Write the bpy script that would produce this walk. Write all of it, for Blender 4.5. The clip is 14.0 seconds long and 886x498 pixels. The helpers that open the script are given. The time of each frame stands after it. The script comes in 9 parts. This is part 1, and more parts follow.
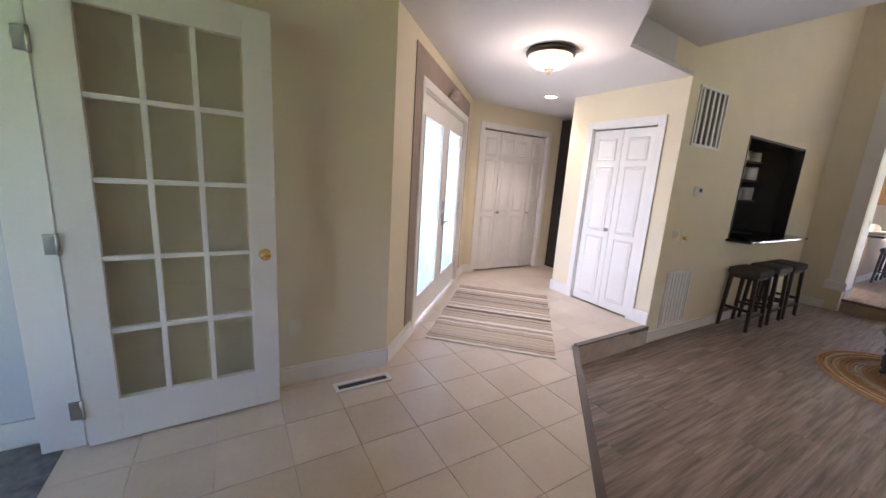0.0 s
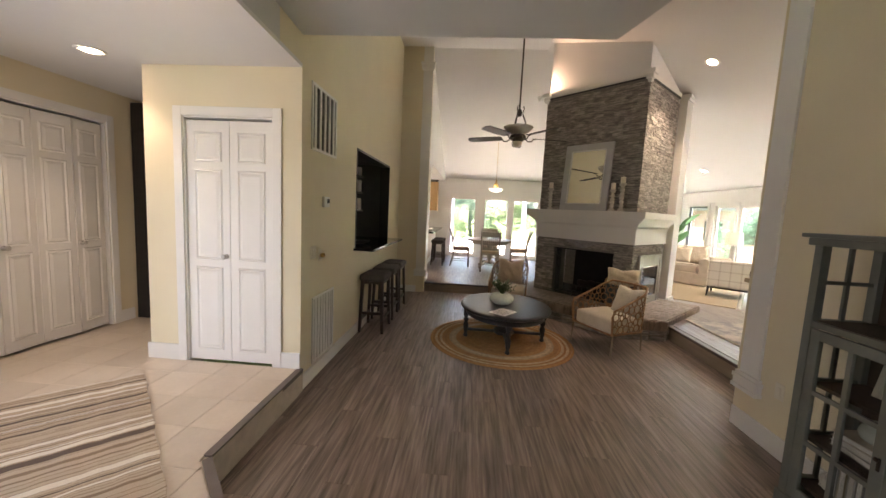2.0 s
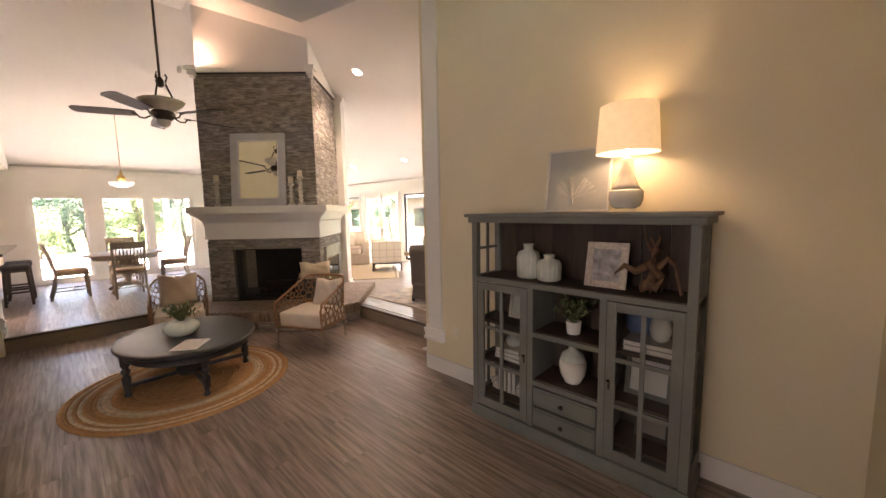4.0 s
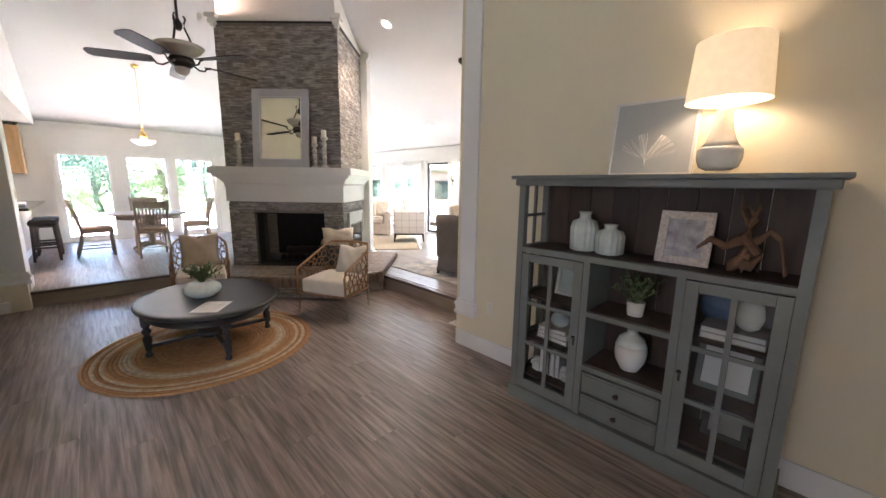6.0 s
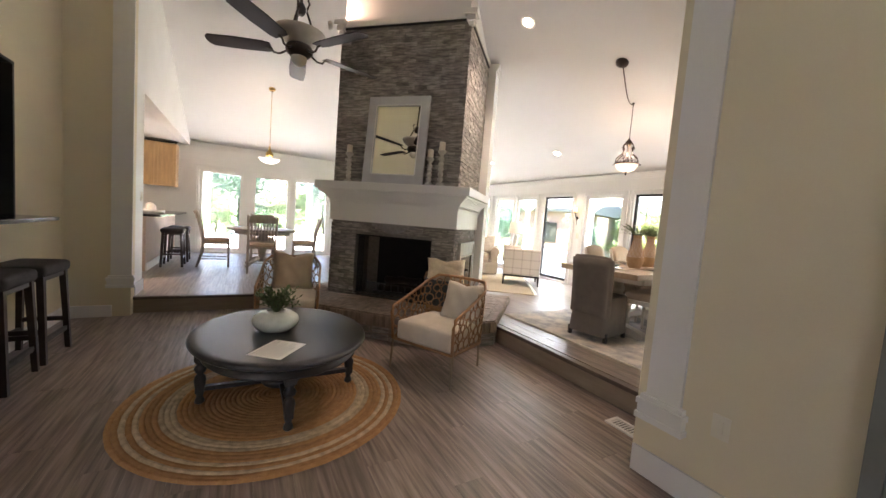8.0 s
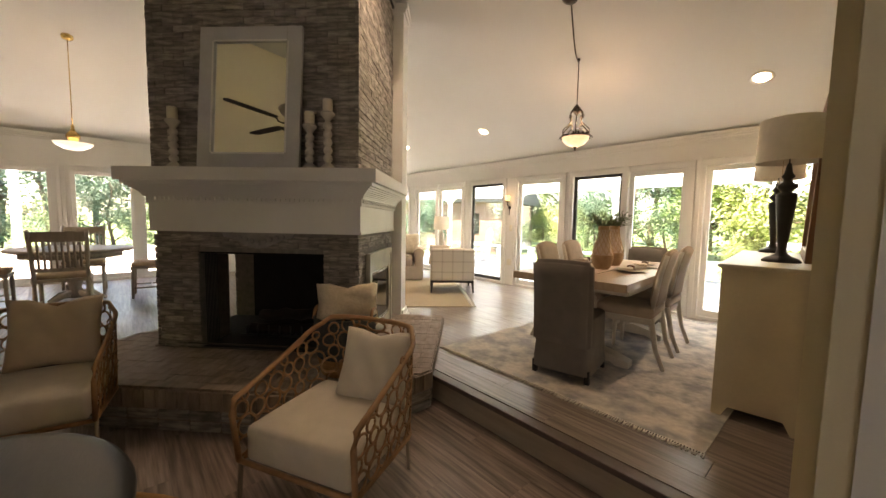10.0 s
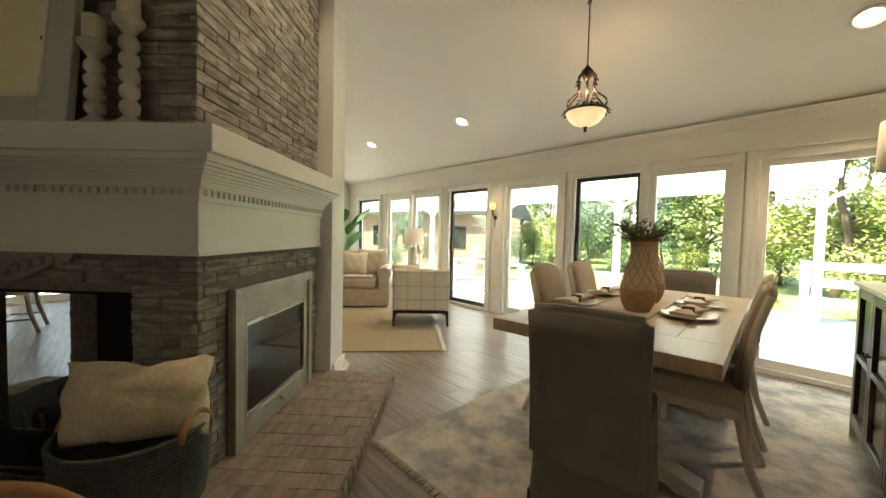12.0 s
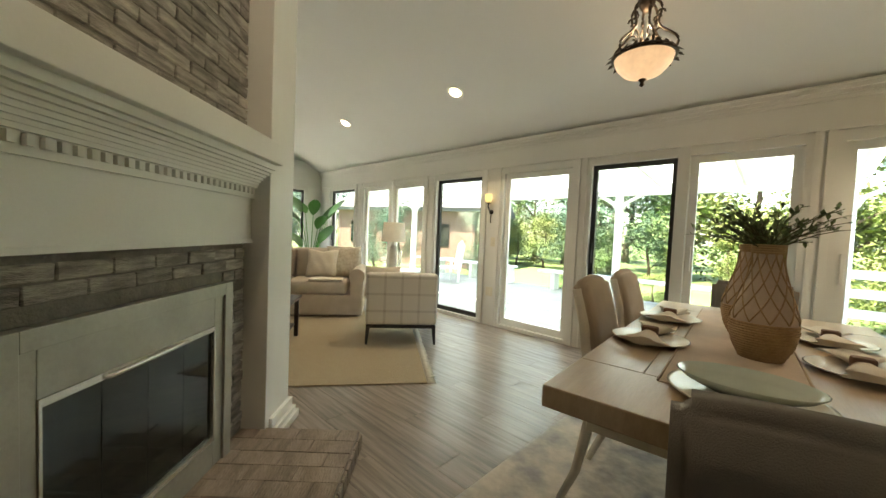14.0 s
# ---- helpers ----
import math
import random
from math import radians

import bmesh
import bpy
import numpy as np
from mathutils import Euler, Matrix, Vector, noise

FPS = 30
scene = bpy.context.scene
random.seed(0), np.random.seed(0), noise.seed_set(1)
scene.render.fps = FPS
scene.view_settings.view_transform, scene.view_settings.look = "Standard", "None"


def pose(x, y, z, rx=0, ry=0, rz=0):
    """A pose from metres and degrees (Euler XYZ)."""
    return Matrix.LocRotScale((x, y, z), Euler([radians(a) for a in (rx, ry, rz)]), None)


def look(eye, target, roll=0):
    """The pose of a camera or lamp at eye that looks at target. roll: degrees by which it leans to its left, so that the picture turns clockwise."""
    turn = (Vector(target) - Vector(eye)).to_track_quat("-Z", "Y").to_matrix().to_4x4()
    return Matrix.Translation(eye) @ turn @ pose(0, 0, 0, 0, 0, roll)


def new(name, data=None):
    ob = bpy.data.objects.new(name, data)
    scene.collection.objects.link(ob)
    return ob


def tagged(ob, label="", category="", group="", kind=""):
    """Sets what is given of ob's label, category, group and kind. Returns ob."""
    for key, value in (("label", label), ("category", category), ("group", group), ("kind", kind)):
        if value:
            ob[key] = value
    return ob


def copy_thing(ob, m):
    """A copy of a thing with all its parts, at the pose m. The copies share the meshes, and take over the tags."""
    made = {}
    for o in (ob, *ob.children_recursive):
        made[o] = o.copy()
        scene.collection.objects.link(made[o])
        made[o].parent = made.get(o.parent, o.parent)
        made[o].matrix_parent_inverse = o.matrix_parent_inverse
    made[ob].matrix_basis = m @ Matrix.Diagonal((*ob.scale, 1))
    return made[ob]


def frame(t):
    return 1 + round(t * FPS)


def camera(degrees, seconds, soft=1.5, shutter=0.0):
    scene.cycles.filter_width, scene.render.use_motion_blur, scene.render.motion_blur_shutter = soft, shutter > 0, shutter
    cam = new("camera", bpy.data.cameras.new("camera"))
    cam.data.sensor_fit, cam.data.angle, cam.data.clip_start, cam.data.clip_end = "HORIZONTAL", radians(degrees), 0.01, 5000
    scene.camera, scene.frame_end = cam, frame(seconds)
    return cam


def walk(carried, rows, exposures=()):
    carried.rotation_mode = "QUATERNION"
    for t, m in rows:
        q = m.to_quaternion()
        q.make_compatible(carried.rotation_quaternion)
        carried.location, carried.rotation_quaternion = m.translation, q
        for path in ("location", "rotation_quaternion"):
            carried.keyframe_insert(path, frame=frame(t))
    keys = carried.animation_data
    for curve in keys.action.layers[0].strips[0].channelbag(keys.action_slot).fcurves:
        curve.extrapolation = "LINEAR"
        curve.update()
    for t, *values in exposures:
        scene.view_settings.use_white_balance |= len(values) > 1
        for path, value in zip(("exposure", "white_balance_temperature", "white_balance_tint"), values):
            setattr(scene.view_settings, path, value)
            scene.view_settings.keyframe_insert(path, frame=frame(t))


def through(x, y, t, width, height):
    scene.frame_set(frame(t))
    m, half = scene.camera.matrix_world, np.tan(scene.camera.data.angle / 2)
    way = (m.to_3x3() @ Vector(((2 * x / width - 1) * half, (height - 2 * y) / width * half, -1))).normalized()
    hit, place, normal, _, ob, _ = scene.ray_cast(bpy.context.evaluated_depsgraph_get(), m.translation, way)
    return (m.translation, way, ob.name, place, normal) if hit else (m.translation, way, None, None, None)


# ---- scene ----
cam = camera(101.6, 14.0)
PATH = [
    (0, (0.697, 0.229, 1.63), (1.701, 1.913, 1.236), 3.8),
    (0.5, (0.912, 0.532, 1.648), (2.418, 1.817, 1.366), 2.5),
    (1, (1.141, 0.66, 1.623), (2.932, 1.504, 1.342), 0.7),
    (1.5, (1.364, 0.734, 1.667), (3.277, 1.269, 1.428), 1.1),
    (2, (1.576, 0.844, 1.614), (3.561, 0.981, 1.408), 2.8),
    (2.5, (1.744, 0.957, 1.627), (3.699, 0.606, 1.395), 3.6),
    (3, (1.857, 1.002, 1.655), (3.647, 0.12, 1.519), 1.0),
    (5.3, (2.081, 1.215, 1.554), (3.201, -0.413, 1.248), 2.3),
    (5.5, (2.122, 1.198, 1.545), (3.356, -0.34, 1.21), 1.6),
    (6, (2.278, 1.032, 1.526), (3.692, -0.339, 1.178), 0.8),
    (6.5, (2.417, 0.931, 1.488), (3.943, -0.294, 1.076), 0.9),
    (7, (2.684, 0.968, 1.373), (4.243, -0.26, 1.126), 1.1),
    (7.5, (3.052, 0.755, 1.295), (4.79, -0.211, 1.083), 1.9),
    (8, (3.417, 0.602, 1.328), (5.159, -0.37, 1.18), 4.5),
    (8.5, (3.737, 0.48, 1.33), (5.337, -0.719, 1.292), 1.4),
    (8.7, (3.86, 0.392, 1.34), (5.432, -0.842, 1.27), 1.5),
    (10.8, (4.941, -0.718, 1.377), (6.326, -2.154, 1.227), 0.2),
    (11, (5.02, -0.85, 1.369), (6.276, -2.405, 1.293), 1.1),
    (11.5, (5.214, -1.131, 1.359), (6.385, -2.752, 1.32), 0.7),
    (12, (5.368, -1.349, 1.364), (6.831, -2.71, 1.285), 1.4),
    (12.5, (5.607, -1.509, 1.35), (7.021, -2.922, 1.278), 1.2),
    (13, (5.789, -1.693, 1.354), (7.158, -3.148, 1.269), 1.2),
    (13.5, (5.907, -1.817, 1.36), (7.442, -3.099, 1.3), 1.7),
    (14, (6.065, -1.902, 1.343), (7.451, -3.341, 1.256), 2.5),
]
EXPOSURES = [(0, 4.65, 6300, 28), (1.0, 4.15, 6700, 22), (1.5, 4.2, 7100, 25), (2.5, 4.25, 8300, 20), (3, 4.35, 9300, 36), (5.3, 4.8, 6200, 26), (7.5, 4.65, 6600, 22), (8.7, 4.0, 7300, 24), (10.8, 3.5, 8900, 20), (11.5, 3.35, 8700, 12), (12.5, 3.2, 8400, 8), (14, 2.97, 7900, 6)]
walk(cam, [(t, look(eye, target, roll)) for t, eye, target, roll in PATH], EXPOSURES)

# ---- light ----
world = bpy.data.worlds.new("world")
scene.world = world
world.use_nodes = True
wn = world.node_tree.nodes
sky = wn.new("ShaderNodeTexSky")
sky.sky_type, sky.sun_disc = "NISHITA", False
sky.sun_elevation, sky.sun_rotation = radians(60), radians(20)
wn["Background"].inputs["Strength"].default_value = 0.15
world.node_tree.links.new(sky.outputs[0], wn["Background"].inputs[0])
sun = new("sun", bpy.data.lights.new("sun", "SUN"))
sun.data.energy, sun.data.angle, sun.data.color = 5.0, radians(0.5), (1, 0.95, 0.86)
SUN_DIR = Vector((math.sin(radians(20)) * math.cos(radians(60)), math.cos(radians(20)) * math.cos(radians(60)), math.sin(radians(60))))
sun.matrix_world = look(SUN_DIR * 60, (0, 0, 0))


def lamp(name, kind, m, energy, color=(1, 0.82, 0.6), size=0.1, spot=100):
    ob = new(name, bpy.data.lights.new(name, kind))
    ob.data.energy, ob.data.color = energy, color
    if kind == "AREA":
        ob.data.size = size
    else:
        ob.data.shadow_soft_size = size
    if kind == "SPOT":
        ob.data.spot_size, ob.data.spot_blend = radians(spot), 0.6
    ob.matrix_world = m
    return ob


# ---- materials ----
def mat(name, base, rough=0.6, vary=0.12, scale=6.0, bump=0.0, bscale=60.0, metal=0.0, stretch=(1, 1, 1), island=0.0, rand=0.0, emit=None, second=None, coat=0.0, wear=0.5, sharp=0.22):
    """A surface: base colour varied at two scales, with fine relief. second: a colour that noise mixes in."""
    m = bpy.data.materials.new(name)
    m.use_nodes = True
    nt = m.node_tree
    n, l = nt.nodes, nt.links
    p = n["Principled BSDF"]
    p.inputs["Roughness"].default_value, p.inputs["Metallic"].default_value = rough, metal
    if coat:
        p.inputs["Coat Weight"].default_value = coat
    co = n.new("ShaderNodeTexCoord")
    mp = n.new("ShaderNodeMapping")
    mp.inputs["Scale"].default_value = stretch
    l.new(co.outputs["Object"], mp.inputs[0])
    if rand:
        oi, cx = n.new("ShaderNodeObjectInfo"), n.new("ShaderNodeVectorMath")
        cx.operation = "SCALE"
        cx.inputs[0].default_value = (37.0, 53.0, 71.0)
        l.new(oi.outputs["Random"], cx.inputs["Scale"])
        l.new(cx.outputs[0], mp.inputs["Location"])
    big = n.new("ShaderNodeTexNoise")
    big.inputs["Scale"].default_value, big.inputs["Detail"].default_value = scale, 5
    fine = n.new("ShaderNodeTexNoise")
    fine.inputs["Scale"].default_value, fine.inputs["Detail"].default_value = bscale, 4
    l.new(mp.outputs[0], big.inputs["Vector"])
    l.new(mp.outputs[0], fine.inputs["Vector"])
    mix = n.new("ShaderNodeMix")
    mix.data_type = "RGBA"
    mix.inputs[6].default_value = (*base, 1)
    b2 = second or tuple(min(1, c * (1 - 2.2 * vary)) for c in base)
    mix.inputs[7].default_value = (*b2, 1)
    ramp = n.new("ShaderNodeMapRange")
    ramp.inputs[1].default_value, ramp.inputs[2].default_value = wear - sharp, wear + sharp
    l.new(big.outputs[0], ramp.inputs[0])
    l.new(ramp.outputs[0], mix.inputs[0])
    hsv = n.new("ShaderNodeHueSaturation")
    l.new(mix.outputs[2], hsv.inputs["Color"])
    val = n.new("ShaderNodeMath")
    val.operation = "MULTIPLY_ADD"
    val.inputs[1].default_value, val.inputs[2].default_value = 2 * vary, 1 - vary
    l.new(fine.outputs[0], val.inputs[0])
    last = val
    if rand or island:
        src = n.new("ShaderNodeObjectInfo").outputs["Random"] if rand else n.new("ShaderNodeNewGeometry").outputs["Random Per Island"]
        w = rand or island
        r = n.new("ShaderNodeMath")
        r.operation = "MULTIPLY_ADD"
        r.inputs[1].default_value, r.inputs[2].default_value = 2 * w, 1 - w
        l.new(src, r.inputs[0])
        mul = n.new("ShaderNodeMath")
        mul.operation = "MULTIPLY"
        l.new(r.outputs[0], mul.inputs[0])
        l.new(val.outputs[0], mul.inputs[1])
        last = mul
    l.new(last.outputs[0], hsv.inputs["Value"])
    l.new(hsv.outputs[0], p.inputs["Base Color"])
    if bump:
        bp = n.new("ShaderNodeBump")
        bp.inputs["Strength"].default_value, bp.inputs["Distance"].default_value = bump, 0.01
        l.new(fine.outputs[0], bp.inputs["Height"])
        l.new(bp.outputs[0], p.inputs["Normal"])
    if emit:
        p.inputs["Emission Color"].default_value = (*emit[:3], 1)
        p.inputs["Emission Strength"].default_value = emit[3]
    return m


def glass(name, tint=(0.95, 0.97, 0.97), rough=0.0, through=0.9):
    """Thin pane: mostly clear, with a mirror-like share."""
    m = bpy.data.materials.new(name)
    m.use_nodes = True
    n, l = m.node_tree.nodes, m.node_tree.links
    n.remove(n["Principled BSDF"])
    t, g, mx = n.new("ShaderNodeBsdfTransparent"), n.new("ShaderNodeBsdfGlossy"), n.new("ShaderNodeMixShader")
    t.inputs[0].default_value = (*tint, 1)
    g.inputs["Roughness"].default_value = rough
    mx.inputs[0].default_value = 1 - through
    l.new(t.outputs[0], mx.inputs[1])
    l.new(g.outputs[0], mx.inputs[2])
    l.new(mx.outputs[0], n["Material Output"].inputs[0])
    return m


M_CREAM = mat("cream_paint", (0.74, 0.665, 0.49), 0.7, 0.03, 1.5, 0.08, 180)
M_TAUPE = mat("pale_grey_paint", (0.55, 0.57, 0.6), 0.7, 0.03, 1.5, 0.05, 180)
M_WHITE = mat("white_paint", (0.78, 0.77, 0.74), 0.42, 0.03, 2.0, 0.04, 120)
M_CEIL = mat("ceiling_paint", (0.76, 0.75, 0.73), 0.85, 0.02, 1.2, 0.1, 220)
# ceiling paint made greyer: the soffit's shade is put into the colour
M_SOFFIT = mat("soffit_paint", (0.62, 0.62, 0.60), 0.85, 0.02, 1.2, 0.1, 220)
M_PLANK = mat("grey_brown_plank", (0.32, 0.25, 0.21), 0.36, 0.26, 2.5, 0.1, 8, stretch=(0.9, 15, 6), second=(0.115, 0.086, 0.072), rand=0.13, sharp=0.17)
M_PLANK2 = mat("grey_plank", (0.29, 0.235, 0.195), 0.32, 0.24, 2.5, 0.1, 8, stretch=(0.9, 15, 6), second=(0.12, 0.093, 0.078), rand=0.12, sharp=0.17)
M_TILE = mat("cream_tile", (0.62, 0.54, 0.45), 0.3, 0.06, 3.0, 0.05, 40, rand=0.06, second=(0.55, 0.46, 0.37))
M_GROUT = mat("grout", (0.585, 0.505, 0.415), 0.9, 0.1, 10, 0.2, 100)
M_BRICK = mat("grey_brick", (0.4, 0.365, 0.325), 0.8, 0.3, 5.0, 0.7, 45, rand=0.26, second=(0.18, 0.164, 0.15), stretch=(1.6, 2, 9), sharp=0.13)
M_BRICK_J = mat("grey_brick_far", (0.4, 0.365, 0.325), 0.8, 0.3, 5.0, 0.7, 45, island=0.26, second=(0.18, 0.164, 0.15), stretch=(1.6, 2, 9), sharp=0.13)
M_MORTAR = mat("mortar", (0.25, 0.23, 0.21), 0.95, 0.15, 20, 0.4, 90)
M_SOOT = mat("soot", (0.012, 0.011, 0.011), 0.95, 0.2, 8, 0.4, 40)
M_BLACK = mat("black_metal", (0.02, 0.02, 0.02), 0.45, 0.15, 8, 0.1, 80)
M_CHROME = mat("brushed_nickel", (0.55, 0.53, 0.5), 0.3, 0.05, 8, 0.0, 80, metal=1.0)
M_BRASS = mat("brass", (0.75, 0.52, 0.2), 0.25, 0.05, 8, 0.0, 80, metal=1.0)
M_GLASS = glass("pane_glass", through=0.93)
M_CABGLASS = glass("cabinet_glass", (0.93, 0.95, 0.95), through=0.965)
M_SCREEN = mat("dark_opening", (0.035, 0.032, 0.03), 0.6, 0.2, 6, 0.0, 60)


def frosted():
    m = bpy.data.materials.new("frosted_glass")
    m.use_nodes = True
    n, l = m.node_tree.nodes, m.node_tree.links
    n.remove(n["Principled BSDF"])
    t, g, mx = n.new("ShaderNodeBsdfTranslucent"), n.new("ShaderNodeBsdfGlossy"), n.new("ShaderNodeMixShader")
    co, nz, cr = n.new("ShaderNodeTexCoord"), n.new("ShaderNodeTexNoise"), n.new("ShaderNodeMix")
    nz.inputs["Scale"].default_value, nz.inputs["Detail"].default_value = 14, 6
    cr.data_type = "RGBA"
    cr.inputs[6].default_value, cr.inputs[7].default_value = (0.23, 0.27, 0.33, 1), (0.32, 0.355, 0.41, 1)
    l.new(co.outputs["Object"], nz.inputs["Vector"])
    l.new(nz.outputs[0], cr.inputs[0])
    l.new(cr.outputs[2], t.inputs[0])
    g.inputs["Roughness"].default_value, mx.inputs[0].default_value = 0.25, 0.08
    l.new(t.outputs[0], mx.inputs[1])
    l.new(g.outputs[0], mx.inputs[2])
    l.new(mx.outputs[0], n["Material Output"].inputs[0])
    return m


M_FROST = frosted()


# ---- mesh helpers ----
def box(bm, x0, x1, y0, y1, z0, z1, bevel=0.0, m=None):
    b = bm if not (bevel or m) else bmesh.new()
    bmesh.ops.create_cube(b, size=1, matrix=Matrix.Translation(((x0 + x1) / 2, (y0 + y1) / 2, (z0 + z1) / 2)) @ Matrix.Diagonal((abs(x1 - x0), abs(y1 - y0), abs(z1 - z0), 1)))
    if b is not bm:
        if bevel:
            bmesh.ops.bevel(b, geom=b.edges[:], offset=bevel, segments=2, affect="EDGES", profile=0.6)
        merge(bm, b, m)
    return bm


def merge(bm, b, m=None):
    if m is not None:
        b.transform(m)
    t = bpy.data.meshes.new("t")
    b.to_mesh(t)
    b.free()
    bm.from_mesh(t)
    bpy.data.meshes.remove(t)
    return bm


def prism(bm, pts, z0, z1):
    """Upright prism over a plan polygon (counter-clockwise); z1 may be a function of (x, y)."""
    lo = [bm.verts.new((x, y, z0(x, y) if callable(z0) else z0)) for x, y in pts]
    hi = [bm.verts.new((x, y, z1(x, y) if callable(z1) else z1)) for x, y in pts]
    bm.faces.new(lo[::-1])
    bm.faces.new(hi)
    for i in range(len(pts)):
        j = (i + 1) % len(pts)
        bm.faces.new((lo[i], lo[j], hi[j], hi[i]))
    return bm


def lathe(bm, profile, seg=20, m=None):
    """Turned shape from (radius, height) pairs."""
    b = bmesh.new()
    rings = []
    for r, z in profile:
        rings.append([b.verts.new((max(r, 1e-4) * math.cos(2 * math.pi * i / seg), max(r, 1e-4) * math.sin(2 * math.pi * i / seg), z)) for i in range(seg)])
    for a, c in zip(rings, rings[1:]):
        for i in range(seg):
            j = (i + 1) % seg
            f = b.faces.new((a[i], a[j], c[j], c[i]))
            f.smooth = True
    b.faces.new(rings[0][::-1])
    b.faces.new(rings[-1])
    return merge(bm, b, m)


def tube(bm, pts, r, seg=8, closed=False):
    """A round bar along a line of points; r may be a list."""
    pts = [Vector(p) for p in pts]
    n = len(pts)
    rings = []
    for i, p in enumerate(pts):
        a = pts[(i - 1) % n] if closed or i else p
        b = pts[(i + 1) % n] if closed or i < n - 1 else p
        d = (b - a).normalized()
        s = d.cross(Vector((0, 0, 1)))
        if s.length < 0.05:
            s = d.cross(Vector((1, 0, 0)))
        s.normalize()
        u = s.cross(d)
        rr = r[i] if isinstance(r, (list, tuple)) else r
        rings.append([bm.verts.new(p + rr * (math.cos(2 * math.pi * k / seg) * s + math.sin(2 * math.pi * k / seg) * u)) for k in range(seg)])
    for i in range(n if closed else n - 1):
        a, c = rings[i], rings[(i + 1) % n]
        for k in range(seg):
            j = (k + 1) % seg
            f = bm.faces.new((a[k], a[j], c[j], c[k]))
            f.smooth = True
    if not closed:
        bm.faces.new(rings[0][::-1])
        bm.faces.new(rings[-1])
    return bm


def mesh_of(name, bm, material):
    bmesh.ops.recalc_face_normals(bm, faces=bm.faces[:])
    me = bpy.data.meshes.new(name)
    bm.to_mesh(me)
    bm.free()
    me.materials.append(material)
    return me


def part(name, bm, material, parent, label="", m=None):
    ob = new(name, mesh_of(name, bm, material))
    ob.parent = parent
    if m is not None:
        ob.matrix_basis = m
    if label:
        tagged(ob, label)
    return ob


def thing(name, m, label, category, group="", kind=""):
    ob = new(name)
    ob.matrix_basis = m
    return tagged(ob, label, category, group, kind)


def solid(name, bm, material, label, category, kind="structure", m=None):
    ob = new(name, mesh_of(name, bm, material))
    if m is not None:
        ob.matrix_basis = m
    return tagged(ob, label, category, "", kind)


B = bmesh.new
TILE_Z, UP_Z = 0.20, 0.19
NOOK = lambda x, y: 2.70 + 0.41 * (13.4 - x)
DINE = lambda x, y: 2.50 + 0.41 * (y + 5.67)


def roof(x, y):
    return min(NOOK(x, y), DINE(x, y), 4.65)


# ---- floors ----
def plank_floor(name, material, sub_mat, poly_test, x0, x1, y0, y1, top, thick, label, along_x=True, width=0.18, length=1.22, base_poly=None):
    """A floor slab with single planks lying on it."""
    bm = B()
    prism(bm, base_poly, top - thick, top - 0.006)
    fl = solid(name, bm, sub_mat, label, "floor")
    shapes = {}
    row = 0
    a0, a1, b0, b1 = (x0, x1, y0, y1) if along_x else (y0, y1, x0, x1)
    b = b0
    while b < b1 - 0.02:
        w = min(width, b1 - b)
        a = a0 - (row * 0.457) % length
        while a < a1:
            s, e = max(a, a0), min(a + length, a1)
            # keep only the stretch that lies on the floor
            n = 24
            inside = [poly_test(*((s + (e - s) * (i + 0.5) / n, b + w / 2) if along_x else (b + w / 2, s + (e - s) * (i + 0.5) / n))) for i in range(n)]
            if any(inside):
                i0, i1 = inside.index(True), n - inside[::-1].index(True)
                s, e = s + (e - s) * i0 / n, s + (e - s) * i1 / n
                key = (round(e - s, 2), round(w, 3))
                if key not in shapes:
                    q = B()
                    L, W = key[0] / 2 - 0.0003, key[1] / 2 - 0.0003
                    vb = [q.verts.new((sx * L, sy * W, 0)) for sx, sy in ((-1, -1), (1, -1), (1, 1), (-1, 1))]
                    vm = [q.verts.new((sx * L, sy * W, 0.0052)) for sx, sy in ((-1, -1), (1, -1), (1, 1), (-1, 1))]
                    vt = [q.verts.new((sx * (L - 0.0008), sy * (W - 0.0008), 0.006)) for sx, sy in ((-1, -1), (1, -1), (1, 1), (-1, 1))]
                    for lo, hi in ((vb, vm), (vm, vt)):
                        for i in range(4):
                            q.faces.new((lo[i], lo[(i + 1) % 4], hi[(i + 1) % 4], hi[i]))
                    q.faces.new(vt)
                    shapes[key] = mesh_of("plank", q, material)
                ob = new("plank", shapes[key])
                ob.parent = fl
                c = ((s + e) / 2, b + w / 2) if along_x else (b + w / 2, (s + e) / 2)
                ob.matrix_basis = pose(c[0], c[1], top - 0.006, 0, 0, 0 if along_x else 90)
            a += length
        b += width
        row += 1
    return fl


def in_sunken(x, y):
    if x < 1.6:
        return x - y > 1.10 and y > 0.2
    if y > 0.2 and x - y < 1.12 and x < 3.36:
        return False
    if y > 2.235 or x > 8.72 or y < -2.0 or (y < -1.47 and x < 4.65):
        return False
    X, Y = 0.7071 * (x - 7.737 + y + 1.022), 0.7071 * (-(x - 7.737) + y + 1.022)
    return Y > 0.3 or (x < 7.0 and y < 0)


def in_upper(x, y):
    return not (x < 8.7 and y > -2.0) and not (x < 4.65) and not (y > 1.7 and x < 8.8)


# ---- walls ----
def wall(name, pts, z0, z1, material=None, label="cream painted plaster wall"):
    return solid(name, prism(B(), pts, z0, z1), material or M_CREAM, label, "wall")


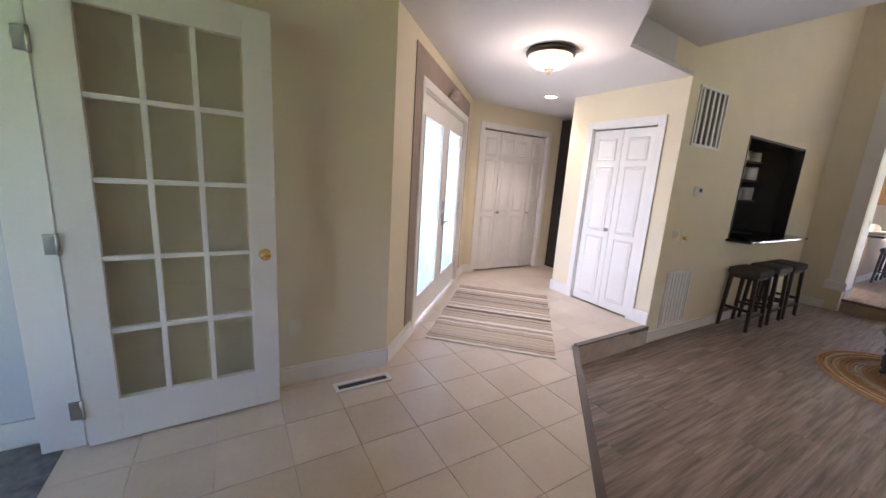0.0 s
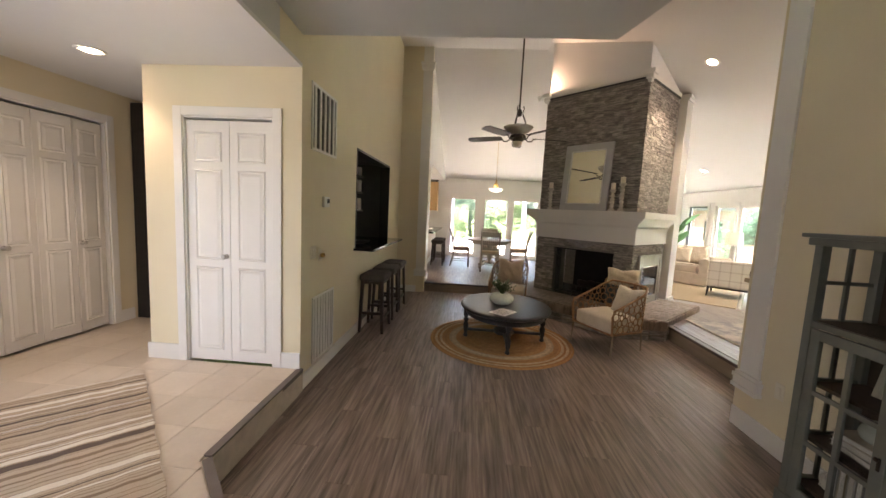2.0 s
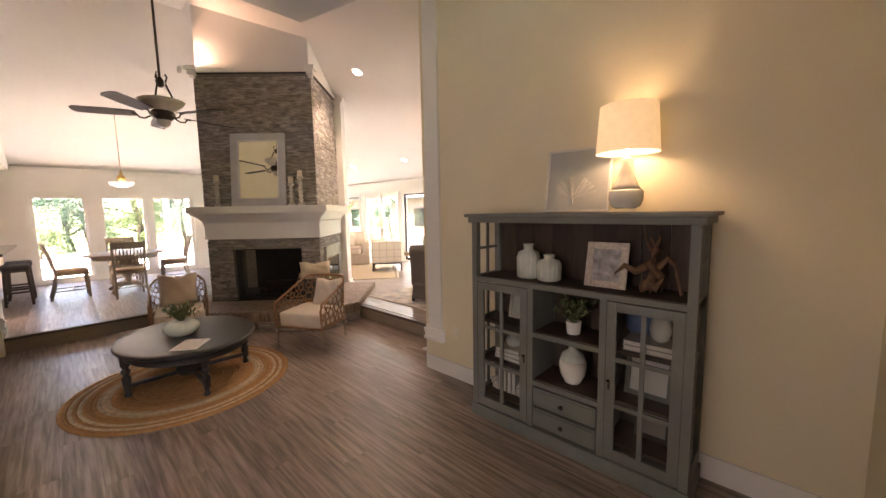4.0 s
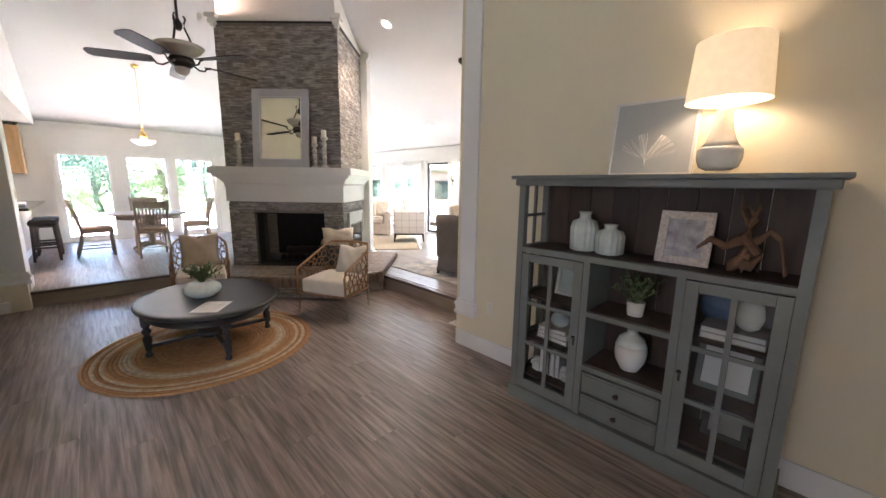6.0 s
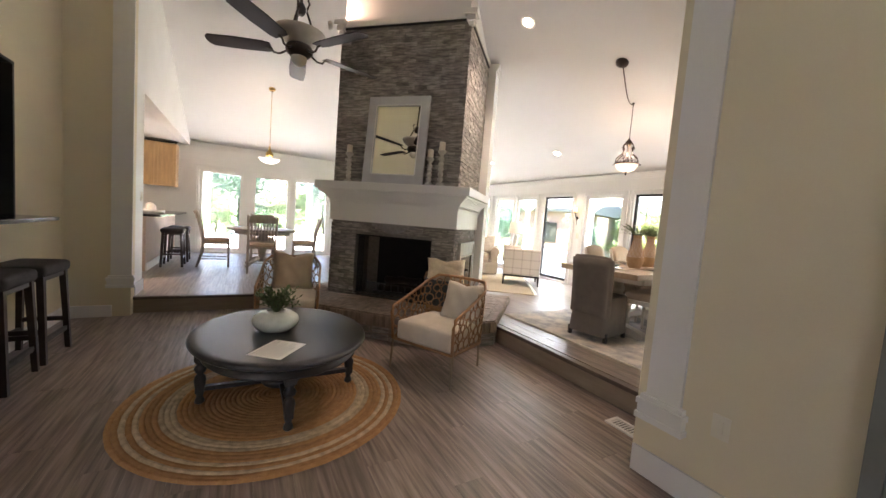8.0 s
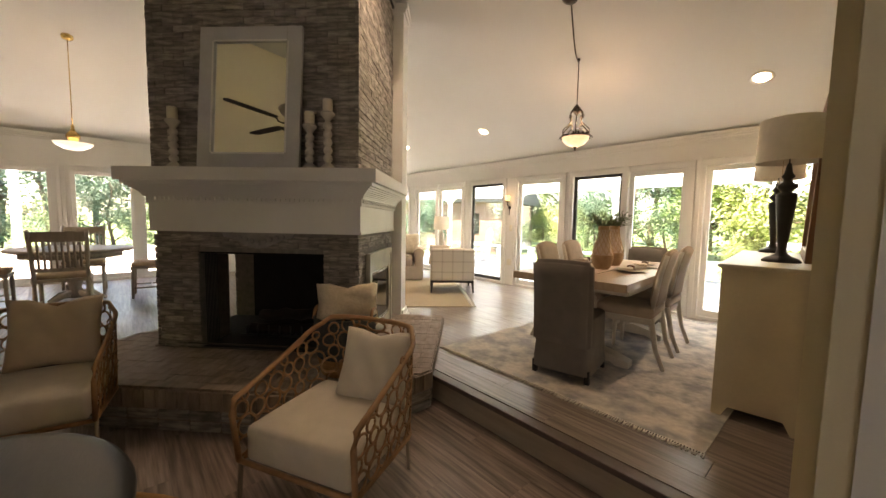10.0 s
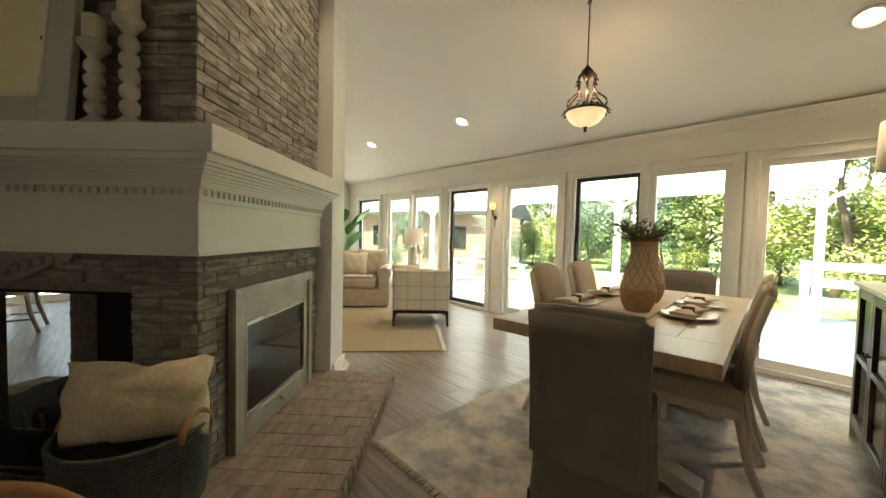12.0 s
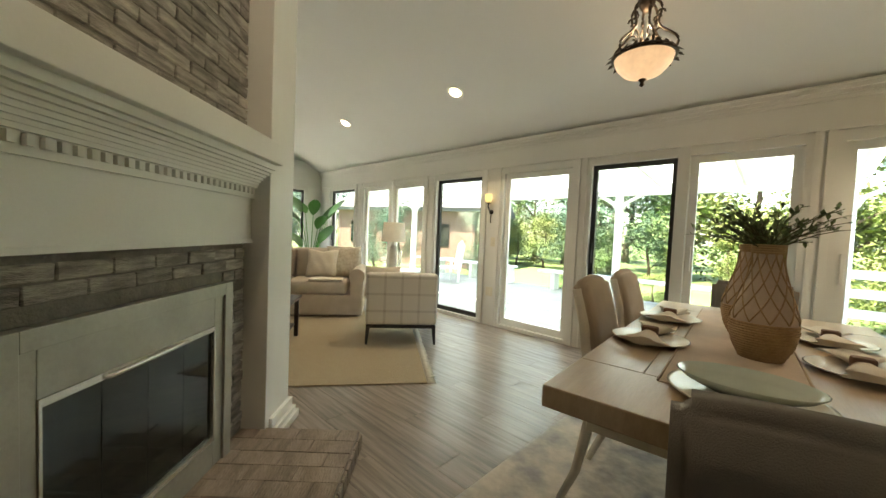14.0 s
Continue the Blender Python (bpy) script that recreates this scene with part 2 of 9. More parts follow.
def run(p, q, thick, s0, s1, z0, z1, bm=None):
    """A length of wall from s0 to s1 along p->q, thick to its left."""
    p, q = Vector(p), Vector(q)
    d = (q - p).normalized()
    n = Vector((-d.y, d.x)) * thick
    a, b = p + d * s0, p + d * s1
    pts = [tuple(a), tuple(b), tuple(b + n), tuple(a + n)]
    if thick < 0:
        pts = pts[::-1]
    return prism(bm or B(), pts, z0, z1)


CEIL1, CEIL2 = 2.70, 2.95
FA, FB = (1.667, 2.6), (3.71, 4.70)
wall("wall_study", [(0.02, 2.6), (1.667, 2.6), (1.6, 2.75), (-0.13, 2.75)], 0, CEIL1)
# west wall with the opening of the glazed door
bm = B()
prism(bm, [(-0.13, 2.46), (0.02, 2.46), (0.02, 2.6), (-0.13, 2.6)], 0, CEIL1)
prism(bm, [(-0.13, 1.56), (0.02, 1.56), (0.02, 2.46), (-0.13, 2.46)], 2.40, CEIL1)
prism(bm, [(-0.13, -0.7), (0.02, -0.7), (0.02, 1.56), (-0.13, 1.56)], 0, CEIL1)
solid("wall_west", bm, M_CREAM, "cream painted wall with a doorway", "wall")
wall("wall_behind", [(-0.25, -0.85), (1.27, 0.05), (1.27, 0.2), (-0.1, -0.6)], 0, CEIL2)
bm = B()
prism(bm, [(1.45, 0.04), (1.6, 0.04), (1.6, 0.2), (1.27, 0.2), (1.27, 0.05), (1.45, 0.05)], 0, CEIL2)
box(bm, 1.45, 1.6, -1.62, -0.5, 0, CEIL2)
box(bm, 1.45, 1.6, -0.5, 0.04, 0, CEIL2)
solid("wall_south_west", bm, M_CREAM, "plain cream painted wall beside the entry", "wall")
# front wall at an angle, with the double door
FL = (Vector(FB) - Vector(FA)).length
D0, D1, DTOP = 0.62, 2.46, 2.33
bm = B()
run(FA, FB, 0.18, 0, D0, 0, CEIL1, bm)
run(FA, FB, 0.18, D1, FL + 0.1, 0, CEIL1, bm)
run(FA, FB, 0.18, D0, D1, DTOP, CEIL1, bm)
solid("wall_front", bm, M_CREAM, "cream painted angled wall round the front door", "wall")
door_n = Vector((-(FB[1] - FA[1]), FB[0] - FA[0])).normalized()
door_c = Vector(FA) + (Vector(FB) - Vector(FA)).normalized() * (D0 + D1) / 2 + door_n * 0.35
lamp("front_door_daylight", "AREA", look((door_c.x, door_c.y, 1.35), (door_c.x - door_n.x, door_c.y - door_n.y, 1.32)), 2.1, (0.93, 0.96, 1.0), 1.5)
# closet wall
bm = B()
for x0, x1, z0, z1 in ((3.71, 3.93, 0, CEIL1), (5.20, 5.50, 0, CEIL1), (3.93, 5.20, 2.37, CEIL1), (5.5, 8.2, 0, CEIL1)):
    box(bm, x0, x1, 4.70, 4.85, z0, z1)
box(bm, 3.83, 5.30, 5.2, 5.3, 0, 2.6)
box(bm, 3.83, 3.93, 4.85, 5.2, 0, 2.6)
box(bm, 5.20, 5.30, 4.85, 5.2, 0, 2.6)
box(bm, 3.83, 5.30, 4.85, 5.3, 2.6, 2.7)
box(bm, 3.93, 5.20, 4.70, 5.2, 0, 0.19)
solid("wall_closet", bm, M_CREAM, "cream painted wall with a closet opening", "wall")
# small closet box
bm = B()
for y0, y1, z0, z1 in ((2.235, 2.475, 0, CEIL2), (3.255, 3.60, 0, CEIL2), (2.475, 3.255, 2.30, CEIL2)):
    box(bm, 4.49, 4.62, y0, y1, z0, z1)
box(bm, 4.62, 8.2, 3.47, 3.60, 0, CEIL2)
box(bm, 5.1, 5.2, 2.39, 3.47, 0, CEIL2)
solid("wall_small_closet", bm, M_CREAM, "cream painted closet wall", "wall")
wall("wall_hall_end", [(8.05, 3.6), (8.2, 3.6), (8.2, 4.7), (8.05, 4.7)], 0, CEIL1)
# passage wall with the bar opening
bm = B()
for x0, x1, z0, z1 in ((4.62, 5.92, 0, 4.65), (7.70, 8.75, 0, 4.65), (5.92, 7.70, 0, 1.10), (5.92, 7.70, 2.325, 4.65)):
    box(bm, x0, x1, 2.235, 2.385, z0, z1)
box(bm, 4.49, 4.62, 2.238, 2.385, CEIL2, 4.65)
solid("wall_passage", bm, M_CREAM, "tall cream painted wall with a bar opening", "wall")
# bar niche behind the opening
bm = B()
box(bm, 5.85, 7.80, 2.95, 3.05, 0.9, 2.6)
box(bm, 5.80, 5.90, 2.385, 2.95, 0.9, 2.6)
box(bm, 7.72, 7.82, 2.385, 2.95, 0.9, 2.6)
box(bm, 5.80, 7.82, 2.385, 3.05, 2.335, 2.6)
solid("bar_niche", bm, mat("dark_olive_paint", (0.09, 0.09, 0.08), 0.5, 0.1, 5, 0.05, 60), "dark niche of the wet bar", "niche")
# return wall and kitchen side wall
bm = B()
box(bm, 8.60, 8.75, 1.68, 2.235, 0, 4.65)
solid("wall_return", bm, M_CREAM, "tall cream painted end wall", "wall")
bm = B()
prism(bm, [(8.75, 1.69), (9.15, 1.69), (9.15, 1.84), (8.75, 1.84)], 0, lambda x, y: NOOK(x, y) + 0.05)
prism(bm, [(9.15, 1.69), (13.4, 1.69), (13.4, 1.84), (9.15, 1.84)], 2.60, lambda x, y: NOOK(x, y) + 0.05)
solid("wall_kitchen", bm, M_WHITE, "white wall above the kitchen opening", "wall")
# wall behind the display cabinet and dining end wall
wall("wall_cabinet", [(1.45, -1.62), (4.6, -1.62), (4.6, -1.415), (1.6, -1.415)], 0, lambda x, y: 4.2)
wall("wall_dining", [(4.5, -5.82), (4.65, -5.82), (4.65, -1.62), (4.5, -1.62)], 0, lambda x, y: DINE(x, y) + 0.05)

# window walls: openings by (start, end, dark frame)
DINING_WINDOWS = [(4.80, 5.88, 0), (5.99, 6.79, 0), (6.79, 7.64, 1), (7.76, 8.72, 0), (8.98, 9.91, 1), (10.09, 10.94, 0), (10.94, 11.80, 0), (12.02, 13.0, 1)]
NOOK_WINDOWS = [(-5.35, -4.45, 1), (-4.2, -3.3, 0), (-1.42, -0.46, 0), (-0.46, 0.46, 0), (0.58, 1.54, 0)]
WIN_TOP = 2.16


def window_wall(name, spans, lo, hi, place, top, sill=UP_Z):
    bm = B()
    at = lo
    for s, e, dark in spans:
        if s > at + 0.01:
            place(bm, at, s, 0, top)
        place(bm, s, e, WIN_TOP, top)
        place(bm, s, e, 0, sill)
        at = e
    place(bm, at, hi, 0, top)
    return solid(name, bm, M_WHITE, "white wall of tall glass doors", "wall")


window_wall("wall_south", DINING_WINDOWS, 4.5, 13.55, lambda bm, a, b, z0, z1: box(bm, a, b, -5.82, -5.67, z0, z1), 2.55)
window_wall("wall_east", NOOK_WINDOWS, -5.67, 4.2, lambda bm, a, b, z0, z1: box(bm, 13.4, 13.55, a, b, z0, z1), 2.75)
wall("wall_kitchen_back", [(8.75, 4.05), (13.55, 4.05), (13.55, 4.2), (8.75, 4.2)], 0, 2.61, M_WHITE, "white kitchen wall")
wall("wall_kitchen_side", [(8.75, 2.385), (8.9, 2.385), (8.9, 4.05), (8.75, 4.05)], 0, 2.61, M_WHITE, "white kitchen wall")

M_FRAMEDARK = mat("dark_bronze_frame", (0.03, 0.03, 0.032), 0.4, 0.1, 8, 0.05, 80)


def window(i, s, e, dark, along_x):
    """A tall glass door in its opening: frame, stiles and pane."""
    w = e - s
    m = pose((s + e) / 2, -5.67, 0) if along_x else pose(13.4, (s + e) / 2, 0, 0, 0, 90)
    win = thing("window_%d" % i, m, "tall sliding glass door in a %s frame" % ("dark bronze" if dark else "white"), "window", "glass doors of the long wall" if along_x else "glass doors of the end wall", "structure")
    bm = B()
    h, z0, z1 = w / 2, UP_Z + 0.001, WIN_TOP
    for x0, x1, a, b in ((-h, -h + 0.045, z0, z1), (h - 0.045, h, z0, z1), (-h + 0.045, h - 0.045, z1 - 0.05, z1), (-h + 0.045, h - 0.045, z0, z0 + 0.04)):
        box(bm, x0, x1, -0.12, 0.012, a, b)
    part("window_frame", bm, M_WHITE, win)
    bm = B()
    g = 0.045
    st = 0.045 if dark else 0.06
    for x0, x1, a, b in ((-h + g, -h + g + st, z0 + 0.04, z1 - 0.05), (h - g - st, h - g, z0 + 0.04, z1 - 0.05), (-h + g + st, h - g - st, z1 - 0.05 - st, z1 - 0.05), (-h + g + st, h - g - st, z0 + 0.04, z0 + 0.04 + st * 1.3)):
        box(bm, x0, x1, -0.075, -0.035, a, b)
    part("sash", bm, M_FRAMEDARK if dark else M_WHITE, win, "dark bronze sash" if dark else "")
    bm = B()
    box(bm, -h + g + st, h - g - st, -0.058, -0.052, z0 + 0.04 + st * 1.3, z1 - 0.05 - st)
    p = part("pane", bm, M_GLASS, win, "clear glass")
    p.visible_shadow = False
    bm = B()
    box(bm, h - g - st * 0.75, h - g - st * 0.35, -0.036, -0.012, 1.1, 1.32, 0.004)
    part("handle", bm, M_WHITE if not dark else M_FRAMEDARK, win)
    return win


for i, (s, e, dark) in enumerate(DINING_WINDOWS):
    window(i + 1, s, e, dark, True)
for i, (s, e, dark) in enumerate(NOOK_WINDOWS):
    window(i + 20, s, e, dark, False)

# ---- ceilings ----
bm = B()
prism(bm, [(-0.25, -0.85), (1.0, 0.0), (3.40, 2.165), (4.49, 2.235), (4.49, 3.6), (8.2, 3.6), (8.2, 4.85), (3.6, 4.85), (1.55, 2.8), (-0.25, 2.8)], CEIL1, CEIL1 + 0.03)
solid("ceiling_entry", bm, M_CEIL, "low white entry ceiling", "ceiling")
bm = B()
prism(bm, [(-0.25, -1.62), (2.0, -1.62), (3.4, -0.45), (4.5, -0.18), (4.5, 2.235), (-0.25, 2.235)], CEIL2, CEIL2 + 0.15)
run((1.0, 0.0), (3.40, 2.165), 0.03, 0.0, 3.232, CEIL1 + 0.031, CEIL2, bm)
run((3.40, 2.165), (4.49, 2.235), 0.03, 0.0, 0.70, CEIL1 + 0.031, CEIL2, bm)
solid("ceiling_soffit", bm, M_SOFFIT, "lowered ceiling over the step, its shade painted in as pale grey", "ceiling")
bm = B()
box(bm, 4.49, 8.74, 2.386, 4.85, CEIL2 + 0.001, CEIL2 + 0.06)
solid("ceiling_closet", bm, M_CEIL, "plain white ceiling over closet and bar", "ceiling")
bm = B()
run((3.40, 2.165), (4.49, 2.235), 0.03, 0.70, 1.092, CEIL1 + 0.031, CEIL2, bm)
solid("wall_over_entry", bm, M_CREAM, "cream painted strip of wall above the entry ceiling", "wall")
bm = B()
T = 0.1


def sheet(bm, pts, f):
    lo = [bm.verts.new((x, y, f(x, y))) for x, y in pts]
    hi = [bm.verts.new((x, y, f(x, y) + T)) for x, y in pts]
    bm.faces.new(lo)
    bm.faces.new(hi[::-1])
    for i in range(len(pts)):
        j = (i + 1) % len(pts)
        bm.faces.new((lo[i], lo[j], hi[j], hi[i]))


TOPZ = 4.65
xr, yr = 13.4 - (TOPZ - 2.70) / 0.41, -5.67 + (TOPZ - 2.50) / 0.41
xe = 13.4 - (2.48 - 2.70) / 0.41
# hip where both slopes meet
hip_y = lambda x: -5.67 + (NOOK(x, 0) - 2.50) / 0.41
sheet(bm, [(xr, 1.84), (xr, hip_y(xr)), (13.5, hip_y(13.5)), (13.5, 1.84)], NOOK)
solid("ceiling_nook", bm, M_CEIL, "sloping white ceiling over the breakfast nook", "ceiling")
bm = B()
sheet(bm, [(4.5, yr), (4.5, -5.82), (13.5, -5.82), (13.5, hip_y(13.5)), (xr, yr)], DINE)
solid("ceiling_dining", bm, M_CEIL, "sloping white ceiling over the dining room", "ceiling")
bm = B()
box(bm, 1.4, xr, yr, 2.385, TOPZ, TOPZ + 0.1)
box(bm, 1.4, 4.65, -1.62, yr, TOPZ, TOPZ + 0.1)
solid("ceiling_high", bm, M_CEIL, "high flat white ceiling", "ceiling")
bm = B()
box(bm, 4.35, 4.49, -0.18, 2.235, CEIL2 + 0.15, TOPZ)
box(bm, 1.45, 1.6, -1.62, 2.235, CEIL2, TOPZ)
box(bm, 1.6, 4.5, 2.235, 2.385, CEIL2, TOPZ)
box(bm, 4.5, 4.65, -1.62, yr, 4.1, TOPZ)
solid("wall_upper", bm, M_CREAM, "cream painted wall above the entry", "wall")
bm = B()
box(bm, 8.75, 13.5, 1.84, 4.2, 2.61, 2.7)
solid("ceiling_kitchen", bm, M_CEIL, "low white kitchen ceiling", "ceiling")

# ---- steps ----
M_RISER = mat("pale_wood_riser", (0.36, 0.29, 0.22), 0.5, 0.1, 3, 0.1, 20, stretch=(1, 1, 8))
M_NOSE = mat("dark_step_edge", (0.13, 0.1, 0.085), 0.4, 0.12, 5, 0.1, 40)
bm = B()
prism(bm, [(-3.0, -0.85), (-0.1, -0.7), (1.27, 0.19), (3.33, 2.19), (4.49, 2.21), (4.49, 3.6), (8.2, 3.6), (8.2, 4.85), (3.6, 4.85), (1.55, 2.8), (-3.0, 2.8)], -0.1, TILE_Z - 0.008)
tile_floor = solid("floor_entry", bm, M_GROUT, "cream ceramic tile floor laid on the diagonal", "floor")
bm = B()
run((1.27, 0.19), (3.345, 2.205), 0.03, 0, 2.885, 0.001, TILE_Z - 0.03, bm)
run((3.345, 2.205), (4.49, 2.218), 0.03, 0.0, 1.145, 0.001, TILE_Z - 0.03, bm)
solid("step_entry", bm, M_RISER, "pale wooden riser of the entry step", "step")
bm = B()
run((1.27, 0.17), (3.36, 2.195), 0.05, 0, 2.9, TILE_Z - 0.03, TILE_Z + 0.006, bm)
run((3.36, 2.195), (4.49, 2.208), 0.05, 0.0, 1.13, TILE_Z - 0.03, TILE_Z + 0.006, bm)
solid("trim_step_entry", bm, M_NOSE, "dark edge strip along the entry step", "trim")
bm = B()
box(bm, 8.71, 8.745, -0.3, 1.69, 0.001, UP_Z - 0.03)
box(bm, 4.65, 7.1, -2.035, -2.0, 0.001, UP_Z - 0.03)
solid("step_upper", bm, M_RISER, "pale wooden riser of the raised floor", "step")
bm = B()
box(bm, 8.685, 8.76, -0.3, 1.69, UP_Z - 0.03, UP_Z + 0.005, 0.006)
box(bm, 4.65, 7.1, -2.05, -1.975, UP_Z - 0.03, UP_Z + 0.005, 0.006)
solid("trim_step_upper", bm, M_NOSE, "grey wooden nosing along the raised floor", "trim")


# ---- trim ----
def trim(name, bm, label="white painted wooden trim", material=None):
    return solid(name, bm, material or M_WHITE, label, "trim")


def skirting(bm, p, q, z, h=0.13, t=0.016):
    run(p, q, -t, 0, (Vector(q) - Vector(p)).length, z + 0.002, z + h - 0.02, bm)
    run(p, q, -t * 0.6, 0, (Vector(q) - Vector(p)).length, z + h - 0.02, z + h, bm)


def face(p, q, off):
    d = (Vector(q) - Vector(p)).normalized()
    n = Vector((d.y, -d.x)) * off
    return tuple(Vector(p) + n), tuple(Vector(q) + n)


bm = B()
d45 = (Vector(FB) - Vector(FA)).normalized()
for p, q, z in (((0.04, 2.6), FA, TILE_Z), (FA, tuple(Vector(FA) + d45 * (D0 - 0.07)), TILE_Z), (tuple(Vector(FA) + d45 * (D1 + 0.07)), FB, TILE_Z), (FB, (3.86, 4.70), TILE_Z), ((5.27, 4.70), (5.44, 4.70), TILE_Z)):
    skirting(bm, *face(p, q, 0.001), z)
box(bm, 4.474, 4.489, 3.33, 3.60, TILE_Z + 0.002, TILE_Z + 0.14)
box(bm, 4.474, 4.489, 2.235, 2.40, TILE_Z + 0.002, TILE_Z + 0.14)
box(bm, 4.474, 6.0, 3.601, 3.616, TILE_Z + 0.002, TILE_Z + 0.14)
trim("baseboard_entry", bm, "white wooden baseboard of the entry")
bm = B()
box(bm, 4.5, 8.6, 2.219, 2.234, 0.002, 0.13)
box(bm, 8.584, 8.599, 1.84, 2.219, 0.002, 0.13)
box(bm, 1.6, 4.59, -1.414, -1.398, 0.002, 0.15)
box(bm, 4.651, 4.668, -1.62, -1.995, 0.002, 0.15)
box(bm, 1.601, 1.616, -1.45, 0.2, 0.002, 0.15)
trim("baseboard_sunken", bm, "white wooden baseboard of the sunken room")
bm = B()
box(bm, 4.651, 4.667, -5.66, -2.05, UP_Z + 0.002, UP_Z + 0.13)
box(bm, 8.76, 9.15, 1.672, 1.689, UP_Z + 0.002, UP_Z + 0.14)
box(bm, 13.38, 13.399, -3.2, -1.5, UP_Z + 0.002, UP_Z + 0.14)
trim("baseboard_upper", bm, "white wooden baseboard of the raised rooms")
# pilasters at both ends of the high opening
for nm, m in (("pilaster_north", pose(8.6, 1.76, 0, 0, 0, -90)), ("pilaster_south", pose(4.455, -1.415, 0, 0, 0, 180))):
    bm = B()
    n = nm == "pilaster_north"
    w = 0.09
    box(bm, -w, w, -0.022, -0.001, 0.46, 4.22)
    for z0, z1, e in ((0.33, 0.36, 0.035), (0.36, 0.41, 0.026), (0.41, 0.44, 0.034), (0.44, 0.465, 0.02), (4.22, 4.25, 0.016), (4.25, 4.32, 0.03), (4.32, 4.36, 0.045)):
        box(bm, -w - e, w + e, -0.022 - e, -0.001, z0, z1)
    box(bm, -w, w, -0.022, -0.001, 4.36, 4.64)
    solid(nm, bm, M_WHITE, "white flat pilaster with a moulded base and cap", "pilaster", m=m)
# crown and header bands along the window walls
for nm, along in (("trim_crown_south", True), ("trim_crown_east", False)):
    bm = B()
    L0, L1 = (4.66, 13.38) if along else (-5.65, 1.68)
    rows = ((2.19, 2.215, 0.03), (2.215, 2.40, 0.012), (2.40, 2.43, 0.03), (2.43, 2.455, 0.05), (2.455, 2.485, 0.075), (2.485, 2.50, 0.085))
    if not along:
        rows = ((2.19, 2.215, 0.03), (2.215, 2.58, 0.012), (2.58, 2.61, 0.03), (2.61, 2.64, 0.055), (2.64, 2.68, 0.08))
    for z0, z1, e in rows:
        if along:
            box(bm, L0, L1, -5.669, -5.669 + e, z0, z1)
        else:
            box(bm, 13.399 - e, 13.399, L0, L1, z0, z1)
    trim(nm, bm, "white crown moulding over the glass doors")
bm = B()
for s, e, dk in DINING_WINDOWS:
    for x in (s - 0.045, e + 0.0):
        box(bm, x, x + 0.045, -5.669, -5.645, UP_Z, WIN_TOP + 0.03)
trim("trim_casing_south", bm, "white casings between the glass doors")
bm = B()
for s, e, dk in NOOK_WINDOWS:
    for y in (s - 0.06, e):
        box(bm, 13.375, 13.399, y + 0.004, y + 0.056, UP_Z, WIN_TOP + 0.03)
trim("trim_casing_east", bm, "white casings between the glass doors")


# ---- doors ----
def six_panel(bm, x0, x1, z0, z1, y0, y1, cols=2):
    """Leaf with raised panels on both faces, in the x-z plane."""
    box(bm, x0, x1, y0, y1, z0, z1)
    w = (x1 - x0) / cols
    hgt = z1 - z0
    for c in range(cols):
        a, b = x0 + c * w + w * 0.2, x0 + (c + 1) * w - w * 0.2
        for f0, f1 in ((0.05, 0.40), (0.44, 0.80), (0.84, 0.95)):
            for s, yy in ((-1, y0), (1, y1)):
                q = bmesh.new()
                za, zb = z0 + hgt * f0, z0 + hgt * f1
                n = 0.012
                ring = [[(a - n, za - n, 0), (b + n, za - n, 0), (b + n, zb + n, 0), (a - n, zb + n, 0)], [(a, za, 0.010), (b, za, 0.010), (b, zb, 0.010), (a, zb, 0.010)], [(a + n, za + n, 0.002), (b - n, za + n, 0.002), (b - n, zb - n, 0.002), (a + n, zb - n, 0.002)], [(a + 3 * n, za + 3 * n, 0.009), (b - 3 * n, za + 3 * n, 0.009), (b - 3 * n, zb - 3 * n, 0.009), (a + 3 * n, zb - 3 * n, 0.009)]]
                vs = [[q.verts.new((x, yy + s * d, z)) for x, z, d in r] for r in ring]
                for lo, hi in zip(vs, vs[1:]):
                    for i in range(4):
                        q.faces.new((lo[i], lo[(i + 1) % 4], hi[(i + 1) % 4], hi[i]))
                q.faces.new(vs[-1])
                merge(bm, q)


def knob(parent, x, y, z, material=None, label="brushed nickel knob"):
    bm = B()
    lathe(bm, [(0.022, 0), (0.022, 0.006), (0.008, 0.01), (0.008, 0.028), (0.02, 0.034), (0.022, 0.044), (0.012, 0.052)], 14, pose(x, y, z, 90))
    return part("knob", bm, material or M_CHROME, parent, label)


def casing(parent, w, z0, z1, depth, y=0.0):
    """Door casing round an opening of width w; local x-z plane, facing -y."""
    for nm, a, b, c, d in (("casing", -w / 2 - 0.075, -w / 2, z0, z1 + 0.075), ("casing", w / 2, w / 2 + 0.075, z0, z1 + 0.075), ("casing", -w / 2, w / 2, z1, z1 + 0.075)):
        bm = B()
        box(bm, a, b, y - 0.018, y - 0.001, c, d, 0.004)
        part(nm, bm, M_WHITE, parent)
    bm = B()
    for a, b, c, d in ((-w / 2, -w / 2 + 0.012, z0, z1), (w / 2 - 0.012, w / 2, z0, z1), (-w / 2 + 0.012, w / 2 - 0.012, z1 - 0.012, z1)):
        box(bm, a, b, y, y + depth, c, d)
    part("jamb", bm, M_WHITE, parent)


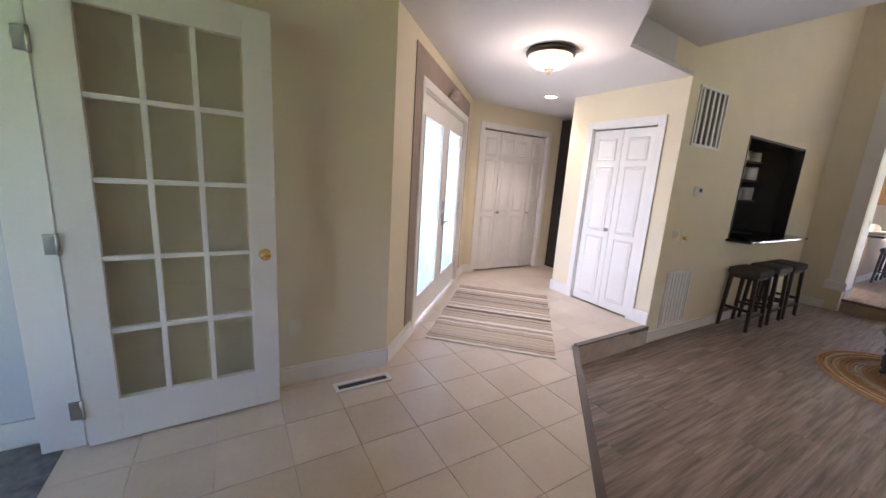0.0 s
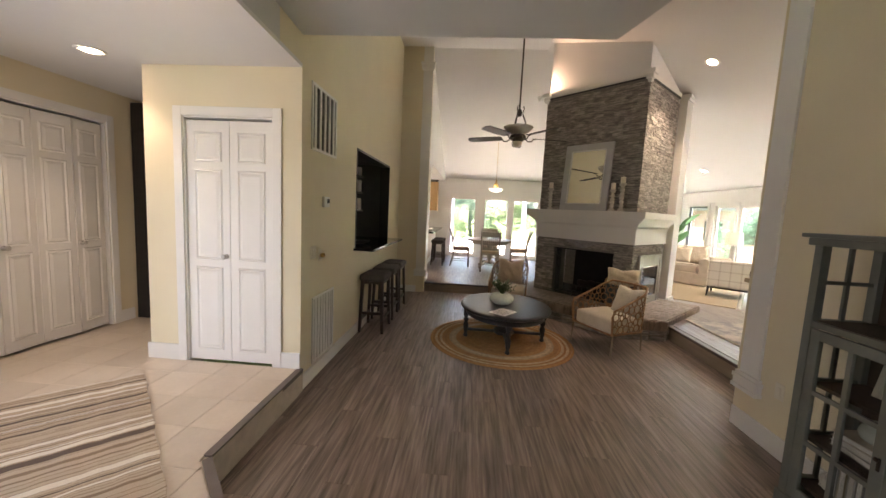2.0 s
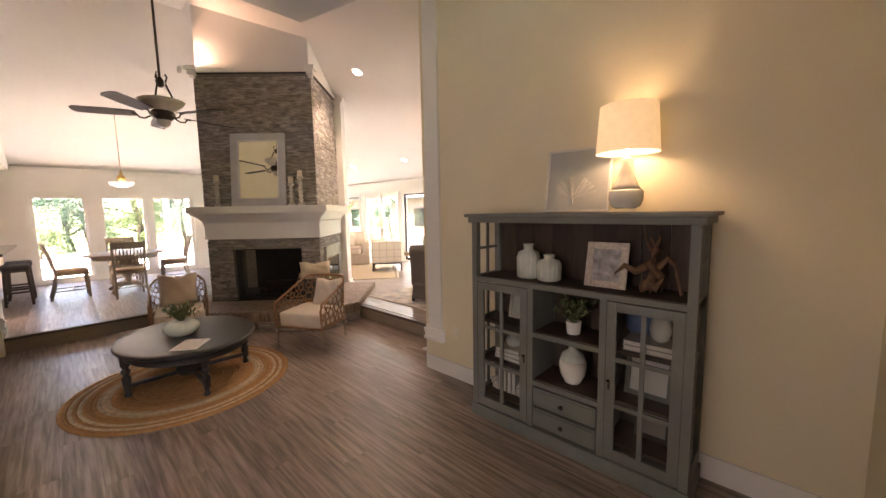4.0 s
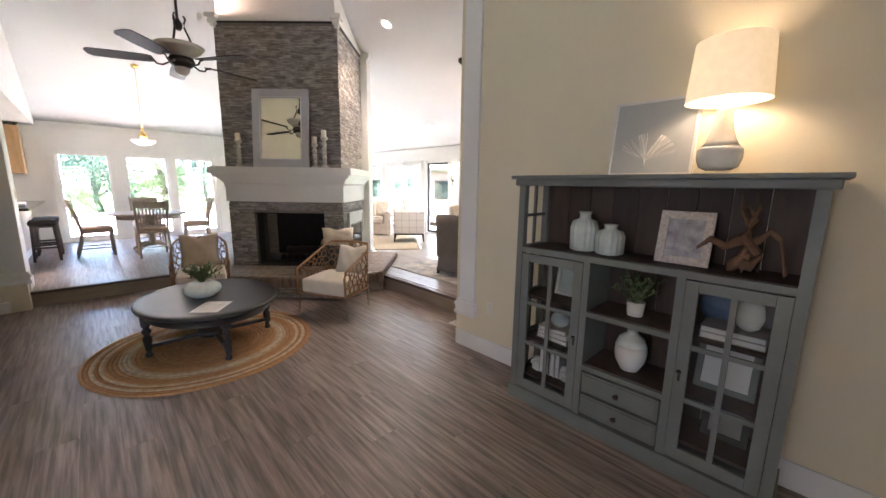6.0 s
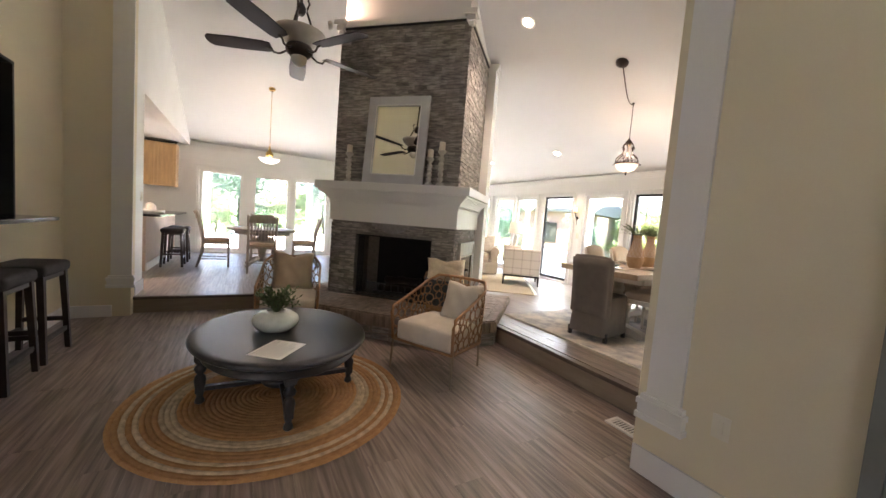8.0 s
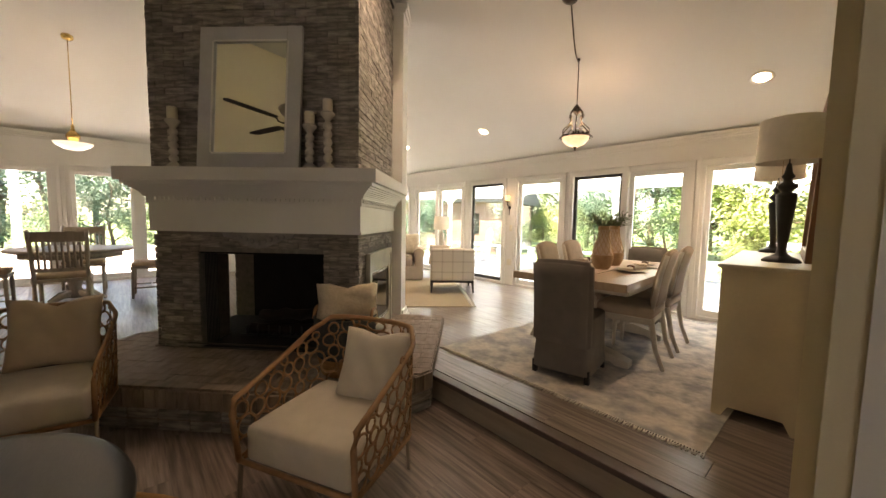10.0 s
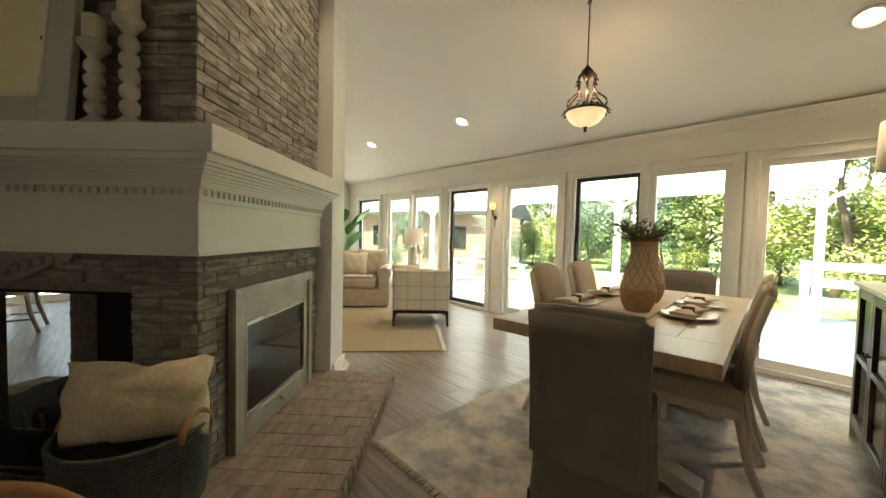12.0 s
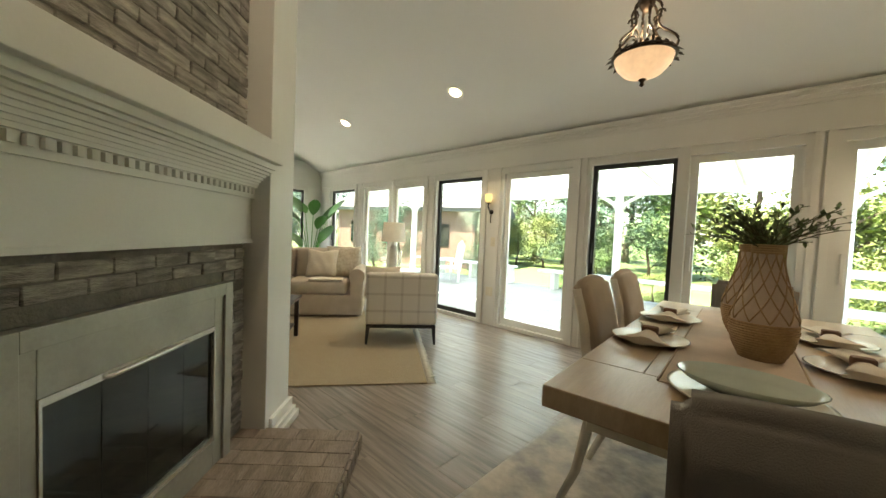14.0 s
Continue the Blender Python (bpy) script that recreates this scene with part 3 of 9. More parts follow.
# bifold closet: four leaves standing slightly folded
clo = thing("door_1", pose(4.565, 4.70, 0), "white panelled bifold closet doors, slightly folded", "door", "", "structure")
casing(clo, 1.27, TILE_Z, 2.37, 0.12)
for i in range(4):
    bm = B()
    six_panel(bm, 0.004, 0.302, TILE_Z + 0.02, 2.335, -0.016, 0.016, 1)
    a = (4, -4, 5, -5)[i]
    x0 = -0.61 + 0.304 * i
    leaf = part("leaf", bm, M_WHITE, clo, "", pose(x0, 0.045 + (0.0 if i % 2 == 0 else -0.0) + (0 if i in (0, 2) else -0.0), 0, 0, 0, -a if i % 2 == 0 else -a))
    if i % 2:
        leaf.matrix_basis = pose(x0, 0.045 - 0.304 * math.sin(radians(abs(a))), 0, 0, 0, abs(a))
    else:
        leaf.matrix_basis = pose(x0, 0.045, 0, 0, 0, -abs(a))
    if i in (1, 3):
        knob(leaf, 0.04 if i == 1 else 0.04, -0.018, 1.13, M_CHROME)
# single bifold closet
cd = thing("door_2", pose(4.49, 2.865, 0, 0, 0, -90), "white panelled two-leaf closet door", "door", "", "structure")
casing(cd, 0.78, TILE_Z, 2.30, 0.12)
for x0 in (-0.377, 0.002):
    bm = B()
    six_panel(bm, x0, x0 + 0.374, TILE_Z + 0.012, 2.27, 0.02, 0.052, 1)
    lf = part("leaf", bm, M_WHITE, cd)
    if x0 < 0:
        knob(lf, x0 + 0.34, 0.02, 1.14)

# front double door with frosted panes
A3 = math.degrees(math.atan2(d45.y, d45.x))
mid = Vector(FA) + d45 * (D0 + D1) / 2
fd = thing("door_3", pose(mid.x, mid.y, 0, 0, 0, A3), "white front double door with frosted glass", "door", "", "structure")
W3 = D1 - D0
casing(fd, W3, TILE_Z, DTOP, 0.14)
for k, x0 in enumerate((-W3 / 2 + 0.014, 0.002)):
    lw = W3 / 2 - 0.016
    bm = B()
    z0, z1 = TILE_Z + 0.015, DTOP - 0.016
    for a, b, c, d in ((x0, x0 + 0.125, z0, z1), (x0 + lw - 0.125, x0 + lw, z0, z1), (x0 + 0.125, x0 + lw - 0.125, z1 - 0.17, z1), (x0 + 0.125, x0 + lw - 0.125, z0, z0 + 0.26)):
        box(bm, a, b, 0.03, 0.075, c, d, 0.003)
    lf = part("leaf", bm, M_WHITE, fd)
    bm = B()
    box(bm, x0 + 0.12, x0 + lw - 0.12, 0.048, 0.056, z0 + 0.25, z1 - 0.16)
    part("pane", bm, M_FROST, lf, "frosted patterned glass").visible_shadow = False
    bm = B()
    gx0, gx1, gz0, gz1 = x0 + 0.125, x0 + lw - 0.125, z0 + 0.26, z1 - 0.17
    for a, b, c, d in ((gx0, gx0 + 0.016, gz0, gz1), (gx1 - 0.016, gx1, gz0, gz1), (gx0 + 0.016, gx1 - 0.016, gz1 - 0.016, gz1), (gx0 + 0.016, gx1 - 0.016, gz0, gz0 + 0.016)):
        box(bm, a, b, 0.018, 0.046, c, d, 0.004)
    part("glazing_bead", bm, M_WHITE, lf)
    for hz in (0.45, 1.25, 2.05):
        bm = B()
        hx = x0 + 0.002 if k == 0 else x0 + lw - 0.002
        lathe(bm, [(0.007, -0.05), (0.007, 0.05)], 10, pose(hx, 0.022, hz))
        part("hinge", bm, M_CHROME, lf, "nickel hinge")
    if k == 1:
        bm = B()
        hx = x0 + 0.062
        box(bm, hx - 0.027, hx + 0.027, 0.018, 0.03, 1.08, 1.22, 0.006)
        tube(bm, [(hx, 0.03, 1.12), (hx, -0.02, 1.12), (hx + 0.1, -0.025, 1.125)], 0.009)
        box(bm, hx - 0.03, hx + 0.03, 0.016, 0.03, 1.26, 1.36, 0.008)
        part("lever_handle", bm, M_CHROME, lf, "nickel lever handle with a lock plate")

# flat taupe surround and carved ornament over the front door
M_TAUPEWOOD = mat("taupe_flat_panel", (0.34, 0.27, 0.22), 0.7, 0.1, 3, 0.1, 40)
bm = B()
for a, b, c, d in ((-W3 / 2 - 0.24, -W3 / 2 - 0.076, TILE_Z + 0.15, 2.60), (W3 / 2 + 0.076, W3 / 2 + 0.16, TILE_Z + 0.15, 2.60), (-W3 / 2 - 0.076, W3 / 2 + 0.076, DTOP + 0.076, 2.60)):
    box(bm, a, b, -0.008, -0.001, c, d)
ob = solid("trim_door_surround", bm, M_TAUPEWOOD, "flat taupe panel round the front door", "trim")
ob.matrix_basis = pose(mid.x, mid.y, 0, 0, 0, A3)
M_ROSEPLASTER = mat("rosy_plaster", (0.5, 0.37, 0.3), 0.8, 0.15, 12, 0.3, 60)
orn = thing("door_ornament", pose(mid.x, mid.y, 0, 0, 0, A3) @ pose(0.1, -0.03, DTOP + 0.077), "rosy carved plaster ornament above the front door", "ornament")
bm = B()
rng = random.Random(9)
for i in range(14):
    t = i / 13 * 2 - 1
    r = 0.05 * (1.2 - abs(t)) + 0.012
    bmesh.ops.create_icosphere(bm, subdivisions=2, radius=r, matrix=Matrix.Translation((0.24 * t, rng.uniform(-0.01, 0.01), r * 0.9 + 0.02 * rng.random() * (1 - abs(t)))))
for v in bm.verts:
    v.co += v.normal * 0.012 * noise.noise(v.co * 35)
    v.co.y = max(-0.06, min(0.026, v.co.y))
    v.co.z = max(0.0, v.co.z)
for f in bm.faces:
    f.smooth = True
part("carving", bm, M_ROSEPLASTER, orn)

# glazed interior door, standing open along the wall
gd = thing("door_4", pose(0.043, 2.417, 0, 0, 0, 1.9), "open white glazed door with fifteen panes", "door", "", "structure")
bm = B()
dw, z0, z1 = 0.866, TILE_Z + 0.012, 2.375
sx, rz0, rz1 = 0.13, 0.225, 0.145
for a, b, c, d in ((0, sx, z0, z1), (dw - sx, dw, z0, z1), (sx, dw - sx, z0, z0 + rz0), (sx, dw - sx, z1 - rz1, z1)):
    box(bm, a, b, -0.018, 0.018, c, d, 0.003)
leaf = part("leaf", bm, M_WHITE, gd)
pw, ph = (dw - 2 * sx) / 3, (z1 - rz1 - z0 - rz0) / 5
for i in range(1, 3):
    bm = B()
    box(bm, sx + pw * i - 0.012, sx + pw * i + 0.012, -0.014, 0.014, z0 + rz0, z1 - rz1, 0.004)
    part("muntin", bm, M_WHITE, gd)
for j in range(1, 5):
    bm = B()
    box(bm, sx, dw - sx, -0.0135, 0.0135, z0 + rz0 + ph * j - 0.012, z0 + rz0 + ph * j + 0.012, 0.004)
    part("muntin", bm, M_WHITE, gd)
for i in range(3):
    for j in range(5):
        bm = B()
        box(bm, sx + pw * i + 0.011, sx + pw * (i + 1) - 0.011, -0.002, 0.002, z0 + rz0 + ph * j + 0.011, z0 + rz0 + ph * (j + 1) - 0.011)
        part("pane", bm, M_GLASS, gd)
bm = B()
for s in (-1, 1):
    lathe(bm, [(0.03, 0), (0.03, 0.006), (0.01, 0.012), (0.01, 0.03), (0.024, 0.04), (0.028, 0.052), (0.02, 0.064), (0.006, 0.068)], 16, pose(dw - 0.06, 0.018 * s, 1.14, 90 if s < 0 else -90))
part("door_knob", bm, M_BRASS, gd, "polished brass knob")
for hz in (0.42, 1.23, 2.05):
    bm = B()
    box(bm, -0.05, -0.004, -0.022, -0.012, hz - 0.045, hz + 0.045, 0.002)
    lathe(bm, [(0.007, -0.05), (0.007, 0.05)], 10, pose(-0.004, -0.022, hz))
    part("hinge", bm, M_CHROME, gd, "worn metal hinge")
bm = B()
box(bm, -0.135, 0.022, 2.442, 2.459, TILE_Z, 2.40)
box(bm, 0.022, 0.04, 2.459, 2.54, TILE_Z, 2.48)
box(bm, 0.022, 0.04, 1.48, 1.56, TILE_Z, 2.48)
box(bm, 0.022, 0.04, 1.56, 2.459, 2.40, 2.48)
box(bm, -0.135, 0.022, 1.561, 1.576, TILE_Z, 2.40)
trim("trim_study_door", bm, "white casing of the study doorway")
# study beyond the doorway
M_CARPET = mat("grey_carpet", (0.2, 0.2, 0.21), 0.95, 0.25, 20, 0.5, 300)
bm = B()
box(bm, -3.0, -0.06, -0.8, 2.56, TILE_Z - 0.006, TILE_Z + 0.004)
solid("floor_study", bm, M_CARPET, "grey carpet of the study", "floor")
bm = B()
box(bm, -3.15, -0.131, 2.56, 2.7, 0, 2.7)
box(bm, -3.15, -3.0, -0.95, 0.2, 0, 2.7)
box(bm, -3.15, -3.0, 1.6, 2.56, 0, 2.7)
box(bm, -3.15, -3.0, 0.2, 1.6, 0, 0.9)
box(bm, -3.15, -3.0, 0.2, 1.6, 2.2, 2.7)
box(bm, -3.0, -0.131, -0.95, -0.8, 0, 2.7)
solid("wall_study_far", bm, M_TAUPE, "pale blue-grey study wall", "wall")
bm = B()
box(bm, -3.15, -0.131, -0.95, 2.7, 2.7, 2.8)
solid("ceiling_study", bm, M_CEIL, "white study ceiling", "ceiling")
bm = B()
box(bm, -3.0, -0.136, 2.544, 2.559, TILE_Z + 0.005, TILE_Z + 0.14)
trim("baseboard_study", bm, "white baseboard of the study")

# ---- entry things ----
def jute_stripe():
    m = mat("striped_jute", (0.55, 0.46, 0.36), 0.95, 0.2, 30, 0.6, 160, second=(0.4, 0.32, 0.24))
    n, l = m.node_tree.nodes, m.node_tree.links
    co, sp = n.new("ShaderNodeTexCoord"), n.new("ShaderNodeSeparateXYZ")
    l.new(co.outputs["Object"], sp.inputs[0])
    nz = n.new("ShaderNodeTexNoise")
    nz.noise_dimensions = "1D"
    nz.inputs["Scale"].default_value, nz.inputs["Detail"].default_value = 11, 2
    wob = n.new("ShaderNodeTexNoise")
    wob.inputs["Scale"].default_value = 5
    add = n.new("ShaderNodeMath")
    add.operation = "MULTIPLY_ADD"
    add.inputs[1].default_value = 0.03
    l.new(co.outputs["Object"], wob.inputs["Vector"])
    l.new(wob.outputs[0], add.inputs[0])
    l.new(sp.outputs["X"], add.inputs[2])
    l.new(add.outputs[0], nz.inputs["W"])
    rp = n.new("ShaderNodeValToRGB")
    rp.color_ramp.interpolation = "CONSTANT"
    e = rp.color_ramp.elements
    e[0].position, e[0].color = 0.0, (0.13, 0.095, 0.075, 1)
    e[1].position, e[1].color = 0.40, (0.50, 0.41, 0.31, 1)
    for pos, c in ((0.46, (0.27, 0.2, 0.14, 1)), (0.49, (0.52, 0.43, 0.33, 1)), (0.56, (0.22, 0.16, 0.12, 1)), (0.585, (0.75, 0.7, 0.62, 1))):
        x = e.new(pos)
        x.color = c
    l.new(nz.outputs[0], rp.inputs[0])
    hs = [x for x in n if x.type == "HUE_SAT"][0]
    l.new(rp.outputs[0], hs.inputs["Color"])
    return m


M_STRIPE = jute_stripe()
rug = thing("rug", pose(3.165, 3.125, TILE_Z, 0, 0, 46.5), "flat striped jute rug by the front door", "rug")
bm = B()
NX, NY = 26, 18
LX, LY = 1.75, 1.13
vs = [[bm.verts.new((LX * (i / NX - 0.5), LY * (j / NY - 0.5) + 0.006 * math.sin(i * 1.3), 0.012 + 0.0025 * math.sin(j * 2.1 + i * 0.7))) for j in range(NY + 1)] for i in range(NX + 1)]
for i in range(NX):
    for j in range(NY):
        bm.faces.new((vs[i][j], vs[i + 1][j], vs[i + 1][j + 1], vs[i][j + 1]))
rim = [e for e in bm.edges if len(e.link_faces) == 1]
ex = bmesh.ops.extrude_edge_only(bm, edges=rim)
for v in [g for g in ex["geom"] if isinstance(g, bmesh.types.BMVert)]:
    v.co.z = 0.001
ob = part("woven_field", bm, M_STRIPE, rug)
for s in (-1, 1):
    bm = B()
    for i in range(64):
        y = LY * (i / 63 - 0.5)
        tube(bm, [(s * LX / 2, y, 0.006), (s * (LX / 2 + 0.012), y + 0.003, 0.004)], 0.003, 4)
    part("edge_stitching", bm, M_STRIPE, rug, "twisted jute edging")

M_AMBER = mat("lit_alabaster_glass", (0.9, 0.75, 0.55), 0.35, 0.15, 14, 0.2, 40, emit=(1, 0.74, 0.44, 0.07))
M_BRONZE = mat("dark_bronze", (0.06, 0.045, 0.035), 0.4, 0.15, 10, 0.1, 60, metal=0.6)
cl = thing("ceiling_light", pose(3.03, 2.62, CEIL1), "flush ceiling light with ribbed glass and a bronze rim", "ceiling light")
bm = B()
lathe(bm, [(0.19, -0.001), (0.2, -0.02), (0.195, -0.045), (0.17, -0.05), (0.17, -0.03), (0.05, -0.001)], 32)
part("rim", bm, M_BRONZE, cl, "bronze rim")
bm = B()
prof = []
for i in range(15):
    a = i / 14
    prof.append((0.178 * math.cos(a * 1.4) + 0.004 * (i % 2), -0.045 - 0.1 * math.sin(a * 1.5)))
lathe(bm, prof, 32)
sh = part("shade", bm, M_AMBER, cl, "ribbed glowing glass bowl")
bm = B()
lathe(bm, [(0.002, -0.19), (0.012, -0.182), (0.008, -0.17), (0.03, -0.158), (0.045, -0.148), (0.03, -0.14)], 16)
part("finial", bm, M_BRONZE, cl, "bronze finial")


M_GLOW = mat("lit_lamp_glass", (1, 0.95, 0.85), 0.4, 0.05, 10, 0, 30, emit=(1, 0.84, 0.62, 2.5))


def downlight(x, y, z, tilt=(0, 0), big=0.075):
    d = thing("recessed_light", pose(x, y, z, tilt[0], tilt[1], 0), "round recessed ceiling light, switched on", "ceiling light", "recessed lights")
    bm = B()
    lathe(bm, [(big + 0.02, 0), (big + 0.022, -0.006), (big + 0.004, -0.012), (big - 0.004, -0.004), (big - 0.01, -0.001)], 24)
    part("ring", bm, M_WHITE, d, "white ring")
    bm = B()
    lathe(bm, [(big - 0.012, -0.001), (big - 0.014, -0.007), (0.02, -0.012)], 20)
    part("bulb", bm, M_GLOW, d, "glowing bulb")
    return d


SL = math.degrees(math.atan(0.41))
downlight(4.24, 3.77, CEIL1)
RECESSED = ((8.765, -4.79), (10.87, -4.72), (7.065, -2.38), (5.268, -4.912))
for x, y in RECESSED:
    downlight(x, y, DINE(x, y), (SL, 0))
downlight(11.2, 3.0, 2.60)
downlight(10.3, 3.0, 2.60)

# grilles, thermostat, switches, outlets
def grille(name, m, w, h, n, label, dark=True, upright=True):
    g = thing(name, m, label, "vent")
    bm = B()
    for a, b, c, d in ((-w / 2 - 0.025, -w / 2, -h / 2 - 0.025, h / 2 + 0.025), (w / 2, w / 2 + 0.025, -h / 2 - 0.025, h / 2 + 0.025), (-w / 2, w / 2, h / 2, h / 2 + 0.025), (-w / 2, w / 2, -h / 2 - 0.025, -h / 2)):
        box(bm, a, b, -0.014, -0.001, c, d, 0.003)
    part("frame", bm, M_WHITE, g)
    # flat sheet on the wall; its dark colour stands for a duct's shade
    bm = B()
    box(bm, -w / 2, w / 2, -0.004, -0.001, -h / 2, h / 2)
    part("backing", bm, M_SCREEN if dark else M_WHITE, g, "dark sheet painted as a shaded duct" if dark else "")
    for i in range(n):
        bm = B()
        if upright:
            x = -w / 2 + w * (i + 0.5) / n
            box(bm, x - w / n * 0.16, x + w / n * 0.16, -0.012, -0.004, -h / 2, h / 2)
        else:
            z = -h / 2 + h * (i + 0.5) / n
            box(bm, -w / 2, w / 2, -0.012, -0.004, z - h / n * 0.2, z + h / n * 0.2)
        part("slat", bm, M_WHITE, g)
    return g


grille("wall_grille", pose(4.94, 2.235, 2.375), 0.52, 0.52, 5, "white return-air grille with dark gaps, high on the wall")
grille("access_panel", pose(4.96, 2.235, 0.46), 0.46, 0.58, 7, "cream painted low wall grille", dark=False)
th = thing("thermostat", pose(4.965, 2.235, 1.65), "small white thermostat on the cream wall", "thermostat")
bm = B()
box(bm, -0.065, 0.065, -0.03, -0.001, -0.05, 0.05, 0.008)
part("body", bm, M_WHITE, th)
bm = B()
box(bm, -0.005, 0.05, -0.033, -0.0302, -0.01, 0.03)
part("display", bm, M_SCREEN, th, "small dark display")
M_PLASTIC = mat("ivory_plastic", (0.75, 0.7, 0.58), 0.4, 0.03, 5, 0, 50)


def plate(name, m, label, w=0.075, h=0.115, knobs=1):
    p = thing(name, m, label, "switch" if "switch" in name else "outlet")
    bm = B()
    box(bm, -w / 2, w / 2, -0.007, -0.001, -h / 2, h / 2, 0.003)
    part("plate", bm, M_PLASTIC, p)
    for i in range(knobs):
        bm = B()
        x = (i - (knobs - 1) / 2) * 0.045
        box(bm, x - 0.012, x + 0.012, -0.014, -0.006, -0.03, 0.03, 0.003)
        part("rocker", bm, M_PLASTIC, p)
    return p


plate("light_switch", pose(4.72, 2.235, 1.19), "ivory double light switch on the cream wall", 0.12, 0.115, 2)
dm = plate("dimmer_switch", pose(4.87, 2.235, 1.15), "ivory dimmer with a round brass knob")
bm = B()
lathe(bm, [(0.018, 0), (0.02, 0.03), (0.012, 0.04)], 14, pose(0, -0.012, 0, 90))
part("dial", bm, M_BRASS, dm, "brass dial")
plate("wall_outlet", pose(1.02, 2.6, 0.60), "ivory wall outlet above the baseboard")
plate("wall_outlet", pose(4.19, -1.415, 0.46, 0, 0, 180), "ivory wall outlet beside the pilaster")
plate("light_switch", pose(8.81, -5.67, 1.26, 0, 0, 180), "white light switch between the glass doors")
plate("wall_outlet", pose(8.83, -5.67, 0.62, 0, 0, 180), "white double outlet between the glass doors", 0.12)
plate("light_switch", pose(9.05, 1.69, 1.35), "white light switch on the kitchen wall")
fv = grille("floor_register", pose(1.43, 2.41, TILE_Z, -90, 0, 0), 0.34, 0.055, 0, "dark floor register in the tiles", upright=False)
fv2 = grille("floor_register", pose(4.83, -1.77, 0.0, -90, 0, 0), 0.26, 0.09, 12, "brown slotted floor register by the step")

# tall dark cabinet in the back hall
M_EBONY = mat("black_stained_wood", (0.016, 0.013, 0.012), 0.45, 0.2, 4, 0.1, 40, stretch=(1, 1, 6))
hc = thing("hall_cabinet", pose(6.05, 4.68, TILE_Z), "tall black wooden cabinet with shelves in the hall", "cabinet")
bm = B()
box(bm, -0.58, -0.55, -0.4, 0, 0, 2.45)
box(bm, 0.55, 0.58, -0.4, 0, 0, 2.45)
box(bm, -0.55, 0.55, -0.02, 0, 0, 2.45)
part("body", bm, M_EBONY, hc)
for z in (0.06, 0.45, 0.85, 1.2, 1.62, 2.05, 2.43):
    bm = B()
    box(bm, -0.55, 0.55, -0.38, -0.02, z - 0.015, z + 0.015)
    part("shelf", bm, M_EBONY if z != 1.2 else M_WHITE, hc, "" if z != 1.2 else "pale counter shelf")

# ---- wet bar ----
M_GRANITE = mat("black_granite", (0.018, 0.018, 0.02), 0.12, 0.3, 60, 0.0, 200, second=(0.05, 0.05, 0.055), wear=0.62)
bm = B()
box(bm, 5.87, 7.74, 1.98, 2.94, 1.085, 1.115, 0.006)
ob = solid("bar_counter", bm, M_GRANITE, "polished black granite bar ledge", "counter", kind="")
M_STEEL_D = mat("dark_shelf", (0.05, 0.045, 0.04), 0.4, 0.1, 5, 0, 50)
for z in (1.55, 1.85, 2.12):
    bm = B()
    box(bm, 5.92, 7.70, 2.68, 2.94, z, z + 0.025)
    sh = solid("bar_shelf", bm, M_STEEL_D, "dark shelf on the back wall of the bar", "shelf")
    del sh["kind"]
    sh["group"] = "shelves of the bar"
M_BOTTLE = [mat("bottle_amber", (0.3, 0.14, 0.03), 0.1, 0.1, 5), mat("bottle_green", (0.03, 0.1, 0.04), 0.1, 0.1, 5), mat("bottle_clear", (0.6, 0.62, 0.6), 0.1, 0.1, 5), mat("cup_white", (0.75, 0.74, 0.7), 0.3, 0.05, 5)]
rnd = random.Random(4)


def bottle(x, y, z, k, s=1.0):
    b = thing("bottle", pose(x, y, z), ("amber glass bottle", "dark green glass bottle", "clear glass bottle", "white ceramic cup")[k] + " standing in the bar", "bottle", "bottles of the bar")
    bm = B()
    if k == 3:
        lathe(bm, [(0.03, 0), (0.035, 0.004), (0.042, 0.1 * s), (0.038, 0.1 * s), (0.03, 0.01)], 14)
    else:
        lathe(bm, [(0.035, 0), (0.037, 0.005), (0.037, 0.17 * s), (0.03, 0.2 * s), (0.013, 0.225 * s), (0.012, 0.28 * s), (0.015, 0.285 * s), (0.015, 0.3 * s)], 14)
    part("glass", bm, M_BOTTLE[k], b)
    if k != 3:
        bm = B()
        lathe(bm, [(0.0375, 0.05), (0.0378, 0.051), (0.0378, 0.13 * s), (0.0375, 0.131 * s)], 14)
        part("label", bm, M_BOTTLE[3], b, "pale paper label")


for z in (1.575, 1.875, 2.145):
    for i in range(8):
        if rnd.random() < 0.75:
            bottle(6.05 + 0.2 * i + rnd.uniform(-0.05, 0.05), 2.80, z, rnd.choice((0, 1, 2, 3, 3)), 0.62)
for x, k, s in ((5.99, 2, 1.0), (6.08, 0, 0.9), (6.16, 3, 1.0), (5.98, 3, 0.8)):
    bottle(x, 2.46 + 0.1 * (k - 1) + 0.05 * s, 1.116, k, s)
for z in (1.575, 1.875, 2.145):
    for x, w, h in ((7.55, 0.075, 0.19), (7.22, 0.06, 0.17)):
        if z > 2.1:
            h = 0.13
        cn = thing("canister", pose(x, 2.745, z + 0.001), "white ceramic canister on a bar shelf", "canister", "canisters of the bar")
        bm = B()
        lathe(bm, [(w - 0.006, 0), (w, 0.006), (w, h - 0.02), (w - 0.004, h - 0.018)], 20)
        part("body", bm, M_BOTTLE[3], cn)
        bm = B()
        lathe(bm, [(w - 0.002, h - 0.018), (w + 0.002, h - 0.016), (w + 0.002, h - 0.006), (w - 0.01, h), (0.004, h + 0.001)], 20)
        part("lid", bm, M_BOTTLE[3], cn)
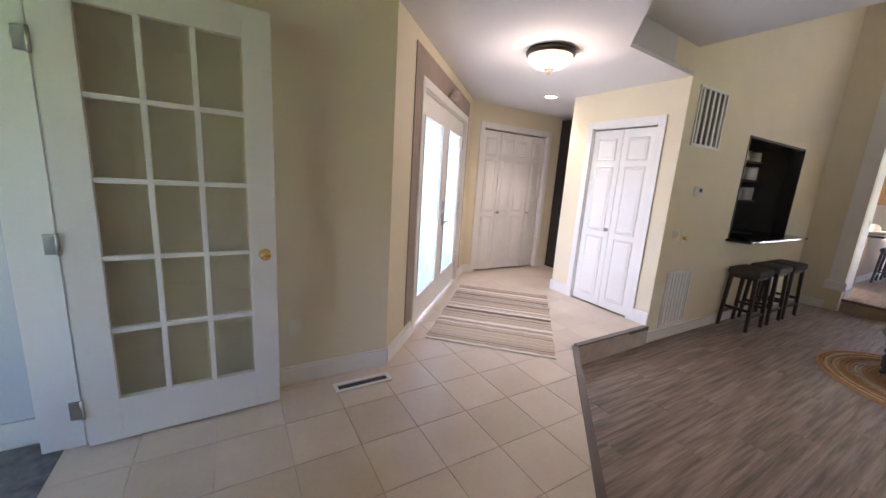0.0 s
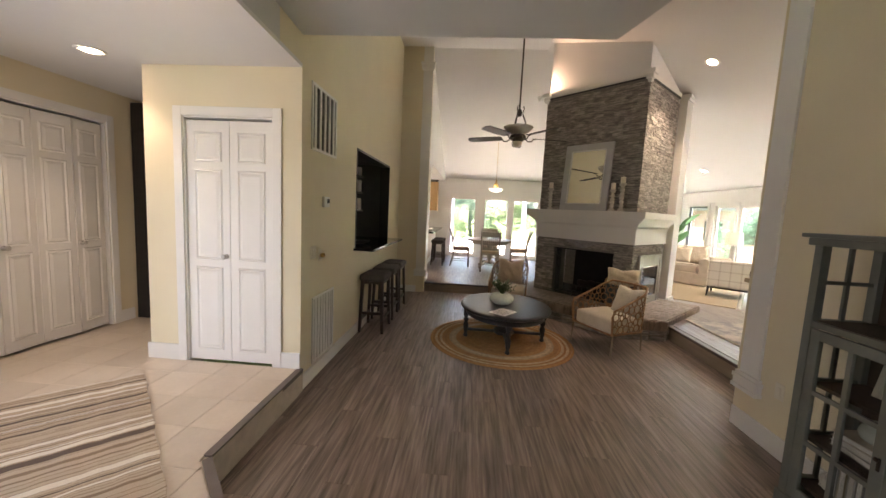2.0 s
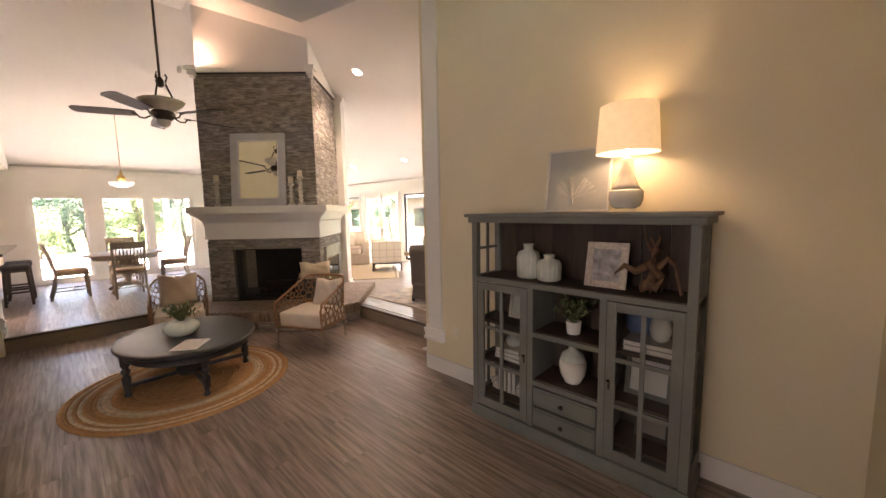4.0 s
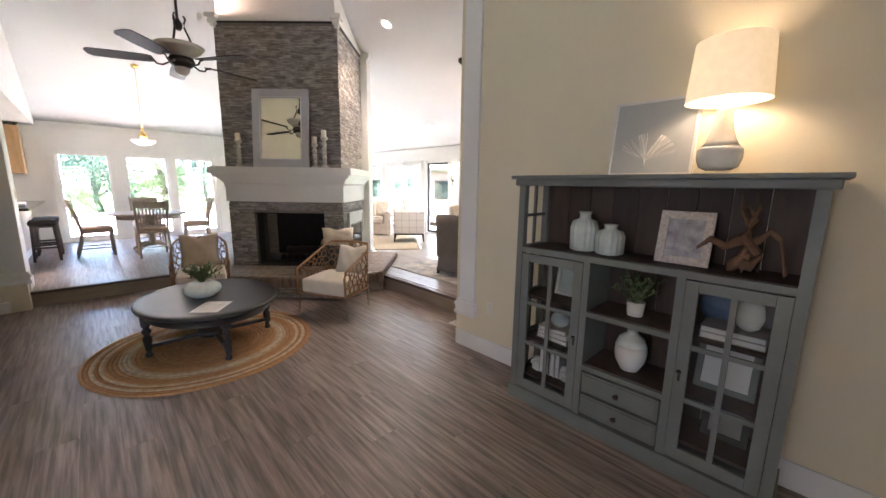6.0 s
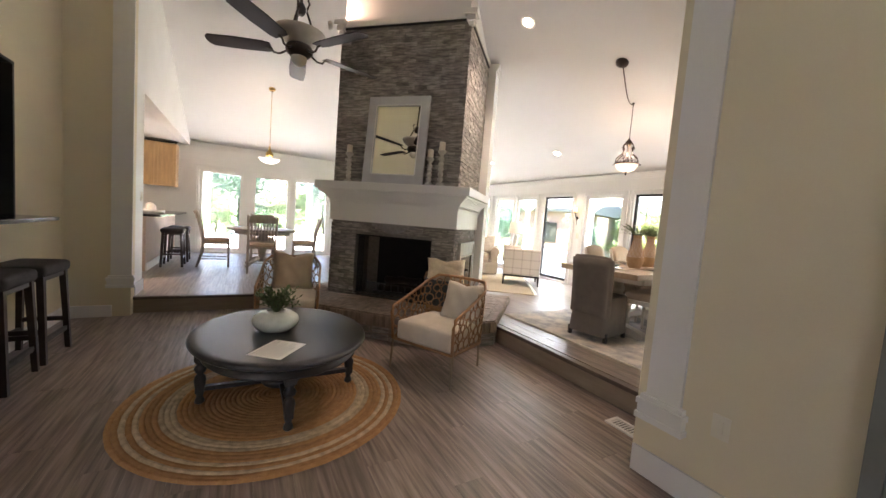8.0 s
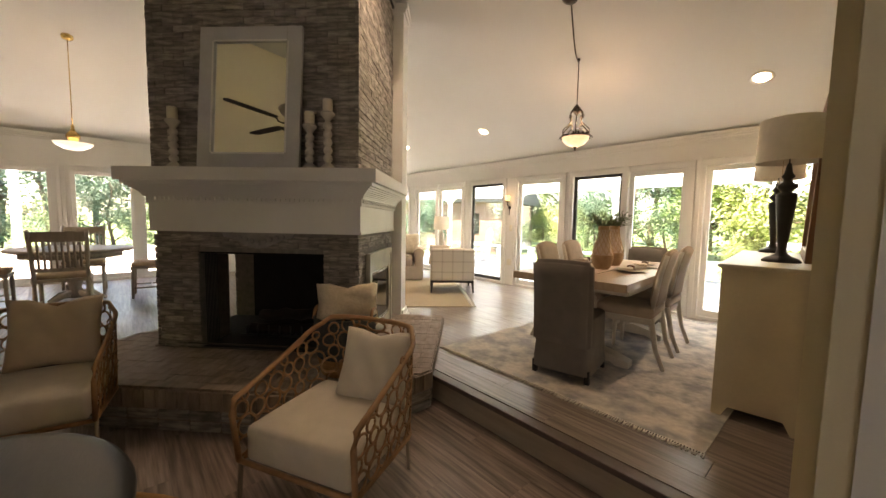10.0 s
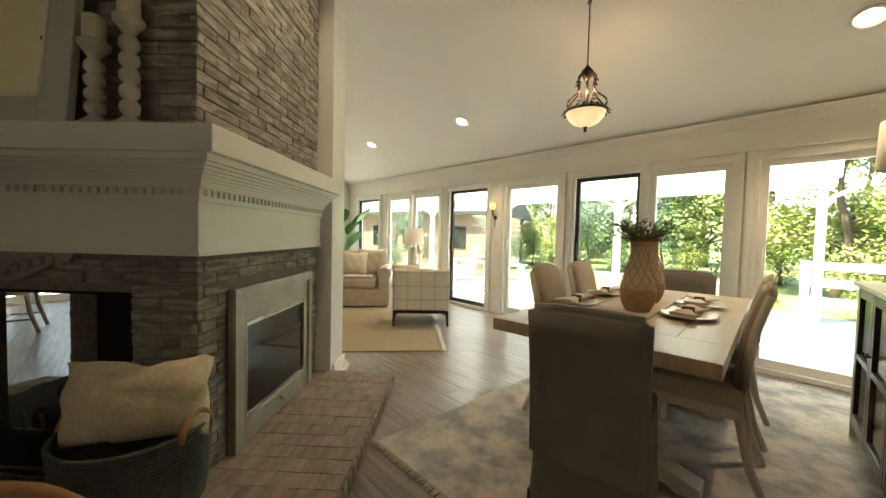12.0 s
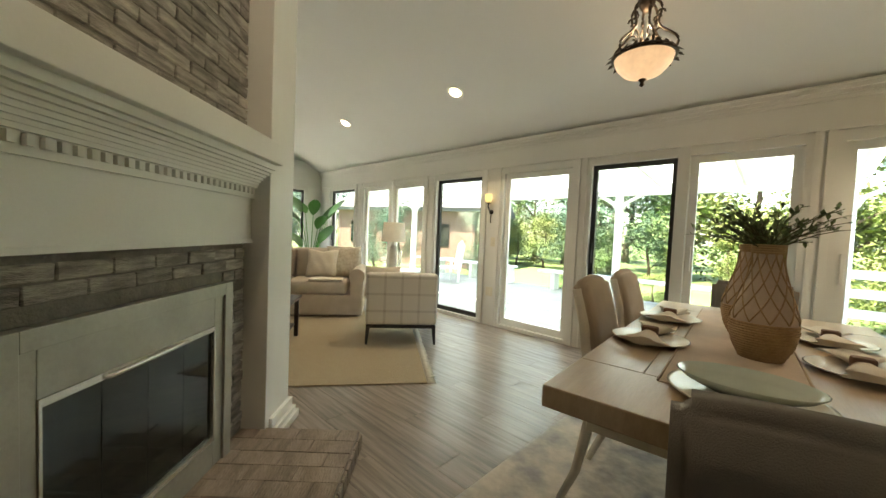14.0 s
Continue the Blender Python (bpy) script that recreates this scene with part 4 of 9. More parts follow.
bw = thing("serving_bowl", pose(6.5, 2.38, 1.116), "dark shallow bowl on the bar ledge", "bowl")
bm = B()
lathe(bm, [(0.08, 0), (0.09, 0.006), (0.17, 0.035), (0.175, 0.042), (0.165, 0.04), (0.08, 0.012)], 24)
part("bowl", bm, M_BLACK, bw)
bm = B()
for a, b, c, d in ((5.92, 5.945, 1.115, 2.325), (7.675, 7.70, 1.115, 2.325), (5.945, 7.675, 2.30, 2.325)):
    box(bm, a, b, 2.229, 2.384, c, d)
trim("trim_bar_opening", bm, "black trim round the bar opening", M_BLACK)

# ---- bar stools ----
M_DARKWOOD = mat("dark_walnut", (0.05, 0.03, 0.022), 0.4, 0.2, 5, 0.1, 30, stretch=(5, 5, 0.8))
M_CHARCOAL = mat("charcoal_fabric", (0.075, 0.07, 0.066), 0.85, 0.15, 30, 0.5, 400)


def cushion(bm, w, d, h, z, crown=0.02, r=0.03, m=None, seg=10):
    """Soft padded block with rounded edges and a raised middle."""
    b = bmesh.new()
    bmesh.ops.create_cube(b, size=1, matrix=Matrix.Diagonal((w, d, h, 1)))
    bmesh.ops.bevel(b, geom=b.edges[:], offset=min(r, h * 0.45), segments=3, affect="EDGES", profile=0.5)
    bmesh.ops.subdivide_edges(b, edges=[e for e in b.edges if e.calc_length() > 0.12], cuts=seg // 2, use_grid_fill=True)
    for v in b.verts:
        k = max(0, 1 - (2 * v.co.x / w) ** 2) * max(0, 1 - (2 * v.co.y / d) ** 2)
        v.co.z += crown * k * (1 if v.co.z > 0 else -0.2)
    for f in b.faces:
        f.smooth = True
    return merge(bm, b, (m or Matrix()) @ pose(0, 0, z))


def make_stool(m):
    s = thing("bar_stool", m, "dark wooden backless stool with a charcoal padded seat", "stool", "stools along the wall")
    w, d, H = 0.43, 0.31, 0.74
    bm = B()
    cushion(bm, w + 0.02, d + 0.02, 0.09, H - 0.02, 0.012, 0.03)
    part("seat", bm, M_CHARCOAL, s, "charcoal upholstered seat")
    for a in (-1, 1):
        for b in (-1, 1):
            bm = B()
            t = 0.021
            top, bot = (a * (w / 2 - 0.03), b * (d / 2 - 0.03)), (a * (w / 2 - 0.005), b * (d / 2 - 0.005))
            lo = [bm.verts.new((bot[0] + sx * t * 0.8, bot[1] + sy * t * 0.8, 0)) for sx, sy in ((-1, -1), (1, -1), (1, 1), (-1, 1))]
            hi = [bm.verts.new((top[0] + sx * t, top[1] + sy * t, H - 0.06)) for sx, sy in ((-1, -1), (1, -1), (1, 1), (-1, 1))]
            bm.faces.new(lo[::-1])
            bm.faces.new(hi)
            for i in range(4):
                bm.faces.new((lo[i], lo[(i + 1) % 4], hi[(i + 1) % 4], hi[i]))
            part("leg", bm, M_DARKWOOD, s)
    for b in (-1, 1):
        bm = B()
        box(bm, -w / 2 + 0.03, w / 2 - 0.03, b * (d / 2 - 0.015) - 0.012, b * (d / 2 - 0.015) + 0.012, 0.16, 0.195, 0.003)
        part("stretcher", bm, M_DARKWOOD, s)
        bm = B()
        box(bm, b * (w / 2 - 0.015) - 0.012, b * (w / 2 - 0.015) + 0.012, -d / 2 + 0.03, d / 2 - 0.03, 0.24, 0.275, 0.003)
        part("stretcher", bm, M_DARKWOOD, s)
    bm = B()
    box(bm, -w / 2 + 0.02, w / 2 - 0.02, -d / 2 + 0.02, d / 2 - 0.02, H - 0.1, H - 0.066)
    part("apron", bm, M_DARKWOOD, s)
    return s


st = make_stool(pose(6.27, 2.045, 0))
copy_thing(st, pose(6.88, 2.048, 0, 0, 0, 1.2))
copy_thing(st, pose(7.42, 2.045, 0, 0, 0, -1))
for x in (11.25, 11.95):
    ks = copy_thing(st, pose(x, 1.66, UP_Z + 0.001, 0, 0, 2) @ Matrix.Diagonal((1, 1, 0.87, 1)))
    tagged(ks, "black backless stool with a padded seat by the counter", "stool", "stools at the kitchen counter")

# ---- coffee table and jute rug ----
M_JUTE = mat("braided_jute", (0.45, 0.25, 0.11), 0.95, 0.2, 25, 0.7, 150, second=(0.33, 0.17, 0.07), island=0.12)
M_JUTE_P = mat("pale_braid", (0.62, 0.48, 0.32), 0.95, 0.2, 25, 0.7, 150, island=0.12)
jr = thing("round_rug", pose(6.16, 0.36, 0.001), "round braided jute rug with paler rings", "rug")
R0 = 0.905
NB = 30
for band in ("braid", "pale_ring"):
    bm = B()
    for k in range(NB):
        r = R0 * (k + 0.5) / NB
        pale = k in (19, 20, 21, 25, 27)
        if pale != (band == "pale_ring"):
            continue
        n = 64
        rings = []
        for i in range(n):
            a = 2 * math.pi * i / n
            ww = R0 / NB / 2
            rr = r + 0.0015 * math.sin(i * 9 + k)
            h = 0.012 + 0.001 * math.sin(i * 13.0 + k * 2)
            rings.append([bm.verts.new((q * math.cos(a), q * math.sin(a), z)) for q, z in ((rr - ww, 0.002), (rr - ww * 0.6, h), (rr + ww * 0.6, h), (rr + ww, 0.002))])
        for i in range(n):
            a, c = rings[i], rings[(i + 1) % n]
            for j in range(3):
                f = bm.faces.new((a[j], c[j], c[j + 1], a[j + 1]))
                f.smooth = True
    ob = part(band, bm, M_JUTE if band == "braid" else M_JUTE_P, jr, "" if band == "braid" else "paler braided rings")
    tagged(ob, kind="stuff")

M_SLATE = mat("charcoal_painted_wood", (0.02, 0.02, 0.021), 0.34, 0.2, 4, 0.08, 30, second=(0.036, 0.033, 0.03), stretch=(1, 5, 3), wear=0.6)
ct = thing("coffee_table", pose(6.17, 0.325, 0.012), "dark charcoal wooden coffee table with turned legs", "table")


def oval(bm, prof, ax, ay, seg=48):
    """Oval slab from (inset, height) pairs."""
    rings = [[bm.verts.new(((ax - o) * math.cos(2 * math.pi * i / seg), (ay - o) * math.sin(2 * math.pi * i / seg), z)) for i in range(seg)] for o, z in prof]
    for a, c in zip(rings, rings[1:]):
        for i in range(seg):
            j = (i + 1) % seg
            f = bm.faces.new((a[i], a[j], c[j], c[i]))
            f.smooth = True
    bm.faces.new(rings[0][::-1])
    bm.faces.new(rings[-1])


bm = B()
oval(bm, [(0.05, 0.418), (0.02, 0.422), (0.008, 0.43), (0.0, 0.442), (0.006, 0.454), (0.02, 0.46), (0.06, 0.4605)], 0.675, 0.57)
part("tabletop", bm, M_SLATE, ct, "charcoal top with a moulded edge")
bm = B()
oval(bm, [(0.075, 0.345), (0.07, 0.35), (0.07, 0.36), (0.078, 0.365), (0.078, 0.418)], 0.675, 0.57)
part("apron", bm, M_SLATE, ct)
TL = [(0, 0.49), (0, -0.49), (-0.52, 0), (0.52, 0)]
for x, y in TL:
    bm = B()
    box(bm, x - 0.035, x + 0.035, y - 0.035, y + 0.035, 0.29, 0.40, 0.004)
    lathe(bm, [(0.02, 0), (0.03, 0.01), (0.026, 0.03), (0.018, 0.045), (0.022, 0.06), (0.03, 0.11), (0.036, 0.16), (0.03, 0.185), (0.018, 0.2), (0.03, 0.215), (0.038, 0.235), (0.03, 0.255), (0.02, 0.262), (0.03, 0.275), (0.03, 0.29)], 18, pose(x, y, 0))
    box(bm, x - 0.026, x + 0.026, y - 0.026, y + 0.026, 0.075, 0.125, 0.003)
    part("leg", bm, M_SLATE, ct, "turned leg")
for (x, y) in TL:
    bm = B()
    L = math.hypot(x, y)
    box(bm, 0.0, L - 0.02, -0.02, 0.02, 0.085, 0.115, 0.003, pose(0, 0, 0, 0, 0, math.degrees(math.atan2(y, x))))
    part("stretcher", bm, M_SLATE, ct)
bm = B()
oval(bm, [(0.01, 0.08), (0, 0.09), (0, 0.125), (0.01, 0.13)], 0.13, 0.13, 24)
part("hub", bm, M_SLATE, ct)

M_CELADON = mat("pale_celadon_glaze", (0.62, 0.66, 0.6), 0.22, 0.12, 9, 0.05, 30, second=(0.5, 0.56, 0.5))
M_LEAF = mat("sage_leaf", (0.15, 0.21, 0.085), 0.6, 0.25, 20, 0.1, 60, island=0.4)
M_STEM = mat("plant_stem", (0.1, 0.1, 0.04), 0.7, 0.2, 20)


def leaf(bm, p, d, up, length, width):
    d, up = Vector(d).normalized(), Vector(up)
    s = d.cross(up)
    if s.length < 1e-3:
        s = d.cross(Vector((1, 0, 0)))
    s.normalize()
    n = s.cross(d)
    p = Vector(p)
    mid, tip = p + d * length * 0.5 + n * length * 0.07, p + d * length
    v = [bm.verts.new(q) for q in (p, mid + s * width / 2, tip, mid - s * width / 2, mid - n * width * 0.12)]
    bm.faces.new((v[0], v[1], v[4]))
    bm.faces.new((v[1], v[2], v[4]))
    bm.faces.new((v[2], v[3], v[4]))
    bm.faces.new((v[3], v[0], v[4]))


def sprigs(parent, rng, n, reach, rise, leaf_len, base=(0, 0, 0), material=None, droop=0.0, side=None, leaf_w=0.55, name="foliage"):
    stems, leaves = B(), B()
    for i in range(n):
        a = rng.uniform(0, 2 * math.pi) if side is None else side + rng.uniform(-0.9, 0.9)
        r, h = reach * rng.uniform(0.35, 1), rise * rng.uniform(0.5, 1)
        pts = []
        for k in range(6):
            t = k / 5
            pts.append(Vector(base) + Vector((math.cos(a) * r * t ** 1.3 + rng.uniform(-1, 1) * 0.008, math.sin(a) * r * t ** 1.3 + rng.uniform(-1, 1) * 0.008, h * t - droop * t * t)))
        tube(stems, pts, [0.003 - 0.002 * k / 5 for k in range(6)], 5)
        for k in range(1, 6):
            d = (pts[k] - pts[k - 1]).normalized()
            for q in range(3):
                dd = (d + Vector((rng.uniform(-1, 1), rng.uniform(-1, 1), rng.uniform(-0.5, 0.9)))).normalized()
                leaf(leaves, pts[k] - d * rng.uniform(0, 0.03), dd, (0, 0, 1), leaf_len * rng.uniform(0.6, 1.2), leaf_len * leaf_w)
    tagged(part("stem_bundle", stems, M_STEM, parent, "thin green stems"), kind="stuff")
    ob = part(name, leaves, material or M_LEAF, parent, "small green leaves")
    tagged(ob, kind="stuff")


tv = thing("planter_bowl", pose(6.17, 0.375, 0.4735), "squat pale celadon vase with trailing greenery", "vase")
bm = B()
lathe(bm, [(0.07, 0), (0.1, 0.006), (0.145, 0.045), (0.155, 0.075), (0.145, 0.105), (0.1, 0.135), (0.06, 0.145), (0.055, 0.14), (0.06, 0.13)], 32)
part("body", bm, M_CELADON, tv)
sprigs(tv, random.Random(7), 46, 0.17, 0.25, 0.038, (0, 0.0, 0.12), droop=0.06)
fl = thing("leaflet", pose(5.77, 0.39, 0.473, 0, 0, -38), "white printed leaflet lying on the coffee table", "paper")
bm = B()
box(bm, -0.14, 0.14, -0.108, 0.108, 0.0005, 0.0025)
M_PAPER = mat("paper", (0.8, 0.78, 0.74), 0.7, 0.04, 10)
M_INK = mat("grey_print", (0.35, 0.33, 0.31), 0.7, 0.05, 10)
part("sheet", bm, M_PAPER, fl)
bm = B()
for i in range(9):
    box(bm, -0.12, 0.12 - 0.06 * (i % 3 == 2), 0.085 - 0.02 * i - 0.003, 0.085 - 0.02 * i + 0.002, 0.0026, 0.0029)
part("text_lines", bm, M_INK, fl, "rows of fine print")

# ---- rattan armchairs ----
M_RATTAN = mat("honey_rattan", (0.36, 0.19, 0.085), 0.5, 0.2, 12, 0.15, 60, second=(0.24, 0.12, 0.05))
M_LINEN = mat("cream_linen", (0.68, 0.6, 0.49), 0.9, 0.06, 8, 0.4, 500)
M_TAN = mat("tan_linen", (0.6, 0.46, 0.33), 0.9, 0.08, 8, 0.4, 500)
M_LEG = mat("grey_beige_metal", (0.3, 0.24, 0.18), 0.5, 0.1, 8)


def arm_curve(t):
    """Top rail of the barrel chair: t from 0 (front of one arm) over the back to 1."""
    a = (t - 0.5) * 2
    s = abs(a)
    x = math.copysign(min(1, s / 0.42) ** 0.62, a) * 0.36 if s < 0.42 else math.copysign(0.36, a)
    y = 0.33 if s < 0.25 else 0.33 - (s - 0.25) / 0.75 * 0.66
    if 0.25 > s > 0.12:
        y = 0.33 - 0.0
    z = 0.80 - (max(0, s - 0.3) / 0.7) ** 0.8 * 0.24
    if s > 0.3:
        x *= 1
    y -= 0.06 * (s / 0.3) ** 2 if s < 0.3 else 0
    y = y if s < 0.3 else 0.27 - (s - 0.3) / 0.7 * 0.60
    return Vector((x, y, z))


def make_armchair(m):
    c = thing("armchair", m, "rattan barrel armchair with a cream seat cushion", "chair", "armchairs of the sunken room")
    n = 40
    top = [arm_curve(i / n) for i in range(n + 1)]
    low = [Vector((p.x * 0.97, p.y * 0.97, 0.27)) for p in top]
    bm = B()
    front_l, front_r = [top[0], Vector((top[0].x, top[0].y - 0.015, top[0].z - 0.06)), low[0]], [top[-1], Vector((top[-1].x, top[-1].y - 0.015, top[-1].z - 0.06)), low[-1]]
    tube(bm, front_l[::-1] + top[1:-1] + front_r, 0.0145, 8)
    part("top_rail", bm, M_RATTAN, c, "bent rattan rail")
    bm = B()
    tube(bm, low, 0.012, 8)
    tube(bm, [low[0], low[-1]], 0.012, 8)
    part("seat_frame", bm, M_RATTAN, c)
    # open rings that fill the shell
    rng = random.Random(11)
    bm = B()
    u = 0.02
    while u < 0.985:
        i = min(n - 1, int(u * n))
        hgt = top[i].z - 0.27
        v = 0.0
        wid = 0.048 + 0.012 * rng.random()
        k = 0
        while v < hgt - 0.035:
            rad = rng.uniform(0.03, 0.05)
            cu, cz = u + (0.012 if k % 2 else -0.004), 0.285 + v + rad
            if cz + rad > top[i].z - 0.003:
                rad = max(0.018, (top[i].z - 0.006 - (0.285 + v)) / 2)
                cz = 0.285 + v + rad
            loop = []
            length = 1.75
            for q in range(12):
                a = 2 * math.pi * q / 12
                uu = min(1, max(0, cu + rad * 1.05 * math.cos(a) / length))
                f = uu * n
                j = min(n - 1, int(f))
                tp = top[j].lerp(top[j + 1], f - j)
                lw = low[j].lerp(low[j + 1], f - j)
                zz = cz + rad * math.sin(a)
                w = (zz - 0.27) / max(0.1, tp.z - 0.27)
                loop.append(Vector((lw.x + (tp.x - lw.x) * w, lw.y + (tp.y - lw.y) * w, zz)))
            tube(bm, loop, 0.0065, 5, closed=True)
            v += rad * 1.95
            k += 1
        u += wid
    ob = part("ring_lattice", bm, M_RATTAN, c, "open lattice of rattan rings")
    tagged(ob, kind="stuff")
    for x, y in ((-0.35, -0.31), (0.35, -0.31), (-0.27, 0.27), (0.27, 0.27)):
        bm = B()
        tube(bm, [(x * 1.02, y * 1.04, 0.0), (x, y, 0.28)], [0.010, 0.013], 8)
        part("leg", bm, M_LEG, c, "slim straight leg")
    bm = B()
    cushion(bm, 0.63, 0.56, 0.17, 0.355, 0.02, 0.03, pose(0, -0.035, 0))
    part("seat_cushion", bm, M_LINEN, c, "thick cream seat cushion")
    return c


def pillow(name, m, w, h, t, material, label, category="pillow", group="", notch=0.0):
    p = thing(name, m, label, category, group)
    bm = B()
    n = 14
    for s in (1, -1):
        g = []
        for i in range(n + 1):
            row = []
            for j in range(n + 1):
                x, z = 2 * i / n - 1, 2 * j / n - 1
                k = (max(0, 1 - abs(x) ** 2.6) * max(0, 1 - abs(z) ** 2.6)) ** 0.45
                pinch = 1 - 0.07 * (1 - abs(x)) * abs(z) ** 3
                pz = z * pinch * h / 2
                if notch and z > 0:
                    pz -= notch * h * max(0, 1 - abs(x) * 1.8) * z ** 2
                wr = 0.006 * math.sin(x * 9 + z * 5) * k
                row.append(bm.verts.new((x * w / 2 * (1 - 0.07 * (1 - abs(z)) * abs(x) ** 3), s * (t / 2 * k + wr), h / 2 + pz)))
            g.append(row)
        for i in range(n):
            for j in range(n):
                f = bm.faces.new((g[i][j], g[i + 1][j], g[i + 1][j + 1], g[i][j + 1]))
                f.smooth = True
    bmesh.ops.remove_doubles(bm, verts=bm.verts[:], dist=0.0012)
    part("cover", bm, material, p)
    return p


CH1, CH2 = pose(6.22, -1.02, 0, 0, 0, 207), pose(7.56, 0.13, 0, 0, 0, 259)
SLIM = Matrix.Diagonal((0.9, 0.98, 1, 1))
ch = make_armchair(CH1 @ SLIM)
copy_thing(ch, CH2 @ SLIM)
pillow("throw_pillow", CH1 @ pose(0.10, 0.10, 0.425, -24, 0, 6), 0.40, 0.38, 0.15, M_LINEN, "cream pillow on the rattan armchair", notch=0.06)
pillow("throw_pillow", CH2 @ pose(0.0, 0.14, 0.455, -16), 0.43, 0.42, 0.15, M_TAN, "tan pillow on the rattan armchair", notch=0.1)
# basket with a cream blanket, standing on the hearth
BKM = pose(6.96, -1.42, 0.288)
M_GREYWEAVE = mat("grey_felt_weave", (0.085, 0.092, 0.087), 0.95, 0.2, 40, 0.5, 200)
bk0 = thing("blanket_basket", BKM, "round grey and jute basket with loop handles", "basket")
bm = B()
for k in range(9):
    z, r = 0.008 + 0.0135 * k, 0.165 + 0.0028 * k
    tube(bm, [(r * math.cos(2 * math.pi * i / 36), r * math.sin(2 * math.pi * i / 36), z) for i in range(36)], 0.0085, 6, closed=True)
oval(bm, [(0, 0.0), (0, 0.006)], 0.165, 0.165, 30)
part("jute_base", bm, M_JUTE, bk0, "coiled jute base")
bm = B()
for k in range(21):
    z, r = 0.13 + 0.0135 * k, 0.19 + 0.0012 * k
    tube(bm, [(r * math.cos(2 * math.pi * i / 36), r * math.sin(2 * math.pi * i / 36), z) for i in range(36)], 0.0085, 6, closed=True)
tagged(part("grey_wall", bm, M_GREYWEAVE, bk0, "grey coiled upper wall"), kind="stuff")
for s in (-1, 1):
    bm = B()
    d = Vector((math.cos(radians(45)), math.sin(radians(45)), 0)) * s
    e = Vector((-d.y, d.x, 0))
    tube(bm, [d * 0.205 + e * 0.07 * math.cos(a) + Vector((0, 0, 0.38 + 0.075 * math.sin(a))) for a in [math.pi * k / 10 for k in range(11)]], 0.012, 8)
    part("handle", bm, M_RATTAN, bk0, "jute loop handle")
M_FLEECE = mat("cream_fleece", (0.66, 0.55, 0.4), 0.95, 0.12, 14, 0.5, 60)
tb = pillow("throw_blanket", BKM @ pose(-0.03, 0.0, 0.36, 8, 0, 62), 0.43, 0.27, 0.24, M_FLEECE, "cream plush blanket bundled in the basket", "blanket", notch=0.1)
for v in tb.children[0].data.vertices:
    c = v.co.copy()
    v.co.y += 0.022 * noise.noise((c.x * 9, c.y * 3, c.z * 14)) + 0.012 * math.sin(c.x * 26 + 7 * noise.noise((c.x * 4, 1, c.z * 6)))
    v.co.z += 0.012 * noise.noise((c.x * 12, 5, c.z * 8))

# ---- ceiling fan ----
fan = thing("ceiling_fan", pose(6.92, 0.224, 2.70), "bronze ceiling fan with five dark blades", "ceiling fan")
M_BLADE = mat("dark_cherry_blade", (0.022, 0.009, 0.007), 0.55, 0.2, 4, 0.05, 30, stretch=(1, 8, 1))
M_SCAVO = mat("cream_scavo_glass", (0.55, 0.5, 0.42), 0.5, 0.12, 10, 0.1, 40)
bm = B()
tube(bm, [(0, 0, 0.37), (0, 0, 1.945)], 0.012, 10)
part("rod", bm, M_BRONZE, fan, "long bronze rod")
bm = B()
lathe(bm, [(0.02, 0.30), (0.035, 0.32), (0.04, 0.36), (0.025, 0.39), (0.012, 0.41)], 16)
for k in range(3):
    a = 2 * math.pi * k / 3 + 0.4
    c, s = math.cos(a), math.sin(a)
    tube(bm, [(0.05 * c, 0.05 * s, 0.44), (0.065 * c, 0.065 * s, 0.41), (0.05 * c, 0.05 * s, 0.37), (0.05 * c, 0.05 * s, 0.33), (0.085 * c, 0.085 * s, 0.24), (0.11 * c, 0.11 * s, 0.16)], 0.009, 8)
part("yoke", bm, M_BRONZE, fan, "three scrolled arms")
bm = B()
lathe(bm, [(0.05, 0.04), (0.12, 0.07), (0.185, 0.12), (0.21, 0.155), (0.2, 0.16), (0.15, 0.13), (0.05, 0.09)], 32)
part("upper_bowl", bm, M_SCAVO, fan, "cream glass uplight bowl")
bm = B()
lathe(bm, [(0.03, -0.05), (0.08, -0.04), (0.11, -0.01), (0.115, 0.02), (0.1, 0.045), (0.05, 0.06)], 24)
part("motor", bm, M_BRONZE, fan, "bronze motor housing")
bm = B()
lathe(bm, [(0.003, -0.125), (0.03, -0.12), (0.06, -0.09), (0.068, -0.055), (0.06, -0.045)], 20)
part("lower_bowl", bm, M_SCAVO, fan, "small cream glass bowl")
for k in range(5):
    a = 67 + 72 * k
    bm = B()
    tube(bm, [(0.1, 0, 0.0), (0.16, 0, -0.035), (0.21, 0, -0.03), (0.23, 0, 0.0), (0.27, 0, 0.006)], 0.009, 8)
    br = part("blade_arm", bm, M_BRONZE, fan, "curled bronze arm", pose(0, 0, 0, 0, 0, a))
    bm = B()
    q = bmesh.new()
    pts = [(0.24, -0.055), (0.30, -0.07), (0.55, -0.078), (0.80, -0.07), (0.835, -0.04), (0.84, 0.0), (0.835, 0.04), (0.80, 0.07), (0.55, 0.078), (0.30, 0.07), (0.24, 0.055)]
    prism(q, pts, 0.004, 0.011)
    merge(bm, q, pose(0.02, 0, 0.004, 11, 0, 0) @ Matrix.Diagonal((0.88, 1, 1, 1)))
    part("blade", bm, M_BLADE, fan, "dark cherry blade", pose(0, 0, 0, 0, 0, a))

